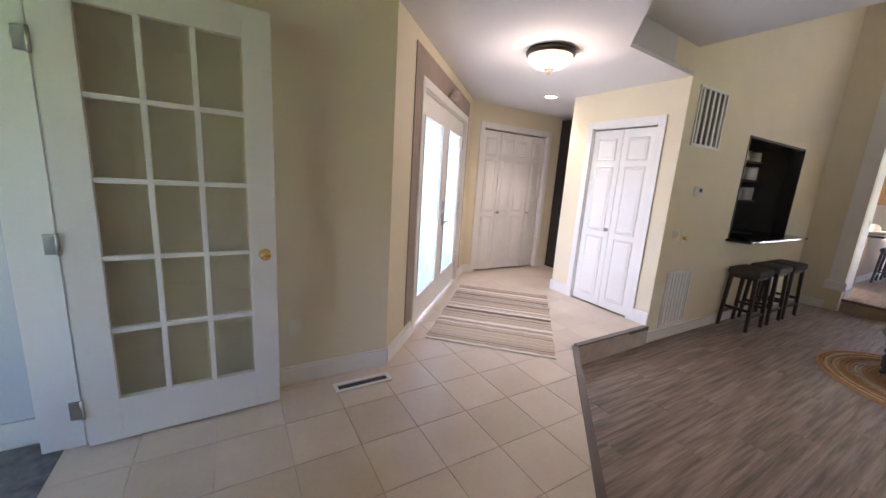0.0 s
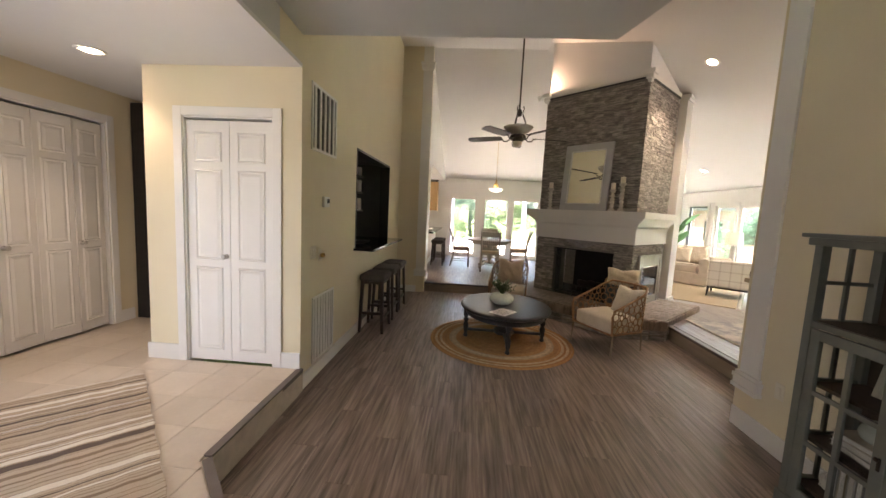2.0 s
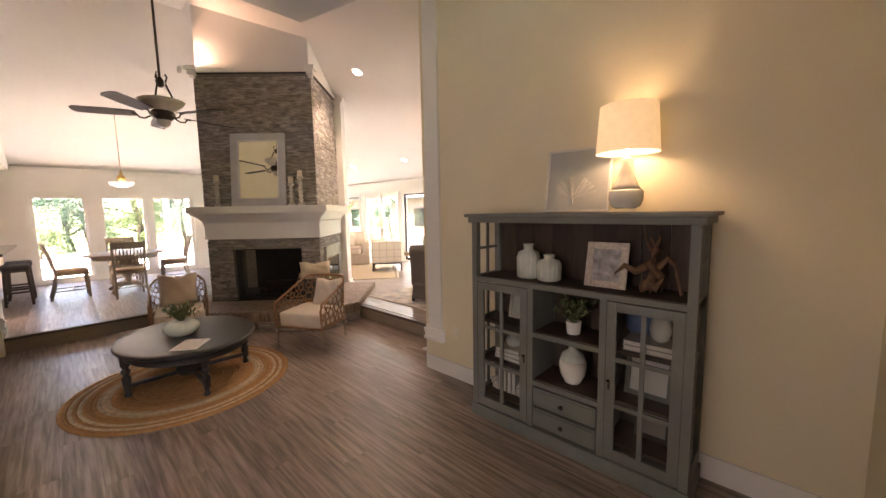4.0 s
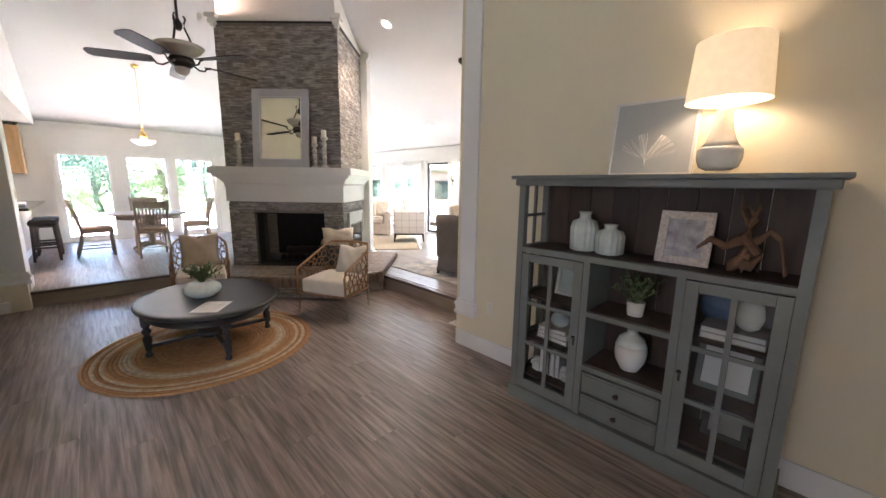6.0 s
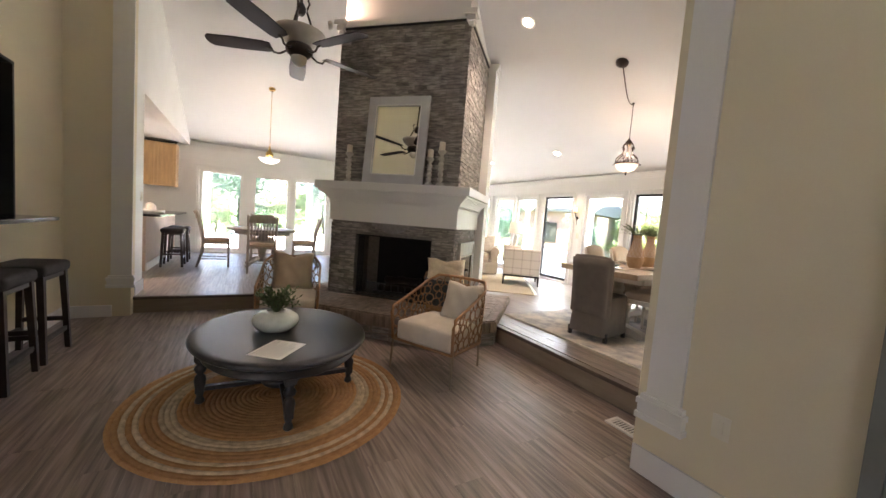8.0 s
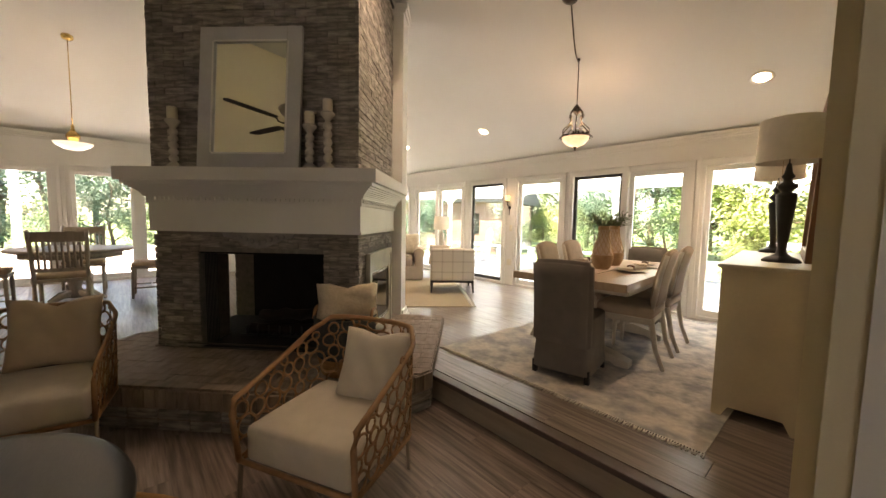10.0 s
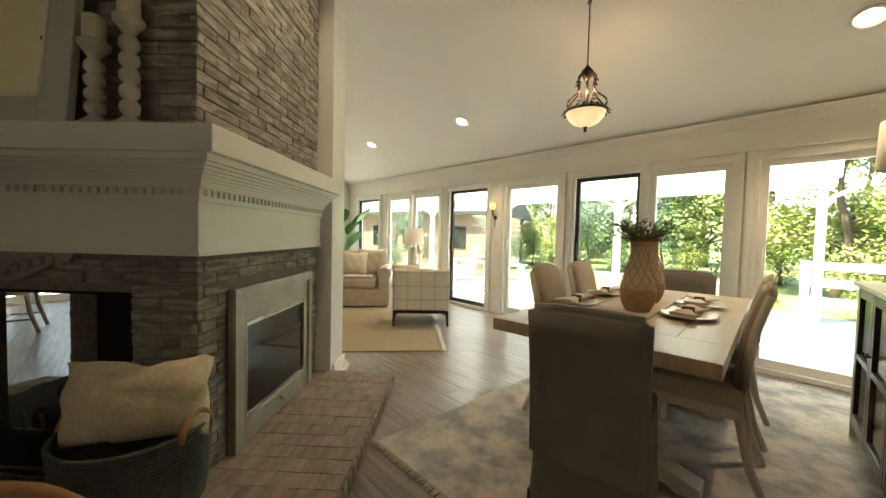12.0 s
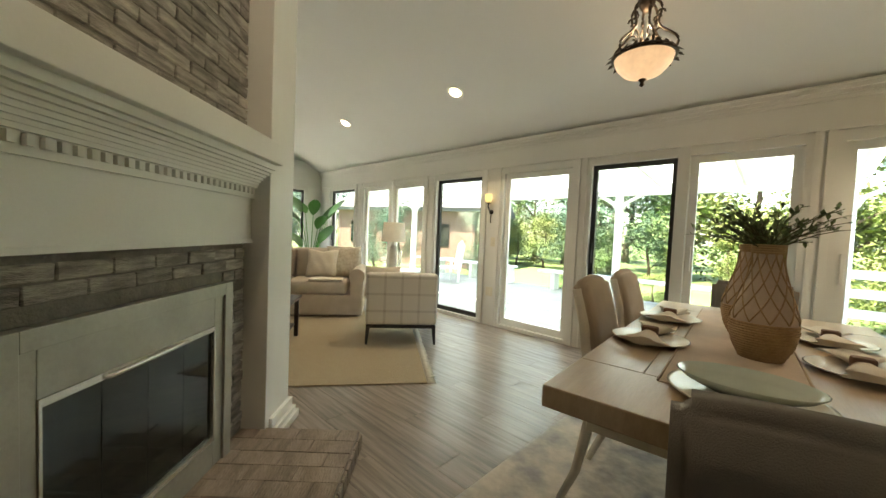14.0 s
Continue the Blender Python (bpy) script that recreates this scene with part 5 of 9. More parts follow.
# ---- display cabinet ----
M_SAGE = mat("sage_grey_paint", (0.175, 0.19, 0.172), 0.5, 0.08, 5, 0.06, 50, second=(0.14, 0.152, 0.137))
M_BROWN = mat("brown_backboard", (0.06, 0.036, 0.024), 0.6, 0.2, 4, 0.1, 30, stretch=(6, 6, 0.8), rand=0.25)
M_BLUE = mat("blue_glaze", (0.12, 0.2, 0.34), 0.2, 0.1, 6)
M_STONE_W = mat("white_ceramic", (0.72, 0.7, 0.64), 0.25, 0.06, 6, 0.02, 40)
CX, CB = 2.97, -1.397
cab = thing("display_cabinet", pose(CX, CB, 0), "sage grey display cabinet with glazed doors and brown back", "cabinet")
HWC, DPT = 0.722, 0.345          # half width, depth; local front is +y


def cpart(name, boxes, material=None, label="", parent=None, bevel=0.0):
    bm = B()
    for b in boxes:
        box(bm, *b, bevel)
    return part(name, bm, material or M_SAGE, parent or cab, label)


cpart("plinth", [(-HWC - 0.012, HWC + 0.012, 0.0, DPT + 0.012, 0.0, 0.095)], bevel=0.006)
cpart("top_board", [(-HWC - 0.05, HWC + 0.042, 0.0, DPT + 0.045, 1.572, 1.595)], bevel=0.006)
cpart("cornice", [(-HWC - 0.025, HWC + 0.022, 0.0, DPT + 0.022, 1.53, 1.572)], bevel=0.008)
for k, x in enumerate((-HWC, HWC - 0.045)):
    for y in (0.0, DPT - 0.045):
        cpart("post", [(x, x + 0.045, y, y + 0.045, 0.095, 1.53)])
# open sides with bars
for s in (-1, 1):
    xo = s * (HWC - 0.02)
    cpart("side_rail", [(xo - 0.018, xo + 0.018, 0.045, DPT - 0.045, 1.085, 1.125)])
    cpart("side_rail", [(xo - 0.018, xo + 0.018, 0.045, DPT - 0.045, 0.095, 0.20)])
    cpart("side_bar", [(xo - 0.008, xo + 0.008, DPT / 2 - 0.01, DPT / 2 + 0.01, 0.20, 1.53)])
    for z in (0.47, 0.78, 1.33):
        cpart("side_bar", [(xo - 0.008, xo + 0.008, 0.045, DPT - 0.045, z - 0.01, z + 0.01)])
nb = 9
for i in range(nb):
    w = (2 * HWC - 0.09) / nb
    x = -HWC + 0.045 + w * i
    cpart("back_board", [(x + 0.002, x + w - 0.002, 0.004, 0.016, 0.095, 1.53)], M_BROWN, "brown stained board")
X1, X2 = -0.262, 0.224          # bay borders
for x in (X1, X2):
    cpart("divider", [(x - 0.02, x + 0.02, 0.016, DPT - 0.004, 0.095, 1.085)])
cpart("upper_shelf", [(-HWC + 0.002, HWC - 0.002, 0.016, DPT - 0.002, 1.085, 1.12)])
cpart("upper_shelf_top", [(-HWC + 0.045, HWC - 0.045, 0.016, DPT - 0.03, 1.1205, 1.1235)], M_BROWN)
for z in (0.435, 0.78):
    cpart("shelf", [(X1 + 0.02, X2 - 0.02, 0.016, DPT - 0.002, z - 0.03, z)])
    cpart("shelf_top", [(X1 + 0.02, X2 - 0.02, 0.016, DPT - 0.03, z + 0.0005, z + 0.0035)], M_BROWN)
for a, b in ((-HWC + 0.045, X1 - 0.02), (X2 + 0.02, HWC - 0.045)):
    for z in (0.20, 0.47, 0.78):
        cpart("inner_shelf", [(a, b, 0.016, DPT - 0.045, z - 0.018, z)], M_BROWN)
for z0, z1 in ((0.115, 0.245), (0.262, 0.39)):
    dr = cpart("drawer", [(X1 + 0.028, X2 - 0.028, 0.05, DPT - 0.002, z0, z1)], bevel=0.003)
    cpart("drawer_edge", [(X1 + 0.04, X2 - 0.04, DPT - 0.0015, DPT + 0.004, z0 + 0.013, z1 - 0.013)], parent=dr, bevel=0.002)
    bm = B()
    lathe(bm, [(0.008, 0), (0.007, 0.012), (0.015, 0.018), (0.016, 0.026), (0.008, 0.03)], 14, pose((X1 + X2) / 2, DPT + 0.004, (z0 + z1) / 2, -90))
    part("knob", bm, M_BRONZE, dr, "dark metal knob")
for a, b in ((-HWC + 0.047, X1 - 0.022), (X2 + 0.022, HWC - 0.047)):
    d = part("door", B(), M_SAGE, cab)
    bm = B()
    z0, z1, f, y0, y1 = 0.105, 1.078, 0.055, DPT - 0.024, DPT - 0.001
    for q in ((a, a + f, z0, z1), (b - f, b, z0, z1), (a + f, b - f, z0, z0 + f + 0.01), (a + f, b - f, z1 - f, z1)):
        box(bm, q[0], q[1], y0, y1, q[2], q[3], 0.003)
    part("frame", bm, M_SAGE, d)
    xm = (a + b) / 2
    bm = B()
    box(bm, xm - 0.012, xm + 0.012, y0 + 0.004, y1 - 0.002, z0 + f, z1 - f)
    part("muntin", bm, M_SAGE, d)
    for z in (z0 + f + (z1 - z0 - 2 * f) / 3, z0 + f + (z1 - z0 - 2 * f) * 2 / 3):
        bm = B()
        box(bm, a + f, b - f, y0 + 0.005, y1 - 0.003, z - 0.012, z + 0.012)
        part("muntin", bm, M_SAGE, d)
    bm = B()
    box(bm, a + f, b - f, y0 + 0.008, y0 + 0.011, z0 + f, z1 - f)
    part("pane", bm, M_CABGLASS, d, "clear glass")
    bm = B()
    kx = a + 0.022 if a > 0 else b - 0.022
    lathe(bm, [(0.006, 0), (0.006, 0.012), (0.012, 0.018), (0.006, 0.024)], 12, pose(kx, y1, 0.60, -90))
    box(bm, kx - 0.006, kx + 0.006, y1, y1 + 0.005, 0.545, 0.60)
    part("pull", bm, M_BRONZE, d, "dark drop pull")


def on_cab(x, y, z):
    return pose(CX + x, CB + y, z)


def ribbed(name, m, prof, ribs, label, material, category="vase"):
    v = thing(name, m, label, category)
    bm = B()
    seg = ribs * 4
    rings = [[bm.verts.new((r * (1 + (0.035 if i % 4 < 2 else -0.02) * k) * math.cos(2 * math.pi * i / seg), r * (1 + (0.035 if i % 4 < 2 else -0.02) * k) * math.sin(2 * math.pi * i / seg), z)) for i in range(seg)] for r, z, k in prof]
    for a, c in zip(rings, rings[1:]):
        for i in range(seg):
            f = bm.faces.new((a[i], a[(i + 1) % seg], c[(i + 1) % seg], c[i]))
            f.smooth = True
    bm.faces.new(rings[0][::-1])
    part("body", bm, material, v)
    return v


ribbed("ribbed_vase", on_cab(0.335, 0.17, 1.1245), [(0.065, 0, 0), (0.08, 0.01, 1), (0.083, 0.15, 1), (0.07, 0.19, 1), (0.036, 0.205, 0), (0.034, 0.23, 0), (0.042, 0.25, 0), (0.034, 0.248, 0), (0.03, 0.2, 0)], 16, "tall ribbed pale celadon vase", M_CELADON)
ribbed("ribbed_vase", on_cab(0.165, 0.185, 1.1245), [(0.065, 0, 0), (0.08, 0.01, 1), (0.082, 0.11, 1), (0.07, 0.14, 1), (0.036, 0.152, 0), (0.034, 0.165, 0), (0.042, 0.182, 0), (0.034, 0.18, 0), (0.03, 0.15, 0)], 16, "short ribbed pale celadon vase", M_CELADON)
M_SHELL = mat("mother_of_pearl", (0.66, 0.6, 0.52), 0.3, 0.3, 60, 0.3, 90, second=(0.42, 0.36, 0.3))
M_PRINT = mat("grey_photo_print", (0.55, 0.55, 0.56), 0.4, 0.3, 16, 0, 40, second=(0.16, 0.15, 0.17), wear=0.48)


def picture(name, m, w, h, f, frame_mat, inner_mat, label, tilt=12, t=0.018, category="picture frame", mount=None):
    p = thing(name, m @ pose(0, 0, 0, tilt), label, category)
    bm = B()
    for a, b, c, d in ((-w / 2, -w / 2 + f, 0, h), (w / 2 - f, w / 2, 0, h), (-w / 2 + f, w / 2 - f, 0, f), (-w / 2 + f, w / 2 - f, h - f, h)):
        box(bm, a, b, -t / 2, t / 2, c, d, 0.003)
    part("frame", bm, frame_mat, p)
    bm = B()
    box(bm, -w / 2 + f, w / 2 - f, -t / 2 + 0.002, t / 2 - 0.007, f, h - f)
    part("print", bm, inner_mat, p)
    return p


fr = picture("photo_frame", on_cab(-0.215, 0.20, 1.126), 0.25, 0.285, 0.042, M_SHELL, M_PRINT, "framed print in a mother-of-pearl mosaic frame", 12)
bm = B()
for i in range(4):
    box(bm, -0.05 + 0.01 * i, 0.05 - 0.006 * i, 0.0025, 0.0045, 0.225 - 0.012 * i, 0.229 - 0.012 * i)
part("caption_lines", bm, M_INK, fr, "lines of dark print")
# driftwood
M_DRIFT = mat("driftwood", (0.2, 0.11, 0.06), 0.75, 0.25, 14, 0.5, 60, second=(0.1, 0.055, 0.03))
dw = thing("driftwood", on_cab(-0.53, 0.16, 1.1245), "gnarled brown driftwood branch", "driftwood")
bm = B()
tube(bm, [(-0.16, 0.02, 0.02), (-0.06, 0.05, 0.05), (0.0, 0.03, 0.13), (-0.02, 0.0, 0.22), (0.05, -0.01, 0.30), (0.03, 0.0, 0.37)], [0.03, 0.034, 0.03, 0.026, 0.018, 0.008], 9)
tube(bm, [(0.0, 0.03, 0.13), (0.10, 0.06, 0.16), (0.18, 0.08, 0.20), (0.27, 0.10, 0.17), (0.33, 0.10, 0.06), (0.35, 0.09, 0.015)], [0.026, 0.02, 0.018, 0.015, 0.014, 0.016], 8)
tube(bm, [(-0.06, 0.05, 0.05), (0.06, 0.1, 0.04), (0.14, 0.09, 0.1), (0.12, 0.08, 0.02)], [0.026, 0.024, 0.018, 0.012], 8)
tube(bm, [(-0.02, 0.0, 0.22), (-0.10, 0.02, 0.28), (-0.12, 0.03, 0.36)], [0.02, 0.015, 0.006], 8)
for v in bm.verts:
    v.co += Vector((noise.noise(v.co * 30), noise.noise(v.co * 30 + Vector((9, 0, 0))), noise.noise(v.co * 30 + Vector((0, 9, 0))))) * 0.007
tube(bm, [(-0.04, 0.05, 0.04), (0.1, 0.05, 0.1), (-0.06, 0.06, 0.17), (0.06, 0.05, 0.24), (-0.05, 0.04, 0.3)], [0.05, 0.045, 0.04, 0.032, 0.015], 8)
tube(bm, [(-0.05, 0.06, 0.16), (-0.2, 0.1, 0.12), (-0.34, 0.12, 0.15), (-0.46, 0.13, 0.1)], [0.03, 0.02, 0.016, 0.008], 8)
for v in bm.verts:
    v.co = Vector((v.co.x * -0.42 + 0.05, v.co.y * 0.6, v.co.z * 1.05))
part("branch", bm, M_DRIFT, dw)
pp = thing("potted_plant", on_cab(-0.02, 0.19, 0.784), "small green plant in a white pot", "plant")
bm = B()
lathe(bm, [(0.04, 0), (0.043, 0.004), (0.05, 0.085), (0.045, 0.085), (0.042, 0.07)], 22)
part("pot", bm, M_STONE_W, pp, "white ceramic pot")
sprigs(pp, random.Random(3), 40, 0.14, 0.17, 0.034, (0, 0, 0.07))
rv = thing("round_vase", on_cab(-0.02, 0.19, 0.439), "round white vase with a celadon shoulder", "vase")
rv.scale = (0.85, 0.85, 1.08)
bm = B()
lathe(bm, [(0.045, 0), (0.06, 0.005), (0.095, 0.06), (0.105, 0.11), (0.1, 0.15)], 28)
part("body", bm, M_STONE_W, rv, "white glazed belly")
bm = B()
lathe(bm, [(0.1, 0.151), (0.08, 0.19), (0.04, 0.215), (0.033, 0.225), (0.036, 0.24), (0.028, 0.24), (0.025, 0.22)], 28)
part("shoulder", bm, M_CELADON, rv, "celadon glazed shoulder")


def book(m, w, d, t, c, label):
    b = thing("book", m, label, "book", "books in the cabinet")
    bm = B()
    box(bm, -w / 2, w / 2, -d / 2, d / 2, 0, 0.003)
    box(bm, -w / 2, w / 2, -d / 2, d / 2, t - 0.003, t)
    box(bm, -w / 2, -w / 2 + 0.004, -d / 2, d / 2, 0.003, t - 0.003)
    part("cover", bm, c, b)
    bm = B()
    box(bm, -w / 2 + 0.004, w / 2 - 0.006, -d / 2 + 0.005, d / 2 - 0.005, 0.003, t - 0.003)
    part("pages", bm, M_PAPER, b, "cream page block")


M_BOOK = [mat("book_grey", (0.35, 0.33, 0.3), 0.6, 0.1), mat("book_cream", (0.6, 0.52, 0.4), 0.6, 0.1), mat("book_white", (0.7, 0.68, 0.65), 0.6, 0.1)]
for i in range(3):
    book(on_cab(0.47 + 0.006 * i, 0.16, 0.4705 + 0.031 * i) @ pose(0, 0, 0, 0, 0, 4 * i - 4), 0.24 - 0.02 * i, 0.17, 0.03, M_BOOK[(0, 2, 1)[i]], "pale book lying flat in the cabinet")
sv = thing("bud_vase", on_cab(0.46, 0.16, 0.564), "small round pale vase on a stack of books", "vase")
bm = B()
lathe(bm, [(0.03, 0), (0.055, 0.02), (0.065, 0.05), (0.055, 0.08), (0.022, 0.1), (0.024, 0.112), (0.018, 0.112)], 22)
part("body", bm, M_CELADON, sv)
picture("photo_frame", on_cab(0.44, 0.14, 0.785), 0.17, 0.23, 0.025, M_STONE_W, M_CELADON, "small white frame with a pale picture")
for i in range(4):
    book(on_cab(0.52 - 0.04 * i, 0.17, 0.2005) @ pose(0.0, 0, 0.11, 0, 90, 0), 0.2, 0.15, 0.032, M_BOOK[i % 3], "pale book standing upright in the cabinet")
for x in (0.37, 0.58):
    sc = thing("carved_bookend", on_cab(x, 0.2, 0.2005), "small white carved coral bookend", "ornament")
    bm = B()
    bmesh.ops.create_icosphere(bm, subdivisions=3, radius=0.05, matrix=Matrix.Translation((0, 0, 0.05)))
    for v in bm.verts:
        v.co += v.normal * 0.018 * noise.noise(v.co * 45)
        v.co.z = max(0, v.co.z)
    part("body", bm, M_STONE_W, sc)
for i in range(2):
    book(on_cab(-0.48, 0.17, 0.7805 + 0.031 * i), 0.26, 0.18, 0.03, M_BOOK[1 if i == 0 else 0], "tan book lying flat in the cabinet")
ov = thing("egg_ornament", on_cab(-0.53, 0.18, 0.8435), "white egg-shaped ornament in the cabinet", "ornament")
bm = B()
lathe(bm, [(0.02, 0), (0.045, 0.02), (0.06, 0.07), (0.05, 0.13), (0.02, 0.165), (0.003, 0.17)], 22)
part("body", bm, M_STONE_W, ov)
bb = thing("blue_platter", on_cab(-0.42, 0.09, 0.7815) @ pose(0, 0, 0.12, 78, 0, 0), "blue glazed platter standing upright", "plate")
bm = B()
lathe(bm, [(0.05, 0), (0.08, 0.004), (0.115, 0.018), (0.118, 0.024), (0.08, 0.012)], 30)
part("platter", bm, M_BLUE, bb)
picture("photo_frame", on_cab(-0.47, 0.16, 0.4715), 0.26, 0.27, 0.03, M_SAGE, M_STONE_W, "grey frame with a white mat")
picture("photo_frame", on_cab(-0.50, 0.14, 0.2015), 0.2, 0.2, 0.03, M_CHARCOAL, M_BOOK[0], "dark frame low in the cabinet")

# table lamp and art on the cabinet
M_SHADE_LIT = mat("lit_linen_shade", (0.9, 0.82, 0.66), 0.9, 0.04, 30, 0.2, 300, emit=(1, 0.72, 0.36, 0.026))


def shade(parent, r0, r1, z0, z1, material, label):
    bm = B()
    lathe(bm, [(r0, z0), (r1, z1), (r1 - 0.004, z1), (r0 - 0.004, z0), (r0, z0)], 36)
    bmesh.ops.delete(bm, geom=[f for f in bm.faces if len(f.verts) > 4], context="FACES")
    return part("shade", bm, material, parent, label)


LX0, LY0 = 2.655, -1.225
tl = thing("table_lamp", pose(LX0, LY0, 1.596), "white ceramic table lamp, lit, with a drum shade", "lamp")
tl.scale = (1.06, 1.06, 1.06)
bm = B()
box(bm, -0.045, 0.045, -0.045, 0.045, 0, 0.02, 0.004)
part("foot", bm, M_GLASS, tl, "clear acrylic foot")
bm = B()
lathe(bm, [(0.05, 0.02), (0.075, 0.035), (0.088, 0.07), (0.088, 0.115), (0.08, 0.125)], 28)
part("bowl", bm, M_STONE_W, tl, "white ceramic bowl base")
bm = B()
lathe(bm, [(0.075, 0.126), (0.06, 0.15), (0.042, 0.2), (0.034, 0.25), (0.032, 0.29), (0.028, 0.3)], 28)
part("neck", bm, M_STONE_W, tl, "tapered white neck")
bm = B()
tube(bm, [(0, 0, 0.29), (0, 0, 0.38)], 0.008)
lathe(bm, [(0.014, 0.36), (0.03, 0.40), (0.032, 0.43), (0.02, 0.46), (0.004, 0.468)], 14)
part("bulb", bm, M_GLOW, tl, "glowing bulb")
shade(tl, 0.162, 0.145, 0.325, 0.58, M_SHADE_LIT, "cream linen drum shade")
M_GREYART = mat("pale_grey_art", (0.42, 0.43, 0.41), 0.35, 0.05, 3, 0, 40)
art = picture("framed_art", pose(3.01, -1.33, 1.597), 0.45, 0.44, 0.016, M_STONE_W, M_GREYART, "framed pale grey art of a white sea fan", 9, 0.022, "art")
bm = B()
rng = random.Random(5)
for i in range(34):
    a = radians(90 + rng.uniform(-62, 62))
    p = Vector((0.02, 0.005, 0.09))
    pts = [p]
    for k in range(4):
        a += rng.uniform(-0.22, 0.22)
        p = p + Vector((math.cos(a), 0, math.sin(a))) * 0.04
        if abs(p.x) < 0.19 and 0.03 < p.z < 0.37:
            pts.append(p)
    if len(pts) > 1:
        tube(bm, pts, 0.0011, 4)
tube(bm, [(0.02, 0.005, 0.05), (0.02, 0.005, 0.1)], 0.005, 6)
ob = part("sea_fan", bm, M_STONE_W, art, "white fan coral")
tagged(ob, kind="stuff")

# ---- fireplace ----
MID = (7.737, -1.022)
FP = pose(MID[0], MID[1], 0, 0, 0, 45)
fire = thing("fireplace", FP, "grey brick corner fireplace with a white dentil mantel", "fireplace")
HW, FD = 0.845, 1.27
Zb, Zt = 0.287, 3.66
core = ((-HW + 0.012, -0.56, -FD, -0.012, Zb, 1.26), (0.48, HW - 0.012, -0.38, -0.012, Zb, 1.26), (-0.56, 0.48, -FD, -0.012, 1.09, 1.26), (-0.56, HW - 0.012, -FD, -1.02, Zb, 1.09), (0.48, HW - 0.012, -1.02, -0.38, 1.09, 1.26), (-HW + 0.012, HW - 0.012, -FD, -0.012, 1.26, Zt))
for c in core:
    bm = B()
    box(bm, *c)
    part("masonry_core", bm, M_MORTAR, fire, "dark mortar")
bm = B()
for c in ((-0.56, -0.545, -1.0, -0.02, Zb, 1.085), (-0.545, 0.62, -1.019, -1.0, Zb, 1.085), (-0.545, 0.48, -1.0, -0.02, 1.075, 1.089), (-0.545, 0.84, -1.0, -0.02, Zb, Zb + 0.008)):
    box(bm, *c)
part("firebox_lining", bm, M_SOOT, fire, "soot-black firebox lining")
M_LOG = mat("charred_log", (0.03, 0.02, 0.015), 0.9, 0.3, 12, 0.6, 30)
for i, (x, y, z, a, L) in enumerate(((-0.05, -0.38, 0.36, 4, 0.62), (-0.05, -0.56, 0.37, -6, 0.6), (-0.04, -0.47, 0.47, 12, 0.5))):
    bm = B()
    tube(bm, [(-L / 2 + L * k / 7, 0.012 * math.sin(k * 2.1 + i), 0.008 * math.cos(k * 1.7)) for k in range(8)], [0.05 + 0.006 * math.sin(k * 3 + i) for k in range(8)], 10)
    part("log", bm, M_LOG, fire, "charred log", pose(x, y, z, 0, 0, a))
bm = B()
for k in range(7):
    x = -0.36 + 0.1 * k
    tube(bm, [(x, -0.25, 0.42), (x, -0.26, 0.32), (x, -0.66, 0.31)], 0.009, 6)
tube(bm, [(-0.4, -0.26, 0.33), (0.3, -0.26, 0.33)], 0.01, 6)
for x in (-0.36, 0.24):
    tube(bm, [(x, -0.3, 0.31), (x, -0.3, Zb + 0.008)], 0.01, 6)
    tube(bm, [(x, -0.62, 0.31), (x, -0.62, Zb + 0.008)], 0.01, 6)
part("grate", bm, M_BLACK, fire, "black iron grate")
bm = B()
for z in (Zb + 0.02, Zb + 0.055):
    tube(bm, [(-0.62, 0.03, z), (0.56, 0.03, z)], 0.006, 6)
tube(bm, [(-0.62, 0.03, Zb + 0.055), (-0.62, -0.01, Zb + 0.055)], 0.006, 6)
part("fender_rail", bm, M_BRONZE, fire, "thin bronze rail along the hearth")
# mesh curtain at the far side of the firebox
bm = B()
for k in range(9):
    tube(bm, [(0.46 - 0.004 * k, -0.06 - 0.012 * k, Zb + 0.01), (0.462 - 0.004 * k, -0.06 - 0.012 * k, 1.07)], 0.004, 5)
part("mesh_curtain", bm, M_BLACK, fire, "gathered black mesh curtain")
# carved white bracket under the frieze
bm = B()
q = bmesh.new()
pts = [(-0.30, 1.255), (-0.28, 1.215), (-0.2, 1.20), (-0.13, 1.165), (-0.06, 1.135), (0, 1.125), (0.06, 1.135), (0.13, 1.165), (0.2, 1.20), (0.28, 1.215), (0.30, 1.255)]
prism(q, pts[::-1], 0.001, 0.022)
merge(bm, q, Matrix(((1, 0, 0, -0.04), (0, 0, 1, 0), (0, 1, 0, 0), (0, 0, 0, 1))))
for i in range(9):
    a = (i - 4) / 4
    lathe(bm, [(0.022, 0), (0.02, 0.008), (0.006, 0.013)], 12, pose(-0.04 + 0.2 * a, 0.021, 1.222 - 0.055 * (1 - abs(a)) ** 1.5, -90))
M_GREYSTONE = mat("grey_carved_stone", (0.33, 0.32, 0.31), 0.8, 0.15, 12, 0.3, 60)
part("carved_ornament", bm, M_GREYSTONE, fire, "grey carved shell ornament")
# mantel: frieze, mouldings, dentils, shelf, wrapping three faces
Y1 = -FD - 0.02


def wrap(bm, e, z0, z1, yb=Y1, left=True):
    box(bm, -HW - e, HW + (e if left else 0.0), yb, e, z0, z1)


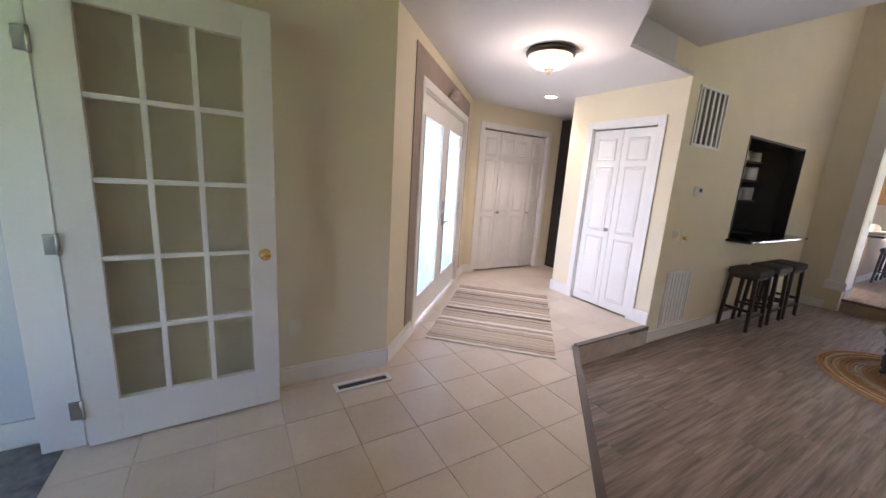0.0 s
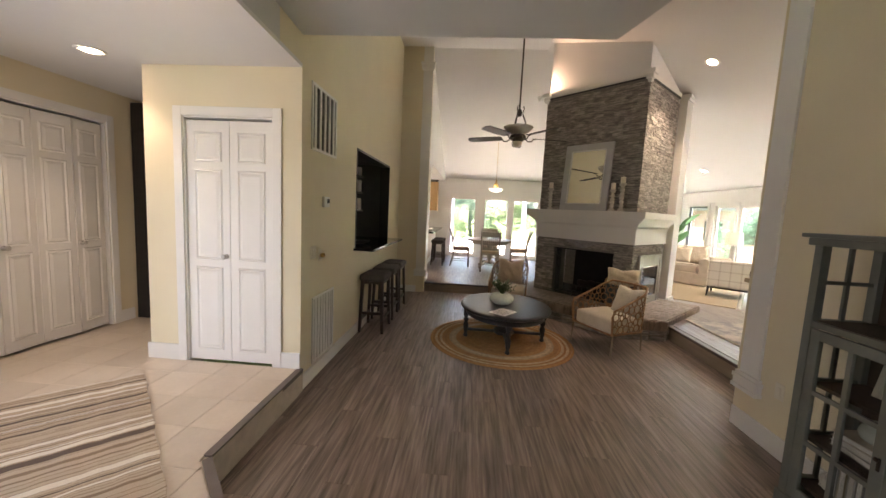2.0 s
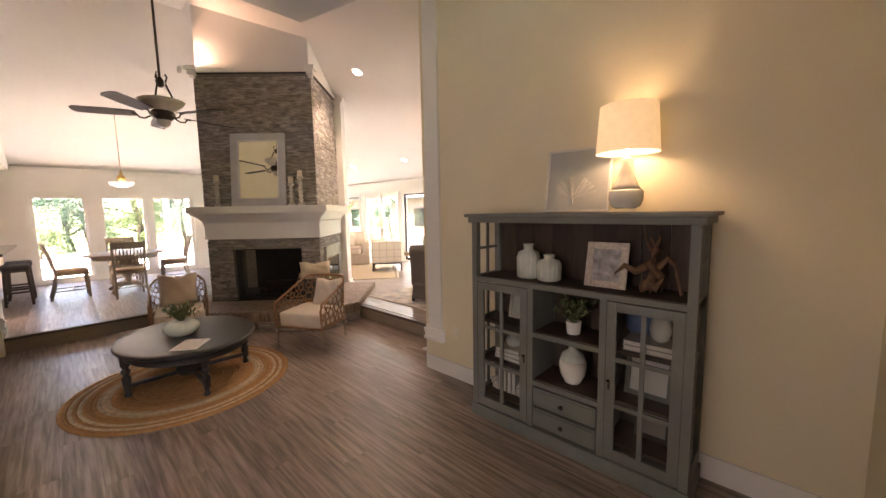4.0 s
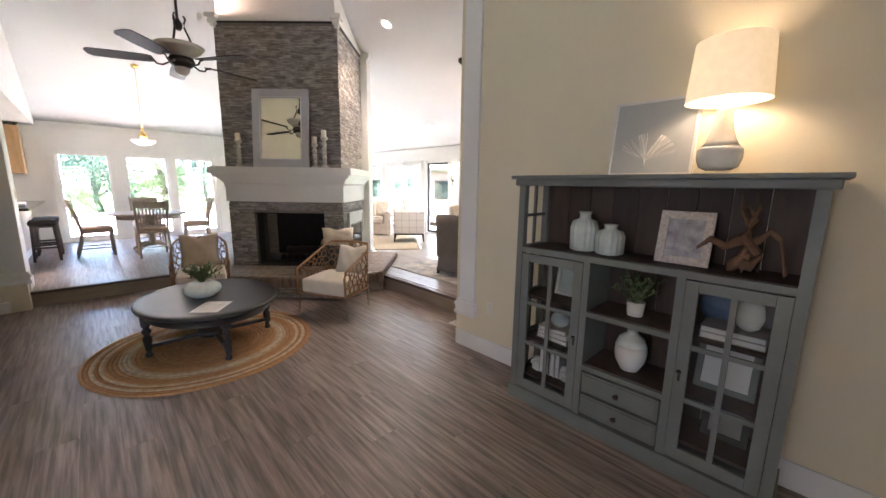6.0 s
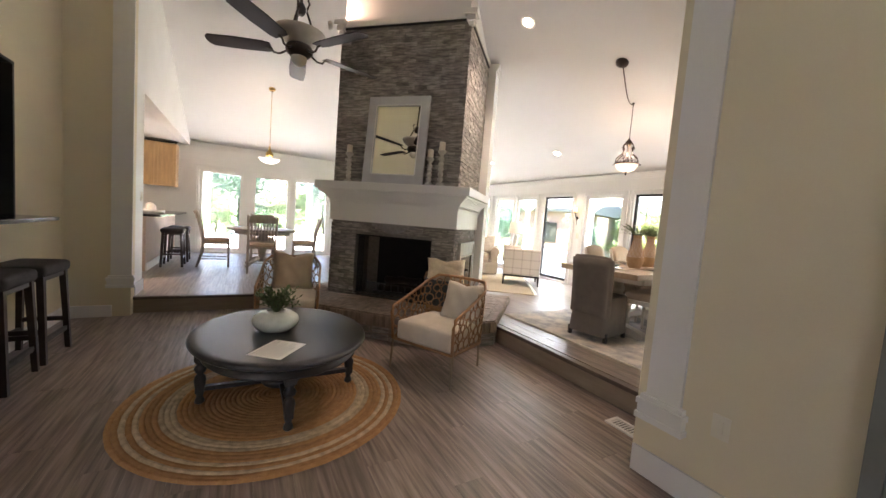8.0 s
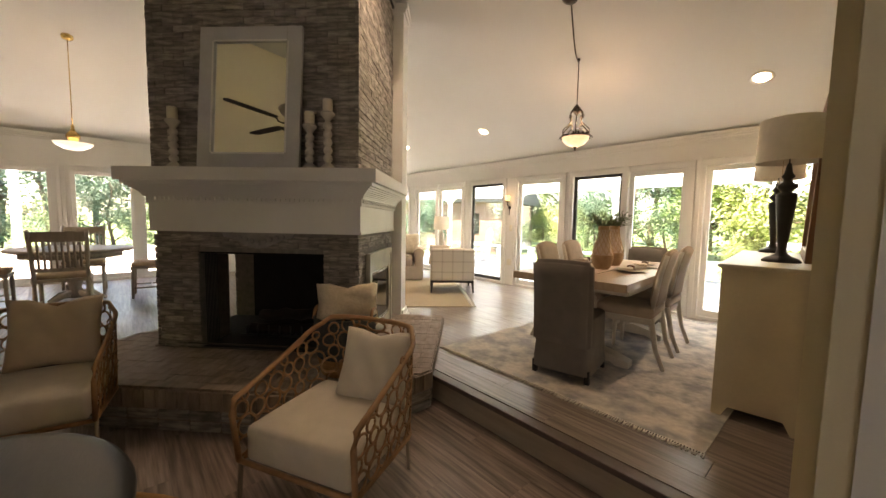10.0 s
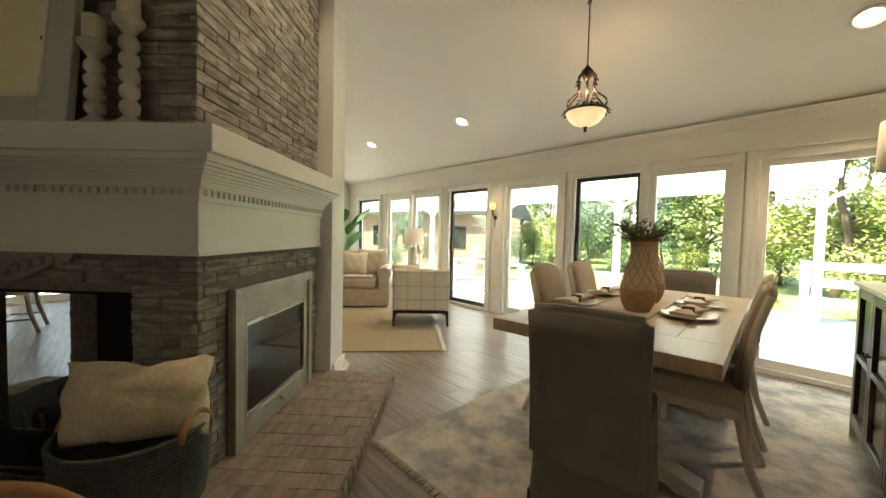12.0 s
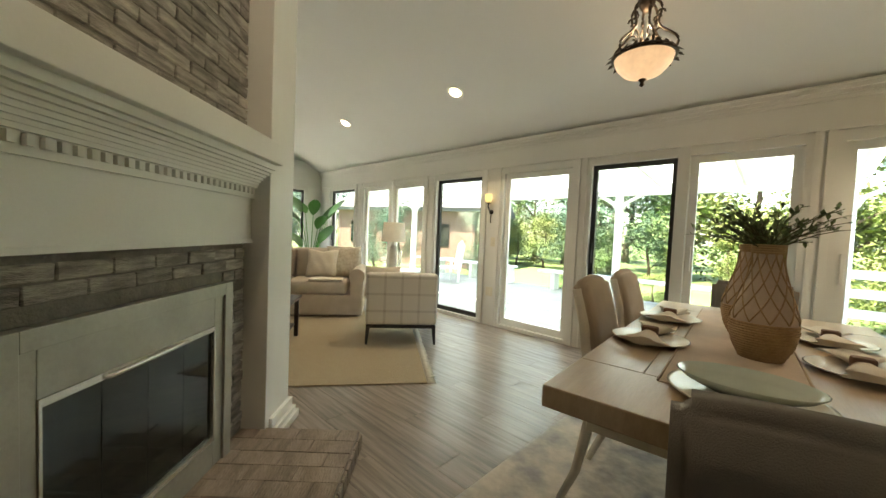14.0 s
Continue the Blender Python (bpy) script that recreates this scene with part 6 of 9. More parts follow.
bm = B()
wrap(bm, 0.018, 1.255, 1.475)
part("frieze", bm, M_WHITE, fire, "white painted frieze board")
bm = B()
for z0, z1, e in ((1.252, 1.27, 0.026), (1.475, 1.488, 0.034), (1.528, 1.541, 0.046), (1.541, 1.554, 0.052), (1.554, 1.567, 0.062), (1.567, 1.580, 0.074), (1.580, 1.593, 0.088), (1.593, 1.606, 0.104), (1.606, 1.619, 0.122), (1.619, 1.645, 0.14)):
    wrap(bm, e, z0, z1)
wrap(bm, 0.03, 1.488, 1.528)
part("bed_moulding", bm, M_WHITE, fire, "stepped white moulding")
bm = B()
k = -HW
while k < HW - 0.02:
    box(bm, k, k + 0.02, 0.03, 0.043, 1.498, 1.524)
    k += 0.038
k = 0.0
while k > Y1 + 0.02:
    box(bm, -HW - 0.043, -HW - 0.03, k - 0.02, k, 1.498, 1.524)
    k -= 0.038
ob = part("dentil_band", bm, M_WHITE, fire, "row of small white dentils")
tagged(ob, kind="stuff")
bm = B()
box(bm, -HW - 0.175, HW + 0.175, -FD - 0.02, 0.163, 1.645, 1.745, 0.004)
part("mantel_shelf", bm, M_WHITE, fire, "thick white mantel shelf")
# hearth
M_HEARTH = mat("worn_hearth_brick", (0.33, 0.26, 0.21), 0.75, 0.25, 4, 0.7, 30, second=(0.2, 0.155, 0.125), rand=0.08, stretch=(5, 1.2, 1), sharp=0.15)
HPTS = [(-1.44, 0.22), (-1.44, -1.31), (-0.7, -1.31), (-0.7, -1.0), (1.0, -1.0), (1.33, -0.3), (1.33, 0.22), (0.87, 0.67), (-1.0, 0.67)]
bm = B()
prism(bm, HPTS[::-1], 0.001, 0.272)
hearth = part("hearth", bm, M_HEARTH, fire, "grey brick hearth")
# side fireplace with glass doors
M_PEWTER = mat("brushed_pewter", (0.42, 0.4, 0.35), 0.4, 0.1, 6, 0.1, 60, metal=0.35)
M_DARKGLASS = mat("smoked_glass", (0.012, 0.016, 0.015), 0.06, 0.1, 5)
M_BRIGHT = mat("bright_trim", (0.7, 0.68, 0.62), 0.25, 0.05, 5, metal=0.8)
fs = part("side_fire_doors", B(), M_PEWTER, fire, "pewter framed fireplace doors")
yA, yB = -0.195, -1.095
xs = -HW
bm = B()
for a, b, c, d in ((yA, yA - 0.1, Zb, 1.083), (yB + 0.115, yB, Zb, 1.083), (yA - 0.1, yB + 0.115, 0.905, 1.083), (yA - 0.1, yB + 0.115, Zb, 0.405)):
    box(bm, xs - 0.03, xs - 0.001, b, a, c, d, 0.004)
part("frame", bm, M_PEWTER, fs, "wide brushed pewter frame")
bm = B()
for a, b, c, d in ((yA, yA - 0.055, Zb, 1.083), (yB + 0.055, yB, Zb, 1.083), (yA - 0.055, yB + 0.055, 1.03, 1.083)):
    box(bm, xs - 0.042, xs - 0.0305, b, a, c, d, 0.003)
part("raised_border", bm, M_PEWTER, fs, "raised outer border")
gA, gB = yA - 0.1, yB + 0.115
bm = B()
for a, b, c, d in ((gA, gA - 0.008, 0.405, 0.905), (gB + 0.008, gB, 0.405, 0.905), (gA - 0.008, gB + 0.008, 0.885, 0.905), (gA - 0.008, gB + 0.008, 0.405, 0.423)):
    box(bm, xs - 0.034, xs - 0.01, b, a, c, d)
part("bright_edge", bm, M_BRIGHT, fs, "bright metal edge")
gy = (gB - gA + 0.016) / 4
for i in range(4):
    bm = B()
    y = gA - 0.008 + gy * i
    box(bm, xs - 0.022, xs - 0.014, y + gy + 0.001, y - 0.001, 0.423, 0.885)
    part("glass_leaf", bm, M_DARKGLASS, fs, "smoked glass leaf")
bm = B()
tube(bm, [(xs - 0.033, gA - 0.17, 0.893), (xs - 0.043, gA - 0.18, 0.893), (xs - 0.043, gB + 0.18, 0.893), (xs - 0.033, gB + 0.17, 0.893)], 0.007, 8)
part("handle", bm, M_BRIGHT, fs, "bright pull bar")
bm = B()
lathe(bm, [(0.008, 0), (0.008, 0.015), (0.014, 0.02), (0.008, 0.028)], 12, pose(xs - 0.03, (yA + yB) / 2, 0.37, 0, -90, 0))
part("door_knob", bm, M_BRIGHT, fs)
# chimney trim, box, caps and column
bm = B()
prism(bm, [(-HW + 0.03, -FD), (HW - 0.03, -FD), (HW - 0.03, -0.03), (-HW + 0.03, -0.03)], 3.70, 5.2)
part("chimney_box", bm, M_CEIL, fire, "white plaster box above the bricks")
bm = B()
wrap(bm, 0.004, Zt, Zt + 0.022)
part("band", bm, M_BLACK, fire, "thin dark band above the bricks")
bm = B()
wrap(bm, 0.012, Zt + 0.022, 3.74)
part("band_trim", bm, M_WHITE, fire, "white trim above the bricks")
for x in (-HW, HW):
    bm = B()
    for z0, z1, e in ((3.60, 3.64, 0.03), (3.64, 3.70, 0.05), (3.70, 3.76, 0.075)):
        box(bm, x - e, x + e, -e - 0.0, e, z0, z1, 0.004)
    part("corner_cap", bm, M_WHITE, fire, "white stepped corner cap")
bm = B()
box(bm, -HW - 0.11, -HW + 0.25, -FD - 0.31, -FD - 0.021, UP_Z, 3.62, 0.004)
part("column", bm, M_WHITE, fire, "white square column")
bm = B()
for z0, z1, e in ((UP_Z + 0.001, UP_Z + 0.045, 0.05), (UP_Z + 0.045, UP_Z + 0.075, 0.035), (UP_Z + 0.075, UP_Z + 0.13, 0.02)):
    box(bm, -HW - 0.11 - e, -HW + 0.25, -FD - 0.31 - e, -FD - 0.06, z0, z1, 0.005)
part("column_base", bm, M_WHITE, fire)
bm = B()
for z0, z1, e in ((3.62, 3.66, 0.02), (3.66, 3.72, 0.04)):
    box(bm, -HW - 0.11 - e, -HW + 0.25 + e, -FD - 0.31 - e, -FD - 0.022, z0, z1)
part("column_cap", bm, M_WHITE, fire, "stepped cap of the column")
bm = B()
box(bm, -HW + 0.25, HW + 0.1, -FD - 0.31, -FD - 0.021, UP_Z, 3.9)
part("back_panel", bm, M_WHITE, fire, "white plaster back")
bm = B()
lathe(bm, [(0.03, 0), (0.032, 0.06), (0.03, 0.09), (0.026, 0.09), (0.02, 0.05)], 16, pose(HW + 0.12, 0.09, 3.72, 125, 0, 30))
part("spotlight", bm, M_WHITE, fire, "small white spotlight")
bm = B()
lathe(bm, [(0.026, 0.07), (0.02, 0.085), (0.004, 0.088)], 14, pose(HW + 0.12, 0.09, 3.72, 125, 0, 30))
part("spot_bulb", bm, M_GLOW, fire, "glowing bulb")

# mirror and candlesticks on the mantel
M_MIRROR = bpy.data.materials.new("mirror")
M_MIRROR.use_nodes = True
pb = M_MIRROR.node_tree.nodes["Principled BSDF"]
pb.inputs["Base Color"].default_value, pb.inputs["Metallic"].default_value, pb.inputs["Roughness"].default_value = (0.86, 0.87, 0.84, 1), 1.0, 0.015
M_MFRAME = mat("pale_grey_frame", (0.55, 0.55, 0.56), 0.5, 0.06, 6, 0.05, 60)
mir = thing("mirror", FP @ pose(-0.025, 0.105, 1.746, 5.0), "tall mirror in a wide pale grey frame", "mirror")
bm = B()
w, h, f = 0.80, 1.07, 0.115
for a, b, c, d in ((-w / 2, -w / 2 + f, 0, h), (w / 2 - f, w / 2, 0, h), (-w / 2 + f, w / 2 - f, 0, f), (-w / 2 + f, w / 2 - f, h - f, h)):
    box(bm, a, b, -0.018, 0.014, c, d, 0.004)
part("frame", bm, M_MFRAME, mir)
bm = B()
for a, b, c, d in ((-w / 2 + f - 0.012, -w / 2 + f, f, h - f), (w / 2 - f, w / 2 - f + 0.012, f, h - f), (-w / 2 + f, w / 2 - f, f - 0.012, f), (-w / 2 + f, w / 2 - f, h - f, h - f + 0.012)):
    box(bm, a, b, 0.0145, 0.019, c, d)
part("inner_bead", bm, M_WHITE, mir)
bm = B()
box(bm, -w / 2 + f, w / 2 - f, -0.006, 0.0, f, h - f)
part("glass", bm, M_MIRROR, mir, "silvered mirror glass")
M_WAX = mat("ivory_wax", (0.75, 0.69, 0.57), 0.5, 0.04, 8)
M_WASH = mat("whitewashed_wood", (0.6, 0.56, 0.5), 0.65, 0.12, 10, 0.15, 60)


def candlestick(x, y, H):
    c = thing("candlestick", FP @ pose(x, y, 1.7455), "whitewashed bobbin-turned candlestick with an ivory candle", "candlestick", "candlesticks on the mantel")
    n = max(3, round((H - 0.12) / 0.055))
    prof = [(0.05, 0), (0.055, 0.008), (0.05, 0.018), (0.035, 0.03), (0.02, 0.045)]
    for i in range(n):
        z = 0.05 + (H - 0.12) * i / n
        st = (H - 0.12) / n
        prof += [(0.019, z), (0.031, z + st * 0.25), (0.034, z + st * 0.5), (0.031, z + st * 0.75)]
    prof += [(0.018, H - 0.065), (0.03, H - 0.045), (0.05, H - 0.02), (0.052, H - 0.008), (0.045, H)]
    bm = B()
    lathe(bm, prof, 20)
    part("stick", bm, M_WASH, c)
    bm = B()
    lathe(bm, [(0.034, H), (0.036, H + 0.005), (0.036, H + 0.09), (0.03, H + 0.095), (0.01, H + 0.09)], 18)
    part("candle", bm, M_WAX, c, "ivory pillar candle")
    bm = B()
    tube(bm, [(0, 0, H + 0.09), (0.002, 0, H + 0.105)], 0.0015, 5)
    part("wick", bm, M_BLACK, c)


candlestick(0.60, 0.06, 0.37)
candlestick(-0.49, 0.07, 0.33)
candlestick(-0.63, 0.07, 0.42)

# ---- dining room ----
M_OAK = mat("pale_washed_oak", (0.5, 0.38, 0.26), 0.35, 0.12, 3, 0.1, 20, stretch=(12, 1, 4), second=(0.42, 0.31, 0.2))
M_CREAMWOOD = mat("cream_painted_wood", (0.66, 0.6, 0.5), 0.45, 0.06, 5, 0.05, 50)
M_SLIP = mat("taupe_slipcover", (0.21, 0.185, 0.16), 0.92, 0.08, 10, 0.4, 420)
M_BEIGE = mat("beige_upholstery", (0.5, 0.4, 0.3), 0.9, 0.07, 8, 0.4, 420)


def faded_rug():
    m = mat("faded_grey_rug", (0.52, 0.47, 0.41), 0.95, 0.25, 5.5, 0.5, 26, second=(0.27, 0.265, 0.26), wear=0.52, sharp=0.11)
    return m


M_FADED = faded_rug()
RZ = UP_Z + 0.001
dr = thing("area_rug", pose(6.03, -3.95, RZ), "faded grey and ivory rug under the dining table", "rug")
bm = B()
nx, ny = 30, 40
g = [[bm.verts.new((2.04 * (i / nx - 0.5), 3.0 * (j / ny - 0.5), 0.008 + 0.001 * math.sin(i * 2.3 + j))) for j in range(ny + 1)] for i in range(nx + 1)]
for i in range(nx):
    for j in range(ny):
        bm.faces.new((g[i][j], g[i + 1][j], g[i + 1][j + 1], g[i][j + 1]))
ex = bmesh.ops.extrude_edge_only(bm, edges=[e for e in bm.edges if len(e.link_faces) == 1])
for v in [q for q in ex["geom"] if isinstance(q, bmesh.types.BMVert)]:
    v.co.z = 0.0005
part("woven_field", bm, M_FADED, dr)
M_FRINGE = mat("ivory_fringe", (0.66, 0.62, 0.54), 0.95, 0.1, 30)
bm = B()
rng = random.Random(8)
for i in range(150):
    x = -1.02 + 2.04 * i / 149
    for s in (1, -1):
        tube(bm, [(x, s * 1.498, 0.007), (x + rng.uniform(-0.01, 0.01), s * (1.535 + rng.uniform(0, 0.012)), 0.004)], 0.0045, 4)
ob = part("fringe", bm, M_FRINGE, dr, "ivory fringe")
tagged(ob, kind="stuff")
FZ = RZ + 0.009

TX0, TX1, TY0, TY1, TT = 5.64, 6.57, -4.80, -2.85, 0.95
DT = pose(6.13, -3.77, 0, 0, 0, 4.5) @ pose(-6.10, 3.80, 0)
tab = thing("dining_table", DT @ pose((TX0 + TX1) / 2, (TY0 + TY1) / 2, FZ), "pale oak trestle dining table on a cream base", "table")
HX, HY, TH = (TX1 - TX0) / 2, (TY1 - TY0) / 2, TT - FZ
for nm, a in (("breadboard_end", (-HX, HX, -HY, -HY + 0.30)), ("breadboard_end", (-HX, HX, HY - 0.30, HY))):
    bm = B()
    box(bm, a[0], a[1], a[2], a[3], TH - 0.06, TH, 0.004)
    part(nm, bm, M_OAK, tab)
pl = (2 * HX) / 5
for i in range(5):
    bm = B()
    box(bm, -HX + pl * i + 0.001, -HX + pl * (i + 1) - 0.001, -HY + 0.302, HY - 0.302, TH - 0.06, TH - 0.0005, 0.003)
    part("top_plank", bm, M_OAK, tab)
bm = B()
box(bm, -HX + 0.08, HX - 0.08, -HY + 0.25, -HY + 0.275, TH - 0.13, TH - 0.061)
box(bm, -HX + 0.08, HX - 0.08, HY - 0.275, HY - 0.25, TH - 0.13, TH - 0.061)
for s in (-1, 1):
    box(bm, s * (HX - 0.08) - 0.0125, s * (HX - 0.08) + 0.0125, -HY + 0.275, HY - 0.275, TH - 0.13, TH - 0.061)
part("apron", bm, M_CREAMWOOD, tab, "cream apron")
for y in (-HY + 0.47, HY - 0.47):
    bm = B()
    lathe(bm, [(0.085, 0.1), (0.09, 0.13), (0.07, 0.16), (0.08, 0.2), (0.095, 0.3), (0.09, 0.38), (0.06, 0.47), (0.075, 0.5), (0.08, 0.53), (0.06, 0.56), (0.07, TH - 0.13)], 20, pose(0, y, 0))
    part("pedestal", bm, M_CREAMWOOD, tab, "turned cream pedestal")
    bm = B()
    q = bmesh.new()
    pts = [(-0.38, 0), (-0.28, 0), (-0.24, 0.025), (0.24, 0.025), (0.28, 0), (0.38, 0), (0.38, 0.05), (0.27, 0.085), (0.12, 0.12), (-0.12, 0.12), (-0.27, 0.085), (-0.38, 0.05)]
    prism(q, pts, -0.055, 0.055)
    merge(bm, q, Matrix(((1, 0, 0, 0), (0, 0, 1, y), (0, 1, 0, 0), (0, 0, 0, 1))))
    part("foot", bm, M_CREAMWOOD, tab, "scrolled cream foot")
    bm = B()
    box(bm, -0.33, 0.33, y - 0.05, y + 0.05, TH - 0.13, TH - 0.0605, 0.01)
    part("bearer", bm, M_CREAMWOOD, tab)
bm = B()
box(bm, -0.045, 0.045, -HY + 0.5, HY - 0.5, 0.16, 0.22, 0.006)
part("stretcher", bm, M_CREAMWOOD, tab)

# table runner, place settings
M_RUNNER = mat("blush_linen", (0.62, 0.5, 0.4), 0.9, 0.06, 10, 0.4, 420)
rn = thing("table_runner", DT @ pose(6.17, -3.83, TT), "blush linen table runner with knotted edges", "table runner")
bm = B()
box(bm, -0.17, 0.17, -0.80, 0.72, 0.0005, 0.003)
part("cloth", bm, M_RUNNER, rn)
for s in (-1, 1):
    bm = B()
    tube(bm, [(s * 0.17, -0.80 + 1.52 * i / 40, 0.004 + 0.001 * (i % 2)) for i in range(41)], 0.004, 5)
    part("corded_edge", bm, M_TAN, rn)
M_PLATE = mat("ivory_plate", (0.74, 0.7, 0.62), 0.22, 0.04, 8)
M_RING = mat("woven_brown_ring", (0.2, 0.1, 0.055), 0.8, 0.25, 40, 0.5, 200)
for x, y, a in ((6.44, -3.57, 90), (6.44, -4.10, 90), (5.86, -3.66, -90), (5.87, -4.12, -90)):
    pt = thing("place_setting_plate", DT @ pose(x, y, TT + 0.001), "round ivory dinner plate on the dining table", "plate", "plates on the table")
    bm = B()
    lathe(bm, [(0.07, 0), (0.085, 0.003), (0.13, 0.014), (0.137, 0.017), (0.13, 0.018), (0.085, 0.008)], 32)
    part("plate", bm, M_PLATE, pt)
    nk = thing("napkin", DT @ pose(x, y, TT + 0.012, 0, 0, a), "cream linen napkin gathered in a woven ring", "napkin", "napkins on the plates")
    bm = B()
    n = 18
    rings = []
    for i in range(n + 1):
        t = i / n * 2 - 1
        w = 0.022 + 0.05 * abs(t) ** 1.2
        row = []
        for q in range(16):
            an = 2 * math.pi * q / 16
            fold = 1 + 0.3 * math.sin(an * 4 + 2 * t) * abs(t)
            row.append(bm.verts.new((0.16 * t, w * math.cos(an) * fold, max(0.0, 0.020 + (0.017 - 0.004 * abs(t)) * math.sin(an) * fold))))
        rings.append(row)
    for u, v in zip(rings, rings[1:]):
        for q in range(16):
            f = bm.faces.new((u[q], u[(q + 1) % 16], v[(q + 1) % 16], v[q]))
            f.smooth = True
    bm.faces.new(rings[0])
    bm.faces.new(rings[-1])
    part("cloth", bm, M_LINEN, nk)
    bm = B()
    box(bm, -0.022, 0.022, -0.028, 0.028, 0.002, 0.047, 0.008)
    part("napkin_ring", bm, M_RING, nk, "brown woven napkin ring")
M_BOWLG = mat("pale_green_glass", (0.55, 0.62, 0.56), 0.12, 0.05, 5)
ch2 = thing("charger_plate", DT @ pose(6.15, -3.13, TT + 0.0035), "ivory oval charger at the head of the table", "plate")
bm = B()
lathe(bm, [(0.09, 0), (0.11, 0.003), (0.165, 0.012), (0.17, 0.016), (0.16, 0.016), (0.11, 0.007)], 36)
part("plate", bm, M_PLATE, ch2)
gb = thing("glass_bowl", DT @ pose(6.15, -3.13, TT + 0.011, 0, 0, 0), "pale green leaf-shaped bowl on the charger", "bowl")
bm = B()
oval(bm, [(0.09, 0), (0.07, 0.002), (0.02, 0.028), (0, 0.045), (0.004, 0.047), (0.03, 0.028), (0.08, 0.008)], 0.15, 0.105, 36)
part("bowl", bm, M_BOWLG, gb)

M_WICKER = mat("natural_wicker", (0.5, 0.33, 0.18), 0.7, 0.2, 20, 0.4, 120, second=(0.38, 0.23, 0.11))
M_VASEIN = mat("blush_matte_ceramic", (0.62, 0.48, 0.38), 0.7, 0.06, 8, 0.1, 60)


def vase_r(z):
    pts = [(0, 0.075), (0.05, 0.105), (0.1, 0.118), (0.15, 0.116), (0.22, 0.092), (0.29, 0.066), (0.34, 0.055), (0.40, 0.056)]
    for (a, ra), (b, rb) in zip(pts, pts[1:]):
        if z <= b:
            return ra + (rb - ra) * (z - a) / (b - a)
    return pts[-1][1]


def wicker_vase(m, seed):
    v = thing("wicker_vase", m, "tall blush vase wrapped in woven wicker with eucalyptus", "vase", "vases on the dining table")
    v.scale = (0.8, 0.8, 1.0)
    bm = B()
    lathe(bm, [(vase_r(0.4 * i / 16) - 0.004, 0.4 * i / 16) for i in range(17)] + [(0.045, 0.40), (0.042, 0.36)], 28)
    part("body", bm, M_VASEIN, v, "matte blush body")
    bm = B()
    for k in range(15):
        z = 0.004 + k * 0.0088
        tube(bm, [((vase_r(z) + 0.001 * (1 if (i + k) % 2 else -1)) * math.cos(2 * math.pi * i / 32), (vase_r(z) + 0.001 * (1 if (i + k) % 2 else -1)) * math.sin(2 * math.pi * i / 32), z) for i in range(32)], 0.0045, 5, closed=True)
    tagged(part("woven_base", bm, M_WICKER, v, "tightly woven wicker base"), kind="stuff")
    bm = B()
    for s in (1, -1):
        for k in range(11):
            pts = []
            for i in range(17):
                z = 0.135 + 0.235 * i / 16
                a = 2 * math.pi * k / 11 + s * 1.5 * i / 16
                r = vase_r(z) + 0.001
                pts.append((r * math.cos(a), r * math.sin(a), z))
            tube(bm, pts, 0.0028, 5)
    ob = part("open_lattice", bm, M_WICKER, v, "crossed wicker strands")
    tagged(ob, kind="stuff")
    bm = B()
    for k in range(4):
        z = 0.372 + k * 0.008
        tube(bm, [((vase_r(z) + 0.001) * math.cos(2 * math.pi * i / 24), (vase_r(z) + 0.001) * math.sin(2 * math.pi * i / 24), z) for i in range(24)], 0.0045, 5, closed=True)
    part("woven_rim", bm, M_WICKER, v)
    sprigs(v, random.Random(seed), 40, 0.29, 0.24, 0.032, (0, 0, 0.36), droop=0.07, material=M_LEAF)
    return v


wicker_vase(DT @ pose(6.105, -3.63, TT + 0.003), 21)
wicker_vase(DT @ pose(6.14, -4.02, TT + 0.003, 0, 0, 40), 22)


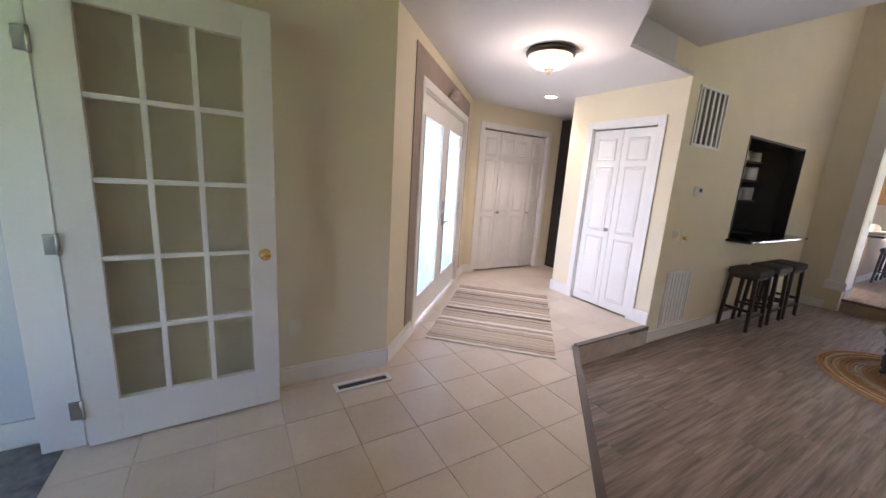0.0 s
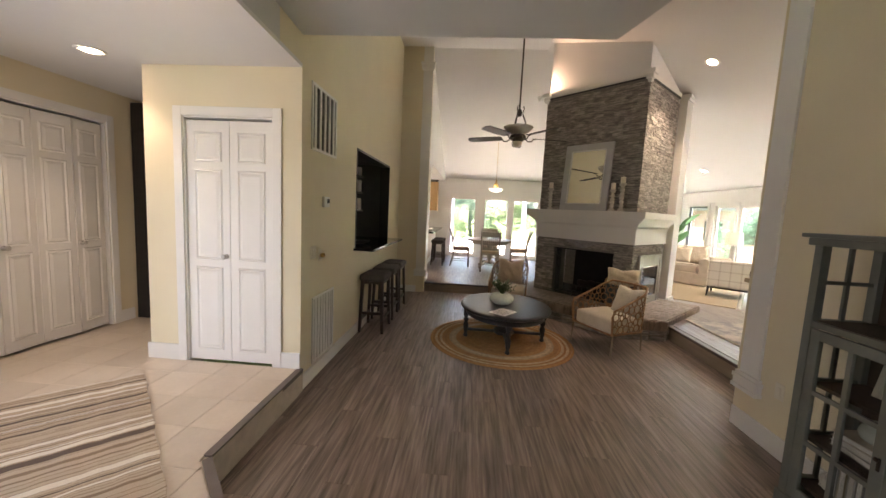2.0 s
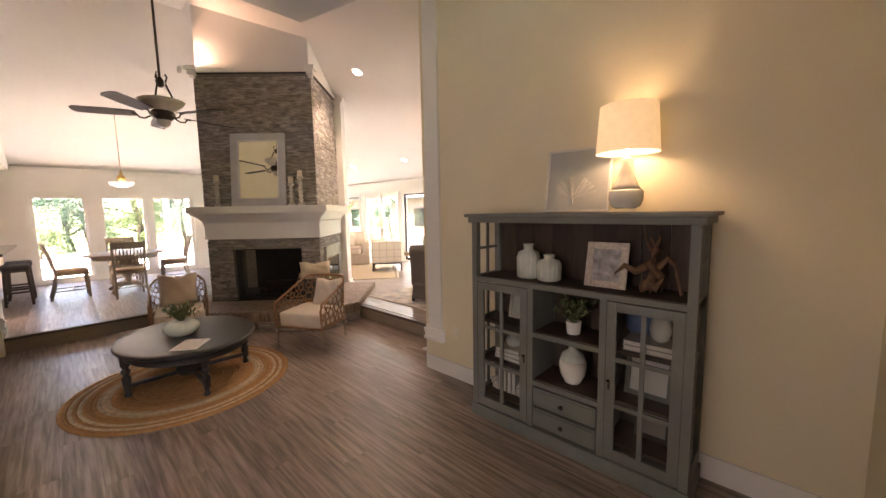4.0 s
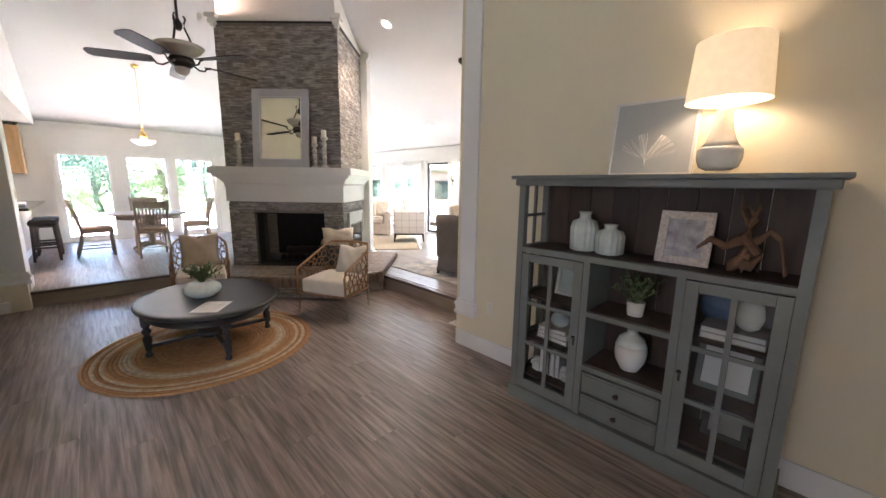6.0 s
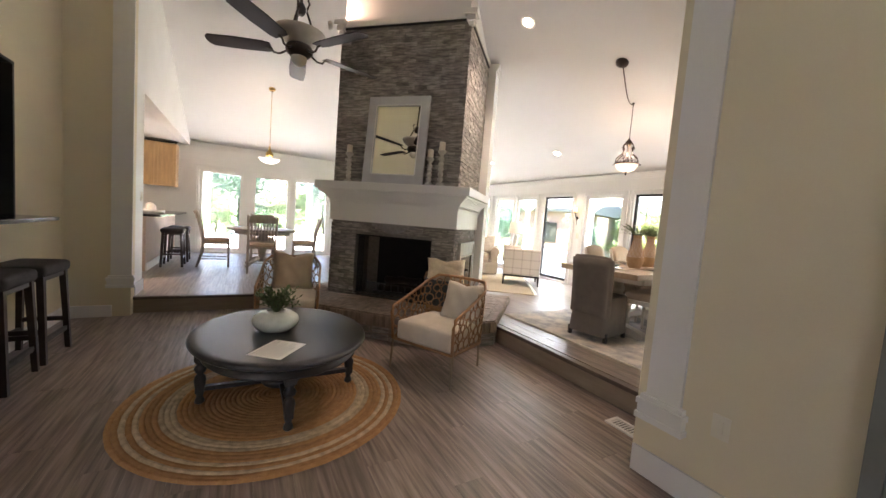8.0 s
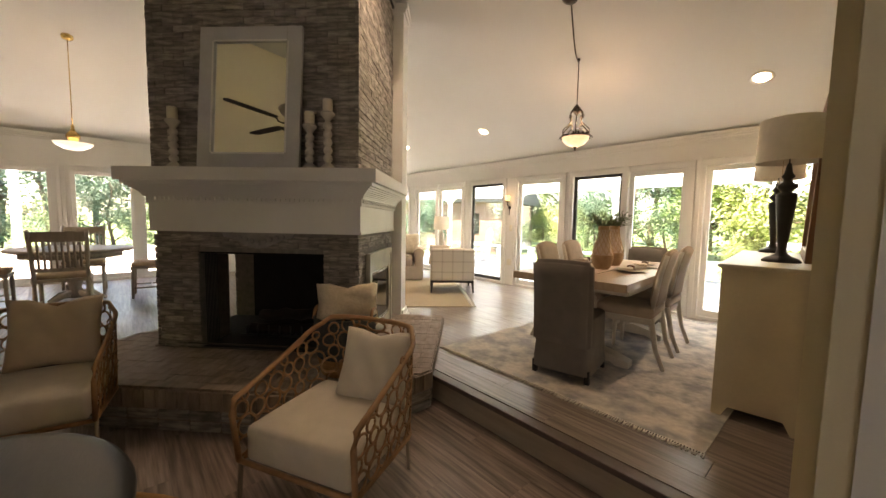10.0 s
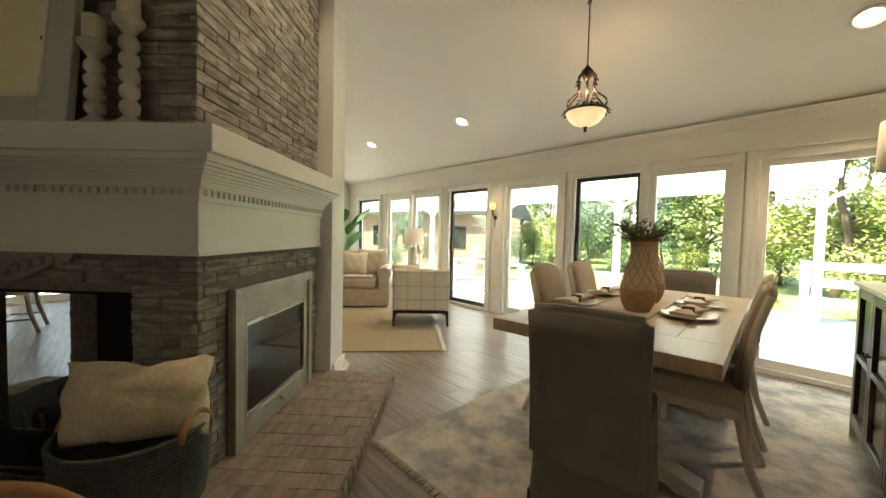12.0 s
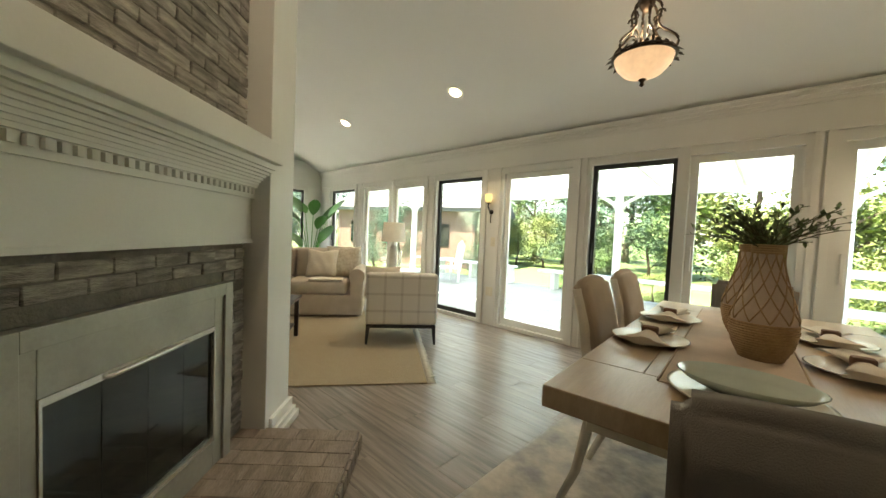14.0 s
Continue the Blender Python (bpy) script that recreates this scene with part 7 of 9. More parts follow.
def slip_chair(m):
    c = thing("slipcovered_chair", m, "dining chair in a taupe slipcover to the floor", "chair", "chairs round the dining table")
    bm = B()
    # back and skirt as one draped cover
    prof = [(0.06, 0.225, 0.265), (0.25, 0.215, 0.255), (0.45, 0.21, 0.25), (0.47, 0.207, 0.245)]
    q = bmesh.new()
    lev = []
    for z, hx, hy in prof:
        ring = []
        n = 44
        for i in range(n):
            a = 2 * math.pi * i / n
            cx, cy = math.cos(a), math.sin(a)
            e = 0.28
            x = math.copysign(abs(cx) ** e, cx) * hx
            y = math.copysign(abs(cy) ** e, cy) * hy
            wv = 0.007 * math.sin(i * 2.4) * max(0, 0.4 - z) / 0.4
            ring.append(q.verts.new((x * (1 + wv), y * (1 + wv), z)))
        lev.append(ring)
    for a, b in zip(lev, lev[1:]):
        for i in range(44):
            f = q.faces.new((a[i], a[(i + 1) % 44], b[(i + 1) % 44], b[i]))
            f.smooth = True
    q.faces.new(lev[-1])
    q.faces.new(lev[0][::-1])
    merge(bm, q)
    part("skirt", bm, M_SLIP, c, "draped fabric skirt")
    bm = B()
    b = bmesh.new()
    bmesh.ops.create_cube(b, size=1, matrix=Matrix.Diagonal((0.43, 0.10, 0.66, 1)))
    bmesh.ops.bevel(b, geom=b.edges[:], offset=0.028, segments=3, affect="EDGES")
    bmesh.ops.subdivide_edges(b, edges=[e for e in b.edges if e.calc_length() > 0.2], cuts=5, use_grid_fill=True)
    for v in b.verts:
        t = v.co.z / 0.66 + 0.5
        v.co.y += 0.05 * t * t
        v.co.x *= 1 + 0.03 * t
        v.co.z -= 0.012 * (v.co.x / 0.24) ** 2 * t
    for f in b.faces:
        f.smooth = True
    merge(bm, b, pose(0, 0.215, 0.575))
    part("backrest", bm, M_SLIP, c, "padded taupe back")
    for x, y in ((-0.2, 0.22), (0.2, 0.22), (-0.2, -0.2), (0.2, -0.2)):
        bm = B()
        box(bm, x - 0.018, x + 0.018, y - 0.018, y + 0.018, 0, 0.1, 0.003)
        part("leg", bm, M_EBONY, c, "short black leg")
    return c


def side_chair(m):
    c = thing("dining_chair", m, "cream wooden dining chair with beige upholstery", "chair", "chairs round the dining table")
    bm = B()
    cushion(bm, 0.47, 0.45, 0.09, 0.45, 0.02, 0.03)
    part("seat", bm, M_BEIGE, c, "beige padded seat")
    bm = B()
    box(bm, -0.22, 0.22, -0.21, 0.21, 0.355, 0.405, 0.006)
    part("seat_frame", bm, M_CREAMWOOD, c)
    for x in (-0.195, 0.195):
        bm = B()
        lathe(bm, [(0.014, 0), (0.018, 0.02), (0.016, 0.12), (0.022, 0.2), (0.014, 0.22), (0.024, 0.25), (0.022, 0.355)], 12, pose(x, -0.185, 0))
        part("front_leg", bm, M_CREAMWOOD, c, "turned front leg")
        bm = B()
        pts = [(x, 0.31, 0.0), (x, 0.25, 0.15), (x, 0.21, 0.36), (x, 0.215, 0.55), (x, 0.25, 0.78), (x, 0.29, 0.93)]
        q = bmesh.new()
        tube(q, pts, [0.017, 0.02, 0.024, 0.022, 0.02, 0.018], 6)
        merge(bm, q)
        part("back_post", bm, M_CREAMWOOD, c, "curved cream post")
    bm = B()
    b = bmesh.new()
    bmesh.ops.create_cube(b, size=1, matrix=Matrix.Diagonal((0.385, 0.055, 0.46, 1)))
    bmesh.ops.bevel(b, geom=b.edges[:], offset=0.02, segments=3, affect="EDGES")
    bmesh.ops.subdivide_edges(b, edges=[e for e in b.edges if e.calc_length() > 0.15], cuts=5, use_grid_fill=True)
    for v in b.verts:
        t = v.co.z / 0.46 + 0.5
        v.co.y += 0.085 * t * t
        v.co.z += 0.03 * t * (1 - (v.co.x / 0.19) ** 2)
    for f in b.faces:
        f.smooth = True
    merge(bm, b, pose(0, 0.208, 0.72))
    part("backrest", bm, M_BEIGE, c, "beige padded back")
    return c


sc1 = slip_chair(pose(6.03, -2.915, FZ, 0, 0, 11))
copy_thing(sc1, DT @ pose(6.10, -4.86, FZ, 0, 0, 180))
dc = side_chair(DT @ pose(6.42, -3.68, FZ, 0, 0, -90))
copy_thing(dc, DT @ pose(6.42, -4.27, FZ, 0, 0, -92))
copy_thing(dc, DT @ pose(5.83, -3.62, FZ, 0, 0, 92))
copy_thing(dc, DT @ pose(5.83, -4.22, FZ, 0, 0, 89))

# ---- sideboard with lamps and mirror ----
sb = thing("sideboard", pose(4.755, -3.86, UP_Z + 0.001, 0, 0, 5), "cream sideboard with brown glazed doors", "sideboard")
SBL, SBD, SBH = 0.84, 0.42, 0.955
M_BUTTER = mat("cream_lacquer", (0.66, 0.58, 0.43), 0.4, 0.05, 5, 0.04, 60)


def sbox(name, a, material=None, label="", bevel=0.004):
    bm = B()
    box(bm, *a, bevel)
    return part(name, bm, material or M_BUTTER, sb, label)


sbox("top", (-0.01, SBD + 0.02, -SBL - 0.015, SBL + 0.015, SBH - 0.025, SBH))
for y in (-SBL, SBL - 0.02):
    bm = B()
    q = bmesh.new()
    prism(q, [(0, 0), (0.055, 0), (0.09, 0.07), (0.34, 0.07), (0.375, 0), (SBD, 0), (SBD, SBH - 0.0255), (0, SBH - 0.0255)], y, y + 0.02)
    merge(bm, q, Matrix(((1, 0, 0, 0), (0, 0, 1, 0), (0, 1, 0, 0), (0, 0, 0, 1))))
    part("side_panel", bm, M_BUTTER, sb)
sbox("back_panel", (0, 0.012, -SBL + 0.021, SBL - 0.021, 0.08, SBH - 0.03))
sbox("bottom_panel", (0.012, SBD - 0.03, -SBL + 0.021, SBL - 0.021, 0.09, 0.11))
sbox("inner_shelf", (0.012, SBD - 0.04, -SBL + 0.021, SBL - 0.021, 0.5, 0.52))
for i in range(4):
    y0 = -SBL + 0.021 + i * (2 * SBL - 0.042) / 4
    y1 = y0 + (2 * SBL - 0.042) / 4
    d = part("door", B(), M_DARKWOOD, sb)
    bm = B()
    for a, b, c, e in ((y0 + 0.003, y0 + 0.05, 0.1, SBH - 0.035), (y1 - 0.05, y1 - 0.003, 0.1, SBH - 0.035), (y0 + 0.05, y1 - 0.05, SBH - 0.09, SBH - 0.035), (y0 + 0.05, y1 - 0.05, 0.1, 0.17), (y0 + 0.05, y1 - 0.05, 0.5, 0.53)):
        box(bm, SBD - 0.024, SBD - 0.001, a, b, c, e, 0.003)
    part("frame", bm, M_DARKWOOD, d, "brown wooden door frame")
    bm = B()
    box(bm, SBD - 0.015, SBD - 0.012, y0 + 0.05, y1 - 0.05, 0.17, SBH - 0.09)
    part("pane", bm, M_GLASS, d)
    bm = B()
    lathe(bm, [(0.006, 0), (0.006, 0.012), (0.012, 0.018), (0.006, 0.024)], 12, pose(SBD, y1 - 0.03 if i % 2 == 0 else y0 + 0.03, 0.6, 0, 90, 0))
    part("knob", bm, M_BRONZE, d)
M_SHADE_W = mat("white_linen_shade", (0.78, 0.72, 0.62), 0.9, 0.04, 20, 0.2, 300)


def buffet_lamp(m):
    l = thing("buffet_lamp", m, "slim black table lamp with a cream drum shade, off", "lamp", "lamps on the sideboard")
    bm = B()
    lathe(bm, [(0.085, 0), (0.087, 0.008), (0.075, 0.02), (0.05, 0.03), (0.028, 0.045), (0.02, 0.07), (0.022, 0.1), (0.03, 0.17), (0.04, 0.28), (0.047, 0.36), (0.047, 0.375), (0.022, 0.385), (0.03, 0.395), (0.045, 0.41), (0.045, 0.425), (0.022, 0.44), (0.02, 0.455), (0.03, 0.47), (0.018, 0.49), (0.01, 0.54)], 22, Matrix.Diagonal((1.15, 1.15, 1.18, 1)))
    part("base", bm, M_BLACK, l, "turned black base")
    shade(l, 0.17, 0.162, 0.645, 0.915, M_SHADE_W, "cream drum shade")
    bm = B()
    for k in range(3):
        a = 2 * math.pi * k / 3
        tube(bm, [(0, 0, 0.895), (0.161 * math.cos(a), 0.161 * math.sin(a), 0.905)], 0.002, 4)
    tube(bm, [(0, 0, 0.62), (0, 0, 0.90)], 0.004, 6)
    part("harp", bm, M_BLACK, l)
    bm = B()
    tube(bm, [(0.03, 0.0, 0.66), (0.03, 0, 0.44)], 0.0012, 4)
    lathe(bm, [(0.002, 0.425), (0.006, 0.43), (0.006, 0.438), (0.002, 0.442)], 8, pose(0.03, 0, 0))
    part("pull_chain", bm, M_BRASS, l, "brass pull chain")


buffet_lamp(pose(4.885, -3.48, UP_Z + SBH + 0.001))
buffet_lamp(pose(5.05, -4.60, UP_Z + SBH + 0.001))
M_FRAMEWOOD = mat("warm_brown_frame", (0.23, 0.1, 0.04), 0.45, 0.15, 5, 0.08, 40, stretch=(1, 1, 0.3))
wm = thing("leaning_mirror", pose(4.80, -3.98, UP_Z + SBH + 0.001, 0, -2, 5), "large mirror in a brown wooden frame leaning on the wall", "mirror")
bm = B()
wy, wh, wf = 0.52, 1.06, 0.075
for a, b, c, d in ((-wy, -wy + wf, 0, wh), (wy - wf, wy, 0, wh), (-wy + wf, wy - wf, 0, wf), (-wy + wf, wy - wf, wh - wf, wh)):
    box(bm, -0.02, 0.02, a, b, c, d, 0.005)
part("frame", bm, M_FRAMEWOOD, wm, "thick brown frame")
bm = B()
box(bm, -0.006, 0.006, -wy + wf, wy - wf, wf, wh - wf)
part("glass", bm, M_MIRROR, wm, "silvered mirror glass")

# ---- pendants and sconce ----
M_PBOWL = mat("lit_marbled_glass", (0.85, 0.7, 0.55), 0.35, 0.2, 8, 0.1, 40, emit=(1, 0.66, 0.42, 0.1), second=(0.65, 0.45, 0.33))
PX, PY, PZ, PS = 6.70, -4.05, 2.286, 1.28
pd = thing("pendant_light", pose(PX, PY, PZ), "wrought bronze pendant with a marbled glass bowl", "pendant light")
pd.scale = (PS, PS, PS)
bm = B()
lathe(bm, [(0.003, -0.052), (0.03, -0.05), (0.075, -0.03), (0.105, 0.005), (0.115, 0.035), (0.108, 0.035), (0.07, -0.015)], 32)
part("bowl", bm, M_PBOWL, pd, "glowing marbled bowl")
bm = B()
lathe(bm, [(0.002, -0.085), (0.01, -0.078), (0.007, -0.066), (0.016, -0.056), (0.006, -0.05)], 12)
part("finial", bm, M_BRONZE, pd)
bm = B()
tube(bm, [(0.118 * math.cos(2 * math.pi * i / 32), 0.118 * math.sin(2 * math.pi * i / 32), 0.038) for i in range(32)], 0.009, 7, closed=True)
for i in range(18):
    a = 2 * math.pi * i / 18
    leaf(bm, (0.115 * math.cos(a), 0.115 * math.sin(a), 0.04), (math.cos(a), math.sin(a), -0.5), (0, 0, 1), 0.035, 0.03)
    leaf(bm, (0.115 * math.cos(a + 0.17), 0.115 * math.sin(a + 0.17), 0.04), (-math.cos(a) * 0.4, -math.sin(a) * 0.4, 1), (math.cos(a), math.sin(a), 0), 0.03, 0.022)
part("leaf_rim", bm, M_BRONZE, pd, "bronze rim of leaves")
for k in range(6):
    a = 2 * math.pi * k / 6
    c, s = math.cos(a), math.sin(a)
    bm = B()
    pts = []
    for i in range(19):
        t = i / 18
        r = 0.10 * (1 - t) ** 0.8 + 0.025 * math.sin(t * 9.5) * (1 - t * 0.4) + 0.012
        pts.append((r * c, r * s, 0.04 + 0.24 * t))
    tube(bm, pts, 0.0055, 6)
    for zc, rr in ((0.12, 0.022), (0.2, 0.015)):
        loop = [((0.055 + rr * math.cos(q)) * c, (0.055 + rr * math.cos(q)) * s, zc + rr * math.sin(q)) for q in [2 * math.pi * j / 10 for j in range(9)]]
        tube(bm, loop, 0.004, 5)
    part("scroll_arm", bm, M_BRONZE, pd, "scrolled bronze arm")
bm = B()
lathe(bm, [(0.012, 0.22), (0.03, 0.25), (0.035, 0.275), (0.02, 0.29), (0.008, 0.31)], 14)
part("top_cup", bm, M_BRONZE, pd)
CX0, CY0 = -0.26 / PS, 0.67 / PS
CZ = (DINE(0, PY + CY0 * PS) - PZ) / PS
HOOK = (DINE(0, PY) - PZ - 0.02) / PS
bm = B()
tube(bm, [(0, 0, 0.3), (0, 0, HOOK)], 0.004, 6)
pts = []
for i in range(21):
    t = i / 20
    pts.append((CX0 * t, CY0 * t, HOOK + (CZ - HOOK) * t - 0.13 * math.sin(math.pi * t) * (1 - t) ** 0.35))
tube(bm, pts, 0.005, 6)
part("chain", bm, M_BRONZE, pd, "swagged dark chain")
bm = B()
lathe(bm, [(0.06, 0), (0.055, -0.02), (0.03, -0.035), (0.008, -0.045)], 20, pose(CX0, CY0, CZ, SL, 0, 0))
lathe(bm, [(0.012, 0), (0.01, -0.02)], 10, pose(0, 0, HOOK + 0.02 / PS, SL, 0, 0))
part("canopy", bm, M_BRONZE, pd, "round ceiling canopy")

NX0, NY0 = 11.25, 0.20
M_OPAL = mat("lit_opal_glass", (0.92, 0.88, 0.8), 0.3, 0.04, 5, 0, 40, emit=(1, 0.88, 0.72, 0.1))
np_ = thing("nook_pendant", pose(NX0, NY0, 2.20), "brass pendant with an opal glass dish", "pendant light")
bm = B()
lathe(bm, [(0.003, -0.02), (0.09, -0.005), (0.165, 0.04), (0.19, 0.075), (0.18, 0.075), (0.09, 0.02)], 32)
part("dish", bm, M_OPAL, np_, "glowing opal dish")
bm = B()
lathe(bm, [(0.03, 0.02), (0.05, 0.05), (0.03, 0.07), (0.035, 0.09), (0.065, 0.13), (0.07, 0.165), (0.05, 0.205), (0.02, 0.225), (0.03, 0.24), (0.012, 0.26), (0.022, 0.285), (0.006, 0.31)], 20)
part("brass_body", bm, M_BRASS, np_, "turned brass body")
bm = B()
tube(bm, [(0, 0, 0.3), (0, 0, NOOK(NX0, 0) - 2.20)], 0.005, 6)
lathe(bm, [(0.06, 0), (0.055, -0.02), (0.015, -0.035)], 18, pose(0, 0, NOOK(NX0, 0) - 2.20, 0, SL, 0))
part("stem", bm, M_BRASS, np_)
sn = thing("wall_sconce", pose(8.86, -5.67, 1.70), "black iron wall sconce with an amber glass cup", "sconce")
bm = B()
tube(bm, [(0, 0.01, -0.2), (0, 0.012, -0.05), (0, 0.05, -0.03), (0, 0.075, 0.0), (0, 0.075, 0.04)], [0.006, 0.008, 0.01, 0.01, 0.012], 8)
lathe(bm, [(0.03, 0), (0.028, 0.012), (0.01, 0.016)], 14, pose(0, 0, -0.06, -90))
lathe(bm, [(0.02, 0.04), (0.04, 0.05), (0.042, 0.055)], 14, pose(0, 0.075, 0))
part("bracket", bm, M_BLACK, sn)
bm = B()
lathe(bm, [(0.03, 0.056), (0.042, 0.09), (0.045, 0.16), (0.042, 0.16), (0.038, 0.09)], 18, pose(0, 0.075, 0))
part("cup", bm, mat("amber_glass", (0.75, 0.55, 0.2), 0.15, 0.05, 5, emit=(1, 0.7, 0.3, 0.15)), sn, "amber glass cup")

# ---- living corner ----
M_SISAL = mat("sandy_sisal", (0.42, 0.34, 0.23), 0.95, 0.18, 40, 0.6, 160, second=(0.33, 0.26, 0.17), stretch=(1, 6, 1))
E1, E2 = Vector((0.6, 0.8)), Vector((0.8, -0.6))
RA = math.degrees(math.atan2(E1.y, E1.x))
lr = thing("sisal_rug", pose(8.0, -3.80, UP_Z + 0.001, 0, 0, RA), "sandy woven rug with a tasselled edge", "rug")
bm = B()
box(bm, 0, 3.0, -2.5, 0, 0, 0.009)
part("weave", bm, M_SISAL, lr)
bm = B()
rng = random.Random(12)
for i in range(150):
    y = -2.5 * i / 149
    tube(bm, [(0.0, y, 0.006), (-0.03, y + rng.uniform(-0.008, 0.008), 0.01), (-0.06 - rng.uniform(0, 0.02), y + rng.uniform(-0.015, 0.015), 0.004)], [0.004, 0.006, 0.003], 4)
ob = part("tassels", bm, M_FRINGE, lr, "ivory tassels")
tagged(ob, kind="stuff")
LZ = UP_Z + 0.011


def plaid():
    m = mat("cream_plaid", (0.66, 0.6, 0.52), 0.9, 0.06, 10, 0.4, 420)
    n, l = m.node_tree.nodes, m.node_tree.links
    co, sp = n.new("ShaderNodeTexCoord"), n.new("ShaderNodeSeparateXYZ")
    l.new(co.outputs["Object"], sp.inputs[0])
    outs = []
    for ax in ("X", "Y", "Z"):
        a = n.new("ShaderNodeMath")
        a.operation = "PINGPONG"
        a.inputs[1].default_value = 0.085
        l.new(sp.outputs[ax], a.inputs[0])
        b = n.new("ShaderNodeMath")
        b.operation = "LESS_THAN"
        b.inputs[1].default_value = 0.012
        l.new(a.outputs[0], b.inputs[0])
        outs.append(b)
    s = n.new("ShaderNodeMath")
    s.operation = "ADD"
    l.new(outs[0].outputs[0], s.inputs[0])
    l.new(outs[2].outputs[0], s.inputs[1])
    k = n.new("ShaderNodeMath")
    k.operation = "MULTIPLY"
    k.inputs[1].default_value = 0.42
    l.new(s.outputs[0], k.inputs[0])
    mx = n.new("ShaderNodeMix")
    mx.data_type = "RGBA"
    mx.inputs[6].default_value, mx.inputs[7].default_value = (0.68, 0.62, 0.54, 1), (0.42, 0.35, 0.28, 1)
    l.new(k.outputs[0], mx.inputs[0])
    hs = [x for x in n if x.type == "HUE_SAT"][0]
    l.new(mx.outputs[2], hs.inputs["Color"])
    return m


M_PLAID = plaid()
ACM = pose(9.12, -4.45, LZ, 0, 0, 51)
ac = thing("plaid_armchair", ACM, "cream windowpane-plaid armchair on black legs", "armchair")


def pad(name, w, d, h, x, y, z, parent, material, r=0.04, label=""):
    bm = B()
    cushion(bm, w, d, h, z + h / 2, 0.008, r, pose(x, y, 0))
    return part(name, bm, material, parent, label)


pad("back", 0.72, 0.14, 0.52, 0, 0.29, 0.20, ac, M_PLAID, 0.03)
pad("arm", 0.12, 0.56, 0.40, -0.30, -0.06, 0.20, ac, M_PLAID, 0.03)
pad("arm", 0.12, 0.56, 0.40, 0.30, -0.06, 0.20, ac, M_PLAID, 0.03)
pad("seat", 0.47, 0.56, 0.24, 0, -0.06, 0.20, ac, M_PLAID, 0.03)
bm = B()
box(bm, -0.35, 0.35, -0.33, 0.35, 0.165, 0.199, 0.004)
part("base_frame", bm, M_EBONY, ac, "black base rail")
for x, y in ((-0.33, 0.33), (0.33, 0.33), (-0.33, -0.31), (0.33, -0.31)):
    bm = B()
    lo = [bm.verts.new((x * 1.04 + a * 0.011, y * 1.04 + b * 0.011, 0)) for a, b in ((-1, -1), (1, -1), (1, 1), (-1, 1))]
    hi = [bm.verts.new((x + a * 0.02, y + b * 0.02, 0.166)) for a, b in ((-1, -1), (1, -1), (1, 1), (-1, 1))]
    bm.faces.new(lo[::-1])
    bm.faces.new(hi)
    for i in range(4):
        bm.faces.new((lo[i], lo[(i + 1) % 4], hi[(i + 1) % 4], hi[i]))
    part("leg", bm, M_EBONY, ac, "tapered black leg")
pillow("throw_pillow", ACM @ pose(0.22, 0.12, 0.44, -20, 0, 10), 0.36, 0.36, 0.14, M_LINEN, "cream pillow on the plaid armchair")

SOM = pose(10.95, -4.02, LZ, 0, 0, 233)
M_SOFA = mat("oatmeal_linen", (0.52, 0.44, 0.36), 0.92, 0.07, 8, 0.4, 420)
so = thing("sofa", SOM, "oatmeal linen sofa with rolled arms and a skirt", "sofa")
pad("skirt", 1.95, 0.80, 0.27, 0, 0.0, 0.02, so, M_SOFA, 0.02)
for x in (-0.39, 0.39):
    pad("seat_cushion", 0.76, 0.66, 0.17, x, -0.08, 0.285, so, M_SOFA, 0.05)
    pad("back_cushion", 0.76, 0.2, 0.42, x, 0.27, 0.43, so, M_SOFA, 0.07)
for x in (-0.90, 0.90):
    bm = B()
    tube(bm, [(x, -0.41, 0.53), (x, -0.39, 0.53), (x, 0.38, 0.53)], [0.10, 0.105, 0.10], 16)
    box(bm, x - 0.085, x + 0.085, -0.40, 0.38, 0.05, 0.5, 0.02)
    part("arm", bm, M_SOFA, so, "rolled arm")
pad("back", 1.8, 0.14, 0.62, 0, 0.36, 0.22, so, M_SOFA, 0.05)
M_KNIT = mat("patterned_pillow", (0.6, 0.54, 0.44), 0.9, 0.15, 26, 0.6, 90, second=(0.42, 0.37, 0.28))
pillow("throw_pillow", SOM @ pose(0.68, 0.08, 0.46, -20, 0, 8), 0.48, 0.46, 0.16, M_KNIT, "textured beige pillow on the sofa")
pillow("throw_pillow", SOM @ pose(0.38, 0.0, 0.46, -18, 0, -5), 0.42, 0.40, 0.15, M_LINEN, "ruffled cream pillow on the sofa", notch=0.05)
pillow("throw_pillow", SOM @ pose(-0.55, 0.06, 0.46, -20), 0.48, 0.46, 0.16, M_KNIT, "textured beige pillow on the sofa")
td = thing("folded_throw", SOM @ pose(0.5, -0.28, 0.462), "folded cream throw on the sofa seat", "blanket")
bm = B()
cushion(bm, 0.42, 0.22, 0.03, 0.015, 0.006, 0.012)
part("cloth", bm, M_LINEN, td)
lt = thing("low_table", pose(9.87, -3.05, LZ, 0, 0, RA), "dark brown low table with a lower shelf", "table")
bm = B()
box(bm, -0.52, 0.52, -0.25, 0.25, 0.40, 0.43, 0.006)
part("tabletop", bm, M_DARKWOOD, lt)
bm = B()
box(bm, -0.47, 0.47, -0.2, 0.2, 0.12, 0.14, 0.004)
part("shelf", bm, M_DARKWOOD, lt)
for x in (-0.48, 0.48):
    for y in (-0.21, 0.21):
        bm = B()
        box(bm, x - 0.02, x + 0.02, y - 0.02, y + 0.02, 0, 0.40, 0.004)
        part("leg", bm, M_DARKWOOD, lt)
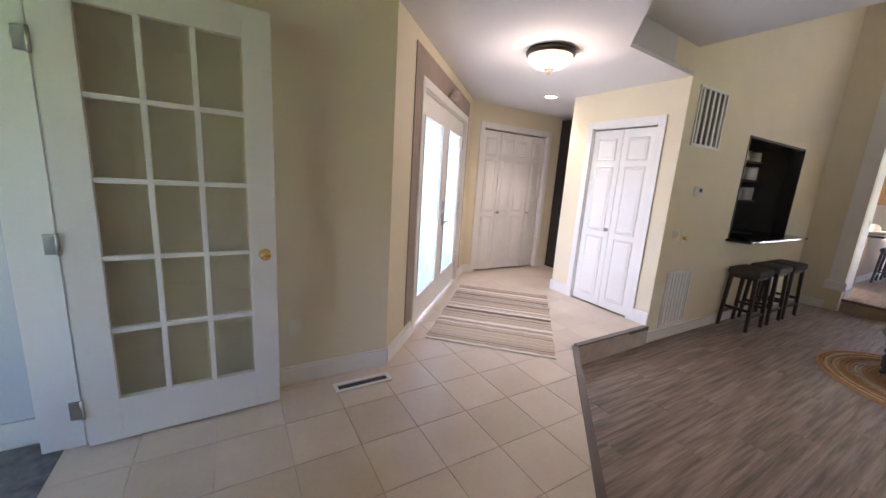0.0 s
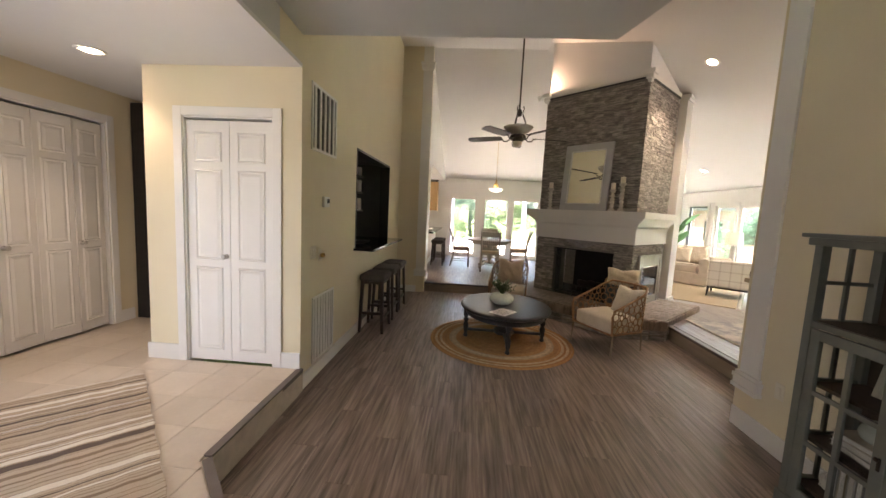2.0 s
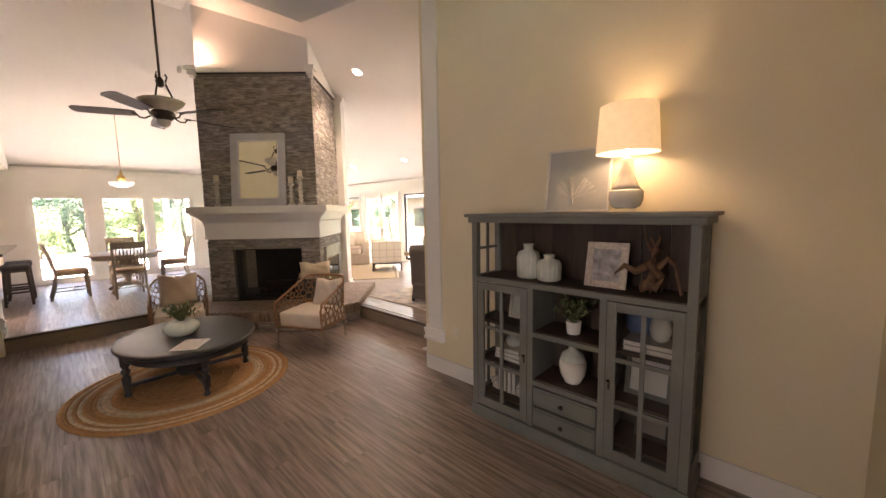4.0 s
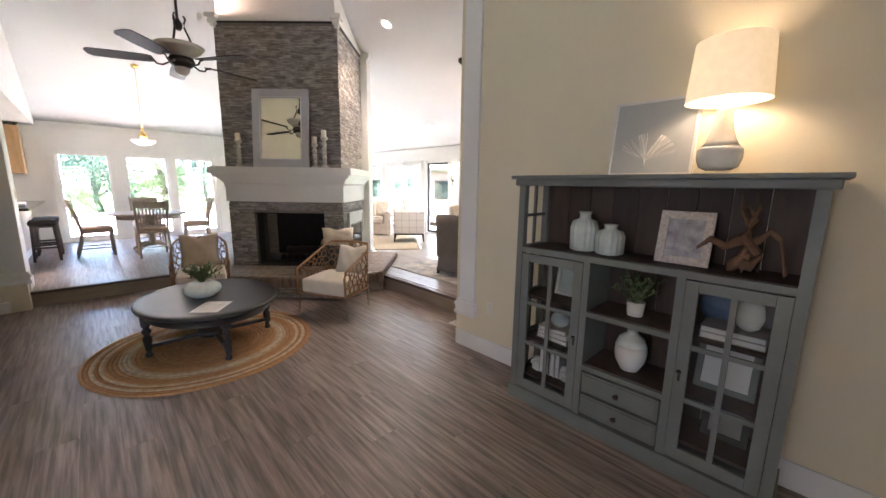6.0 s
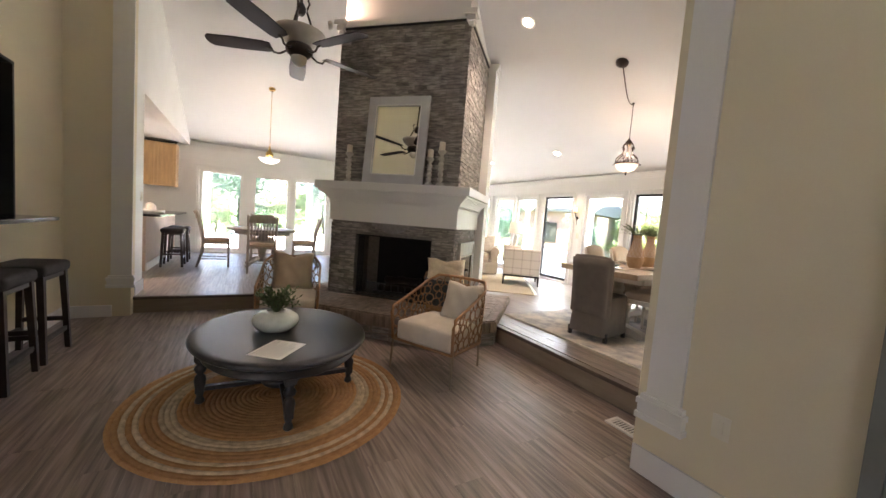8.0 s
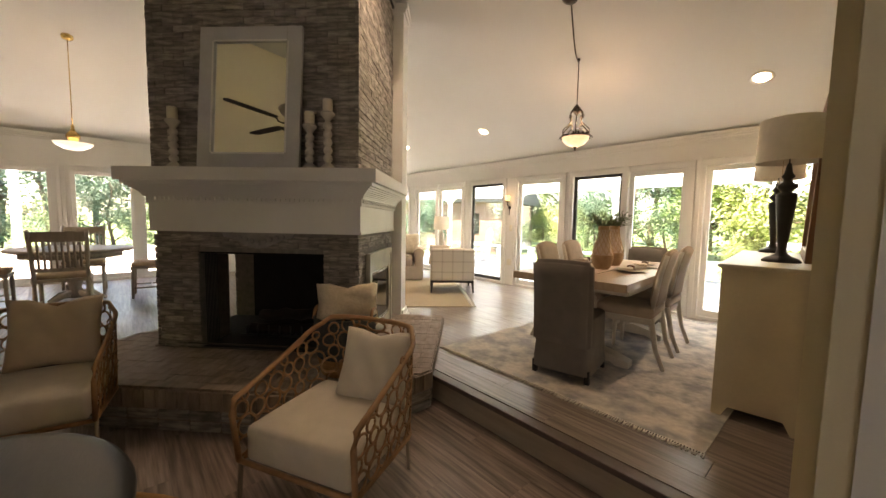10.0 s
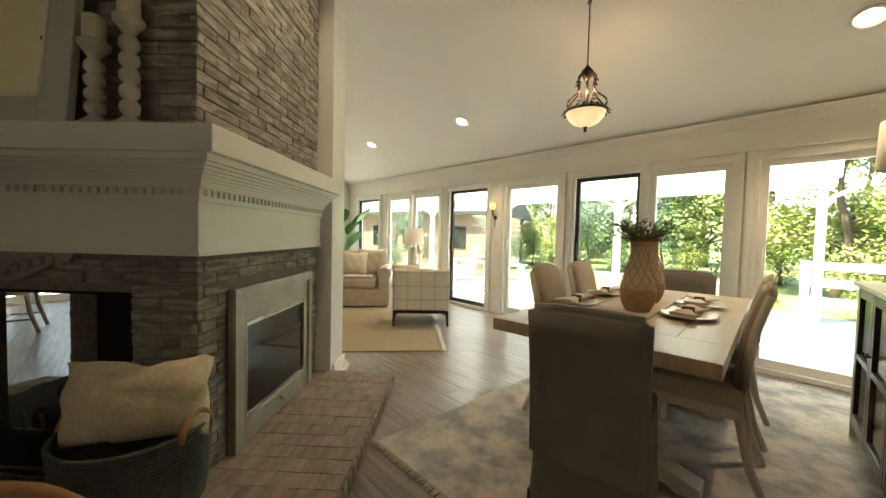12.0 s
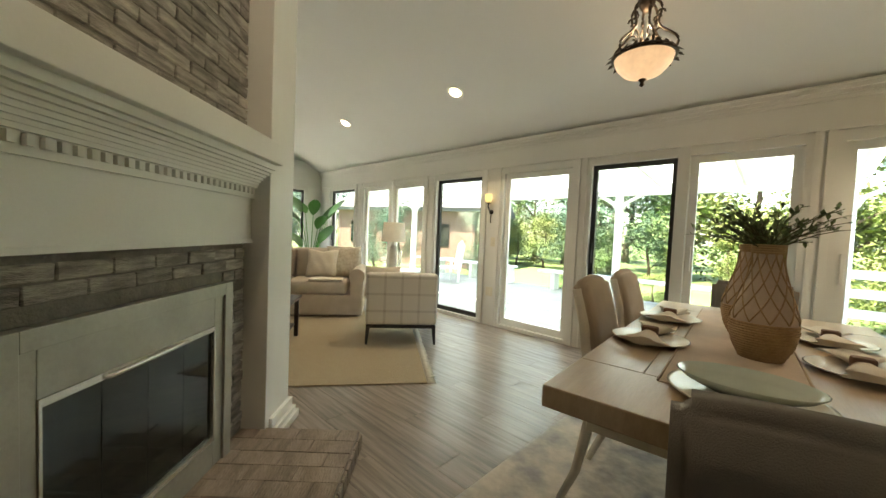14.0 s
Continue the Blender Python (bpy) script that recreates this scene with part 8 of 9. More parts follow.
stb = thing("side_table", pose(10.15, -5.12, UP_Z + 0.001), "small round pale side table by the sofa", "table")
bm = B()
lathe(bm, [(0.23, 0.54), (0.24, 0.55), (0.24, 0.565), (0.23, 0.57)], 28)
part("tabletop", bm, M_CREAMWOOD, stb)
bm = B()
lathe(bm, [(0.16, 0), (0.16, 0.02), (0.03, 0.05), (0.025, 0.25), (0.04, 0.3), (0.025, 0.35), (0.03, 0.5), (0.1, 0.54)], 20)
part("pedestal", bm, M_CREAMWOOD, stb)
ll = thing("table_lamp", pose(10.15, -5.12, UP_Z + 0.5725), "pale stone lamp with a white drum shade, off", "lamp")
bm = B()
lathe(bm, [(0.06, 0), (0.065, 0.02), (0.05, 0.05), (0.055, 0.2), (0.05, 0.36), (0.015, 0.38), (0.01, 0.48)], 18)
part("base", bm, M_WASH, ll)
shade(ll, 0.17, 0.15, 0.43, 0.70, M_SHADE_W, "white drum shade")
# big-leaved plant in the corner
M_BIGLEAF = mat("banana_leaf", (0.1, 0.3, 0.06), 0.4, 0.15, 6, 0.1, 30, rand=0.25)
pl_ = thing("potted_plant", pose(12.75, -5.15, UP_Z + 0.001), "tall large-leaved green plant in a pale pot", "plant")
bm = B()
lathe(bm, [(0.14, 0), (0.17, 0.02), (0.2, 0.34), (0.19, 0.36), (0.17, 0.35), (0.16, 0.3)], 24)
part("pot", bm, M_STONE_W, pl_, "pale round pot")
rng = random.Random(2)
for i in range(11):
    a = 2 * math.pi * i / 11 + rng.uniform(-0.3, 0.3)
    h = rng.uniform(0.75, 1.45)
    r = rng.uniform(0.15, 0.4)
    bm = B()
    base, tip = Vector((0, 0, 0.3)), Vector((r * math.cos(a), r * math.sin(a), h))
    tube(bm, [base, base.lerp(tip, 0.5) + Vector((0, 0, 0.06)), tip], [0.011, 0.009, 0.006], 6)
    d = Vector((math.cos(a), math.sin(a), 1.3)).normalized()
    s = Vector((-math.sin(a), math.cos(a), 0))
    nn = d.cross(s)
    L, W = rng.uniform(0.38, 0.55), rng.uniform(0.22, 0.29)
    rows = []
    for k in range(8):
        t = k / 7
        w = W * math.sin(math.pi * min(0.98, t * 0.93 + 0.06)) ** 0.7
        c = tip + d * L * t - Vector((0, 0, 0.1 * t * t))
        rows.append([bm.verts.new(c + s * w / 2 + Vector((0, 0, 0.03))), bm.verts.new(c), bm.verts.new(c - s * w / 2 + Vector((0, 0, 0.03)))])
    for u, v in zip(rows, rows[1:]):
        for j in range(2):
            f = bm.faces.new((u[j], u[j + 1], v[j + 1], v[j]))
            f.smooth = True
    part("leaf", bm, M_BIGLEAF, pl_)

# ---- breakfast nook ----
M_GREYWASH = mat("grey_washed_wood", (0.46, 0.4, 0.33), 0.5, 0.12, 5, 0.1, 40, stretch=(5, 5, 1))
nt_ = thing("round_table", pose(11.25, 0.26, UP_Z + 0.001), "round grey-washed pedestal table in the nook", "table")
bm = B()
oval(bm, [(0.06, 0.70), (0.02, 0.705), (0, 0.72), (0, 0.735), (0.012, 0.745)], 0.60, 0.60, 40)
part("tabletop", bm, M_GREYWASH, nt_)
bm = B()
oval(bm, [(0, 0.63), (0, 0.70)], 0.48, 0.48, 40)
part("apron", bm, M_GREYWASH, nt_)
bm = B()
lathe(bm, [(0.09, 0.1), (0.1, 0.15), (0.06, 0.22), (0.1, 0.4), (0.07, 0.55), (0.12, 0.63)], 20)
part("pedestal", bm, M_GREYWASH, nt_)
for k in range(4):
    bm = B()
    tube(bm, [(0.05, 0, 0.16), (0.2, 0, 0.13), (0.33, 0, 0.05), (0.38, 0, 0.025)], [0.045, 0.04, 0.03, 0.025], 8)
    part("foot", bm, M_GREYWASH, nt_, "", pose(0, 0, 0, 0, 0, 45 + 90 * k))


def slat_chair(m):
    c = thing("slat_back_chair", m, "grey-washed slat-back chair with a tan cushion", "chair", "chairs round the nook table")
    bm = B()
    box(bm, -0.235, 0.235, -0.22, 0.22, 0.42, 0.455, 0.006)
    part("seat", bm, M_GREYWASH, c)
    bm = B()
    cushion(bm, 0.44, 0.42, 0.055, 0.485, 0.012, 0.02)
    part("cushion", bm, M_TAN, c, "tan seat cushion")
    for x in (-0.21, 0.21):
        bm = B()
        tube(bm, [(x, -0.2, 0), (x, -0.19, 0.42)], [0.017, 0.022], 8)
        part("front_leg", bm, M_GREYWASH, c)
        bm = B()
        tube(bm, [(x * 1.02, 0.29, 0), (x, 0.22, 0.25), (x, 0.2, 0.45), (x * 1.03, 0.235, 0.7), (x * 1.06, 0.30, 0.93), (x * 1.07, 0.345, 1.0)], [0.018, 0.022, 0.024, 0.022, 0.02, 0.018], 8)
        part("back_post", bm, M_GREYWASH, c)
        bm = B()
        tube(bm, [(x, -0.19, 0.15), (x, 0.24, 0.15)], 0.011, 6)
        part("stretcher", bm, M_GREYWASH, c)
    bm = B()
    tube(bm, [(-0.21, 0.0, 0.15), (0.21, 0.0, 0.15)], 0.011, 6)
    part("stretcher", bm, M_GREYWASH, c)
    for z, y, hh in ((0.93, 0.297, 0.055), (0.56, 0.212, 0.02)):
        q = bmesh.new()
        for i in range(8):
            a0, a1 = -0.22 + 0.44 * i / 8, -0.22 + 0.44 * (i + 1) / 8
            b0, b1 = 0.03 * (1 - (a0 / 0.22) ** 2), 0.03 * (1 - (a1 / 0.22) ** 2)
            prism(q, [(a0, y + b0 - 0.011), (a1, y + b1 - 0.011), (a1, y + b1 + 0.011), (a0, y + b0 + 0.011)], z - hh, z + hh)
        bmesh.ops.remove_doubles(q, verts=q.verts[:], dist=0.0005)
        bm = B()
        merge(bm, q)
        part("back_rail", bm, M_GREYWASH, c)
    for i in range(8):
        x = -0.165 + 0.33 * i / 7
        b = 0.03 * (1 - (x / 0.22) ** 2)
        bm = B()
        tube(bm, [(x, 0.212 + b, 0.57), (x, 0.245 + b, 0.75), (x, 0.29 + b, 0.9)], 0.011, 6)
        part("slat", bm, M_GREYWASH, c)
    return c


nc = slat_chair(pose(10.62, 0.30, UP_Z + 0.001, 0, 0, 90))
copy_thing(nc, pose(11.30, 1.02, UP_Z + 0.001, 0, 0, 2))
copy_thing(nc, pose(11.45, -0.52, UP_Z + 0.001, 0, 0, 176))
copy_thing(nc, pose(12.12, 0.22, UP_Z + 0.001, 0, 0, -90))

# ---- kitchen ----
M_MAPLE = mat("honey_maple", (0.62, 0.4, 0.2), 0.4, 0.12, 4, 0.06, 30, stretch=(5, 5, 0.7))
M_PINKWALL = mat("warm_beige_paint", (0.55, 0.42, 0.33), 0.7, 0.04, 3, 0.05, 100)
pn = thing("peninsula", pose(0, 0, 0), "kitchen counter with black granite over a beige wall", "counter")
bm = B()
box(bm, 10.62, 13.395, 1.93, 2.09, UP_Z + 0.001, 1.06)
part("knee_wall", bm, M_PINKWALL, pn, "beige half-height wall")
bm = B()
box(bm, 10.615, 13.395, 1.912, 1.929, UP_Z + 0.001, UP_Z + 0.12)
part("baseboard", bm, M_WHITE, pn)
bm = B()
box(bm, 10.45, 13.395, 1.72, 2.32, 1.06, 1.10, 0.006)
part("countertop", bm, M_GRANITE, pn, "polished black granite top")
uc = thing("wall_cabinet", pose(13.395, 2.26, 1.635), "honey maple wall cabinet with two doors", "cabinet")
bm = B()
box(bm, -0.33, 0, -0.37, 0.37, 0, 0.9)
part("body", bm, M_MAPLE, uc)
for y0, y1 in ((-0.365, -0.002), (0.002, 0.365)):
    d = part("door", B(), M_MAPLE, uc)
    bm = B()
    for a, b, c, e in ((y0, y0 + 0.06, 0.005, 0.895), (y1 - 0.06, y1, 0.005, 0.895), (y0 + 0.06, y1 - 0.06, 0.005, 0.07), (y0 + 0.06, y1 - 0.06, 0.83, 0.895)):
        box(bm, -0.352, -0.331, a, b, c, e, 0.003)
    part("frame", bm, M_MAPLE, d)
    bm = B()
    box(bm, -0.341, -0.331, y0 + 0.06, y1 - 0.06, 0.07, 0.83)
    part("panel", bm, M_MAPLE, d)
bk = thing("basket", pose(13.22, 2.2, 2.536), "black wire basket on the wall cabinet", "basket")
bm = B()
for k in range(4):
    rr = 0.9 + 0.05 * k
    tube(bm, [(0.13 * rr * math.cos(2 * math.pi * i / 24), 0.30 * rr * math.sin(2 * math.pi * i / 24), 0.002 + 0.018 * k + 0.005) for i in range(24)], 0.007, 5, closed=True)
oval(bm, [(0, 0.0), (0, 0.006)], 0.12, 0.27, 24)
part("basket", bm, M_BLACK, bk)
bc = thing("base_cabinet", pose(13.395, 3.1, UP_Z + 0.001), "honey maple base cabinet with a black top", "cabinet")
bm = B()
box(bm, -0.6, 0, -0.75, 0.9, 0.1, 0.86)
box(bm, -0.54, 0, -0.75, 0.9, 0, 0.1)
part("body", bm, M_MAPLE, bc)
bm = B()
box(bm, -0.63, 0, -0.77, 0.9, 0.861, 0.9, 0.005)
part("countertop", bm, M_GRANITE, bc)
tr = thing("serving_tray", pose(11.35, 2.0, 1.101), "white oval tray with stacked dishes", "tray")
bm = B()
oval(bm, [(0.02, 0), (0, 0.01), (0, 0.05), (0.01, 0.05), (0.012, 0.012)], 0.30, 0.19, 32)
part("tray", bm, M_STONE_W, tr)
for x, h, r in ((-0.1, 0.16, 0.06), (0.06, 0.12, 0.07), (0.17, 0.08, 0.05)):
    jr2 = thing("canister", pose(11.35 + x, 2.0 + 0.3 * x * 0.2, 1.1135), "ivory lidded canister on the tray", "jar", "canisters on the tray")
    bm = B()
    lathe(bm, [(r * 0.9, 0), (r, 0.01), (r, h * 0.8), (r * 0.9, h * 0.84)], 20)
    part("jar", bm, M_PLATE, jr2)
    bm = B()
    lathe(bm, [(r * 0.95, h * 0.85), (r * 0.9, h * 0.92), (r * 0.2, h * 0.95), (r * 0.22, h), (r * 0.1, h * 1.03)], 20)
    part("lid", bm, M_WASH, jr2, "pale wooden lid")

# ---- outside ----
M_GRASS = mat("lawn", (0.12, 0.2, 0.06), 0.9, 0.25, 0.6, 0.3, 30, second=(0.17, 0.24, 0.08))
M_DECK = mat("deck_boards", (0.42, 0.415, 0.4), 0.7, 0.12, 2, 0.15, 30, island=0.12)
M_PAVE = mat("pale_concrete", (0.55, 0.53, 0.49), 0.85, 0.1, 1.5, 0.2, 40)
M_OUTWHITE = mat("white_outdoor_paint", (0.8, 0.8, 0.8), 0.5, 0.04, 3, 0.05, 60)
bm = B()
bmesh.ops.create_circle(bm, cap_ends=True, radius=700, segments=64, matrix=Matrix.Translation((8, 0, -0.30)))
solid("ground", bm, M_GRASS, "sunlit green lawn", "ground")
deck = solid("deck", box(B(), 2.0, 15.2, -10.2, -5.83, -0.29, 0.10), M_DECK, "pale grey wooden deck", "deck")
bm = B()
y = -10.2
while y < -5.9:
    box(bm, 2.0, 15.2, y + 0.003, y + 0.137, 0.101, 0.126)
    y += 0.14
ob = part("deck_board", bm, M_DECK, deck, "pale weathered boards")
tagged(ob, kind="stuff")
bm = B()
box(bm, 13.56, 24, -5.8, 8, -0.29, 0.12)
solid("patio", bm, M_PAVE, "bright concrete patio outside the nook", "pavement")
# pergola roof over the deck
M_POLY = bpy.data.materials.new("translucent_roofing")
M_POLY.use_nodes = True
nn_, ll_ = M_POLY.node_tree.nodes, M_POLY.node_tree.links
nn_.remove(nn_["Principled BSDF"])
ta, tb_, tm = nn_.new("ShaderNodeBsdfTranslucent"), nn_.new("ShaderNodeBsdfDiffuse"), nn_.new("ShaderNodeMixShader")
ta.inputs[0].default_value, tb_.inputs[0].default_value, tm.inputs[0].default_value = (0.66, 0.78, 0.79, 1), (0.66, 0.72, 0.73, 1), 0.4
ll_.new(ta.outputs[0], tm.inputs[1])
ll_.new(tb_.outputs[0], tm.inputs[2])
ll_.new(tm.outputs[0], nn_["Material Output"].inputs[0])
pg = thing("patio_cover", pose(0, 0, 0), "white patio cover with ribbed translucent roofing", "pergola")
slope = lambda y: 2.80 + (y + 5.83) * 0.09
for y in (-9.6,):
    bm = B()
    box(bm, 5.4, 15.0, y - 0.06, y + 0.06, slope(y) - 0.22, slope(y) - 0.02, 0.004)
    part("beam", bm, M_OUTWHITE, pg)
for x in (5.5, 8.6, 11.7, 14.8):
    bm = B()
    box(bm, x - 0.06, x + 0.06, -9.66, -9.54, 0.127, slope(-9.6) - 0.22, 0.004)
    part("post", bm, M_OUTWHITE, pg)
    for s in (-1, 1):
        bm = B()
        tube(bm, [(x + s * 0.05, -9.6, 1.95), (x + s * 0.12, -9.6, 2.1), (x + s * 0.3, -9.6, 2.2), (x + s * 0.42, -9.6, slope(-9.6) - 0.2)], 0.035, 6)
        part("bracket", bm, M_OUTWHITE, pg, "scrolled corner bracket")
for i in range(9):
    x = 5.5 + 9.3 * i / 8
    bm = B()
    v = []
    for yy in (-9.9, -5.85):
        for dx, dz in ((-0.025, -0.14), (0.025, -0.14), (0.025, -0.005), (-0.025, -0.005)):
            v.append(bm.verts.new((x + dx, yy, slope(yy) + dz)))
    bm.faces.new(v[:4][::-1])
    bm.faces.new(v[4:])
    for k in range(4):
        bm.faces.new((v[k], v[(k + 1) % 4], v[4 + (k + 1) % 4], v[4 + k]))
    part("rafter", bm, M_OUTWHITE, pg)
bm = B()
n = 124
rows = []
for i in range(n + 1):
    x = 5.3 + 9.8 * i / n
    dz = 0.03 if i % 4 == 0 else 0.0
    rows.append([bm.verts.new((x, yy, slope(yy) + dz)) for yy in (-10.0, -5.83)])
for a, b in zip(rows, rows[1:]):
    bm.faces.new((a[0], b[0], b[1], a[1]))
part("roofing", bm, M_POLY, pg, "ribbed translucent roofing")
# bench rail and white fence
for nm, x0, x1, y in (("deck_bench", 6.2, 10.4, -9.9), ("deck_bench", 11.2, 14.8, -9.9)):
    bn = thing(nm, pose(x0, y, 0.127), "white built-in bench along the deck edge", "bench", "benches of the deck")
    bm = B()
    box(bm, 0, x1 - x0, -0.2, 0.2, 0.40, 0.45, 0.006)
    part("seat", bm, M_OUTWHITE, bn)
    k = 0.1
    while k < x1 - x0:
        bm = B()
        box(bm, k - 0.05, k + 0.05, -0.12, 0.12, 0, 0.40, 0.004)
        part("support", bm, M_OUTWHITE, bn)
        k += 1.25
fc = thing("fence", pose(0, 0, 0), "white post-and-rail fence at the end of the deck", "fence")
for i in range(4):
    x = 2.2 + 1.15 * i
    bm = B()
    box(bm, x - 0.06, x + 0.06, -10.0, -9.88, 0.127, 1.08, 0.006)
    part("post", bm, M_OUTWHITE, fc)
for z in (0.42, 0.72, 1.0):
    bm = B()
    box(bm, 2.2, 5.6, -9.98, -9.90, z - 0.065, z + 0.065, 0.004)
    part("rail", bm, M_OUTWHITE, fc)
pc = thing("outdoor_chair", pose(12.4, -8.6, 0.127, 0, 0, 150), "white slatted outdoor chair on the deck", "chair")
for nm, a in (("seat", (-0.28, 0.28, -0.28, 0.28, 0.34, 0.38)), ("arm", (-0.38, -0.28, -0.35, 0.3, 0.55, 0.58)), ("arm", (0.28, 0.38, -0.35, 0.3, 0.55, 0.58))):
    bm = B()
    box(bm, *a, 0.006)
    part(nm, bm, M_OUTWHITE, pc)
for i in range(5):
    bm = B()
    box(bm, -0.27 + 0.11 * i, -0.18 + 0.11 * i, 0.26, 0.285, 0.3, 1.0 + 0.05 * (2 - abs(i - 2)), 0.004, pose(0, 0, 0, -8))
    part("back_slat", bm, M_OUTWHITE, pc)
for x in (-0.3, 0.3):
    for y in (-0.27, 0.25):
        bm = B()
        box(bm, x - 0.025, x + 0.025, y - 0.03, y + 0.03, 0, 0.55, 0.004)
        part("leg", bm, M_OUTWHITE, pc)
for x in (14.9, 17.2):
    bm = B()
    box(bm, 17.4 - 0.07, 17.4 + 0.07, (x - 16) * 1.35 - 0.07, (x - 16) * 1.35 + 0.07, 0.121, 2.6, 0.004)
    ob = solid("porch_post", bm, M_OUTWHITE, "white square porch post", "post", kind="")
bm = B()
# first box: eave added to keep sun out of the nook; second: porch beam
box(bm, 13.56, 14.15, -6.0, 4.5, 2.72, 2.8)
box(bm, 17.3, 17.5, -3.6, 4.5, 2.5, 2.68)
ob = solid("porch_roof", bm, M_OUTWHITE, "white porch beam outside the nook, with an eave added against the sun", "roof", kind="")

# unseen canopy added to block the sun at the front door, and porch floor
bm = B()
run(FA, FB, 2.4, -1.2, FL + 1.5, 2.95, 3.1, bm)
ob = solid("porch_canopy", bm, M_OUTWHITE, "unseen white canopy added to keep sun off the front door", "roof", kind="")
bm = B()
run(FA, FB, 3.0, -1.2, FL + 1.5, -0.29, 0.1, bm)
solid("porch_floor", bm, M_PAVE, "pale concrete porch outside the front door", "pavement")

# trees and shrubs
M_TREE = mat("tree_leaves", (0.14, 0.21, 0.08), 0.6, 0.3, 0.8, 0.1, 30, island=0.55, second=(0.05, 0.11, 0.03))
M_TREE2 = mat("yellow_green_leaves", (0.25, 0.27, 0.09), 0.6, 0.3, 0.8, 0.1, 30, island=0.5, second=(0.1, 0.17, 0.04))
M_TREE3 = mat("blue_green_leaves", (0.1, 0.18, 0.125), 0.6, 0.3, 0.8, 0.1, 30, island=0.55, second=(0.03, 0.09, 0.05))
for m_ in (M_TREE, M_TREE2, M_TREE3):
    p_ = m_.node_tree.nodes["Principled BSDF"]
    p_.inputs["Transmission Weight"].default_value = 0.0
    p_.inputs["Subsurface Weight"].default_value = 0.0
M_BARK = mat("bark", (0.12, 0.085, 0.06), 0.95, 0.25, 6, 0.6, 30, stretch=(1, 1, 0.3))


def tree_meshes(seed, H, spread, leaves, low=0.15, size=0.16):
    rng = random.Random(seed)
    trunk, limbs, verts, faces = B(), [], [], []
    pts = [Vector((0.15 * math.sin(k * 1.3 + seed), 0.15 * math.cos(k * 1.1 + seed), H * 0.75 * k / 7)) for k in range(8)]
    tube(trunk, pts, [0.2 * H / 9 * (1 - 0.11 * k) for k in range(8)], 8)
    for i in range(16):
        k = rng.uniform(low, 0.95)
        b = pts[min(7, int(k * 7))]
        a = rng.uniform(0, 2 * math.pi)
        L = spread * rng.uniform(0.55, 1.0) * (1.15 - 0.6 * k)
        tip = b + Vector((math.cos(a) * L, math.sin(a) * L, L * rng.uniform(0.15, 0.75)))
        midp = b.lerp(tip, 0.5) + Vector((0, 0, L * 0.1))
        tube(trunk, [b, midp, tip], [0.05, 0.035, 0.012], 5)
        limbs += [midp, tip, b.lerp(tip, 0.75), tip + Vector((rng.uniform(-0.5, 0.5), rng.uniform(-0.5, 0.5), rng.uniform(0, 0.6)))]
    limbs += [pts[-1], pts[-1] + Vector((0, 0, 0.6))]
    for i in range(leaves):
        c = rng.choice(limbs)
        r = spread * 0.34
        while True:
            o = Vector((rng.uniform(-1, 1), rng.uniform(-1, 1), rng.uniform(-0.8, 0.8)))
            if o.length < 1:
                break
        p = c + o * r
        d = Vector((rng.uniform(-1, 1), rng.uniform(-1, 1), rng.uniform(-0.7, 0.5))).normalized()
        s = d.cross(Vector((rng.uniform(-1, 1), rng.uniform(-1, 1), 1))).normalized()
        L, W = size * rng.uniform(0.6, 1.3), size * 0.5 * rng.uniform(0.7, 1.2)
        n0 = len(verts)
        verts += [p, p + d * L * 0.5 + s * W / 2, p + d * L, p + d * L * 0.5 - s * W / 2]
        faces.append((n0, n0 + 1, n0 + 2, n0 + 3))
    me = bpy.data.meshes.new("crown")
    me.from_pydata([tuple(v) for v in verts], [], faces)
    return mesh_of("trunk", trunk, M_BARK), me


KINDS = []
for sd, H, sp, nl, low, mt in ((1, 8.5, 2.6, 7000, 0.12, M_TREE), (2, 7.0, 2.3, 6500, 0.1, M_TREE2), (3, 9.5, 2.8, 7000, 0.15, M_TREE3)):
    tk, cr = tree_meshes(sd, H, sp, nl, low, 0.2)
    cr.materials.append(mt)
    KINDS.append((tk, cr))


def tree(x, y, k, s, rz, z=-0.3, shrub=False):
    t = thing("shrub" if shrub else "tree", pose(x, y, z, 0, 0, rz), ("dense green shrub at the edge of the lawn" if shrub else ("leafy green tree behind the lawn", "yellow-green sunlit tree behind the lawn", "tall blue-green tree behind the lawn")[k]), "shrub" if shrub else "tree", "shrubs" if shrub else "trees behind the garden")
    t.scale = (s, s, s)
    for nm, me in (("trunk", KINDS[k][0]), ("crown", KINDS[k][1])):
        ob = new(nm, me)
        ob.parent = t
        if nm == "crown":
            tagged(ob, kind="stuff")


rng = random.Random(31)
for i in range(15):
    tree(-3.0 + 2.7 * i + rng.uniform(-0.6, 0.6), -21 - rng.uniform(0, 3.5) + (5.5 if i < 4 else 0), (0, 2, 1, 0, 2)[i % 5] if i > 4 else 1, rng.uniform(0.85, 1.2), rng.uniform(0, 360))
for i in range(8):
    tree(0 + 5.0 * i + rng.uniform(-1, 1), -28 - rng.uniform(0, 4), i % 3, rng.uniform(1.2, 1.5), rng.uniform(0, 360))
for i in range(10):
    tree(27.5 + rng.uniform(0, 4), -14 + 3.0 * i + rng.uniform(-0.7, 0.7), (2, 0, 2, 1)[i % 4], rng.uniform(0.9, 1.25), rng.uniform(0, 360))
for i in range(26):
    tree(-4 + 1.5 * i + rng.uniform(-0.4, 0.4), -19.2 - rng.uniform(0, 1.6) + (4.5 if i < 6 else 0), rng.randrange(3), rng.uniform(0.32, 0.55), rng.uniform(0, 360), shrub=True)
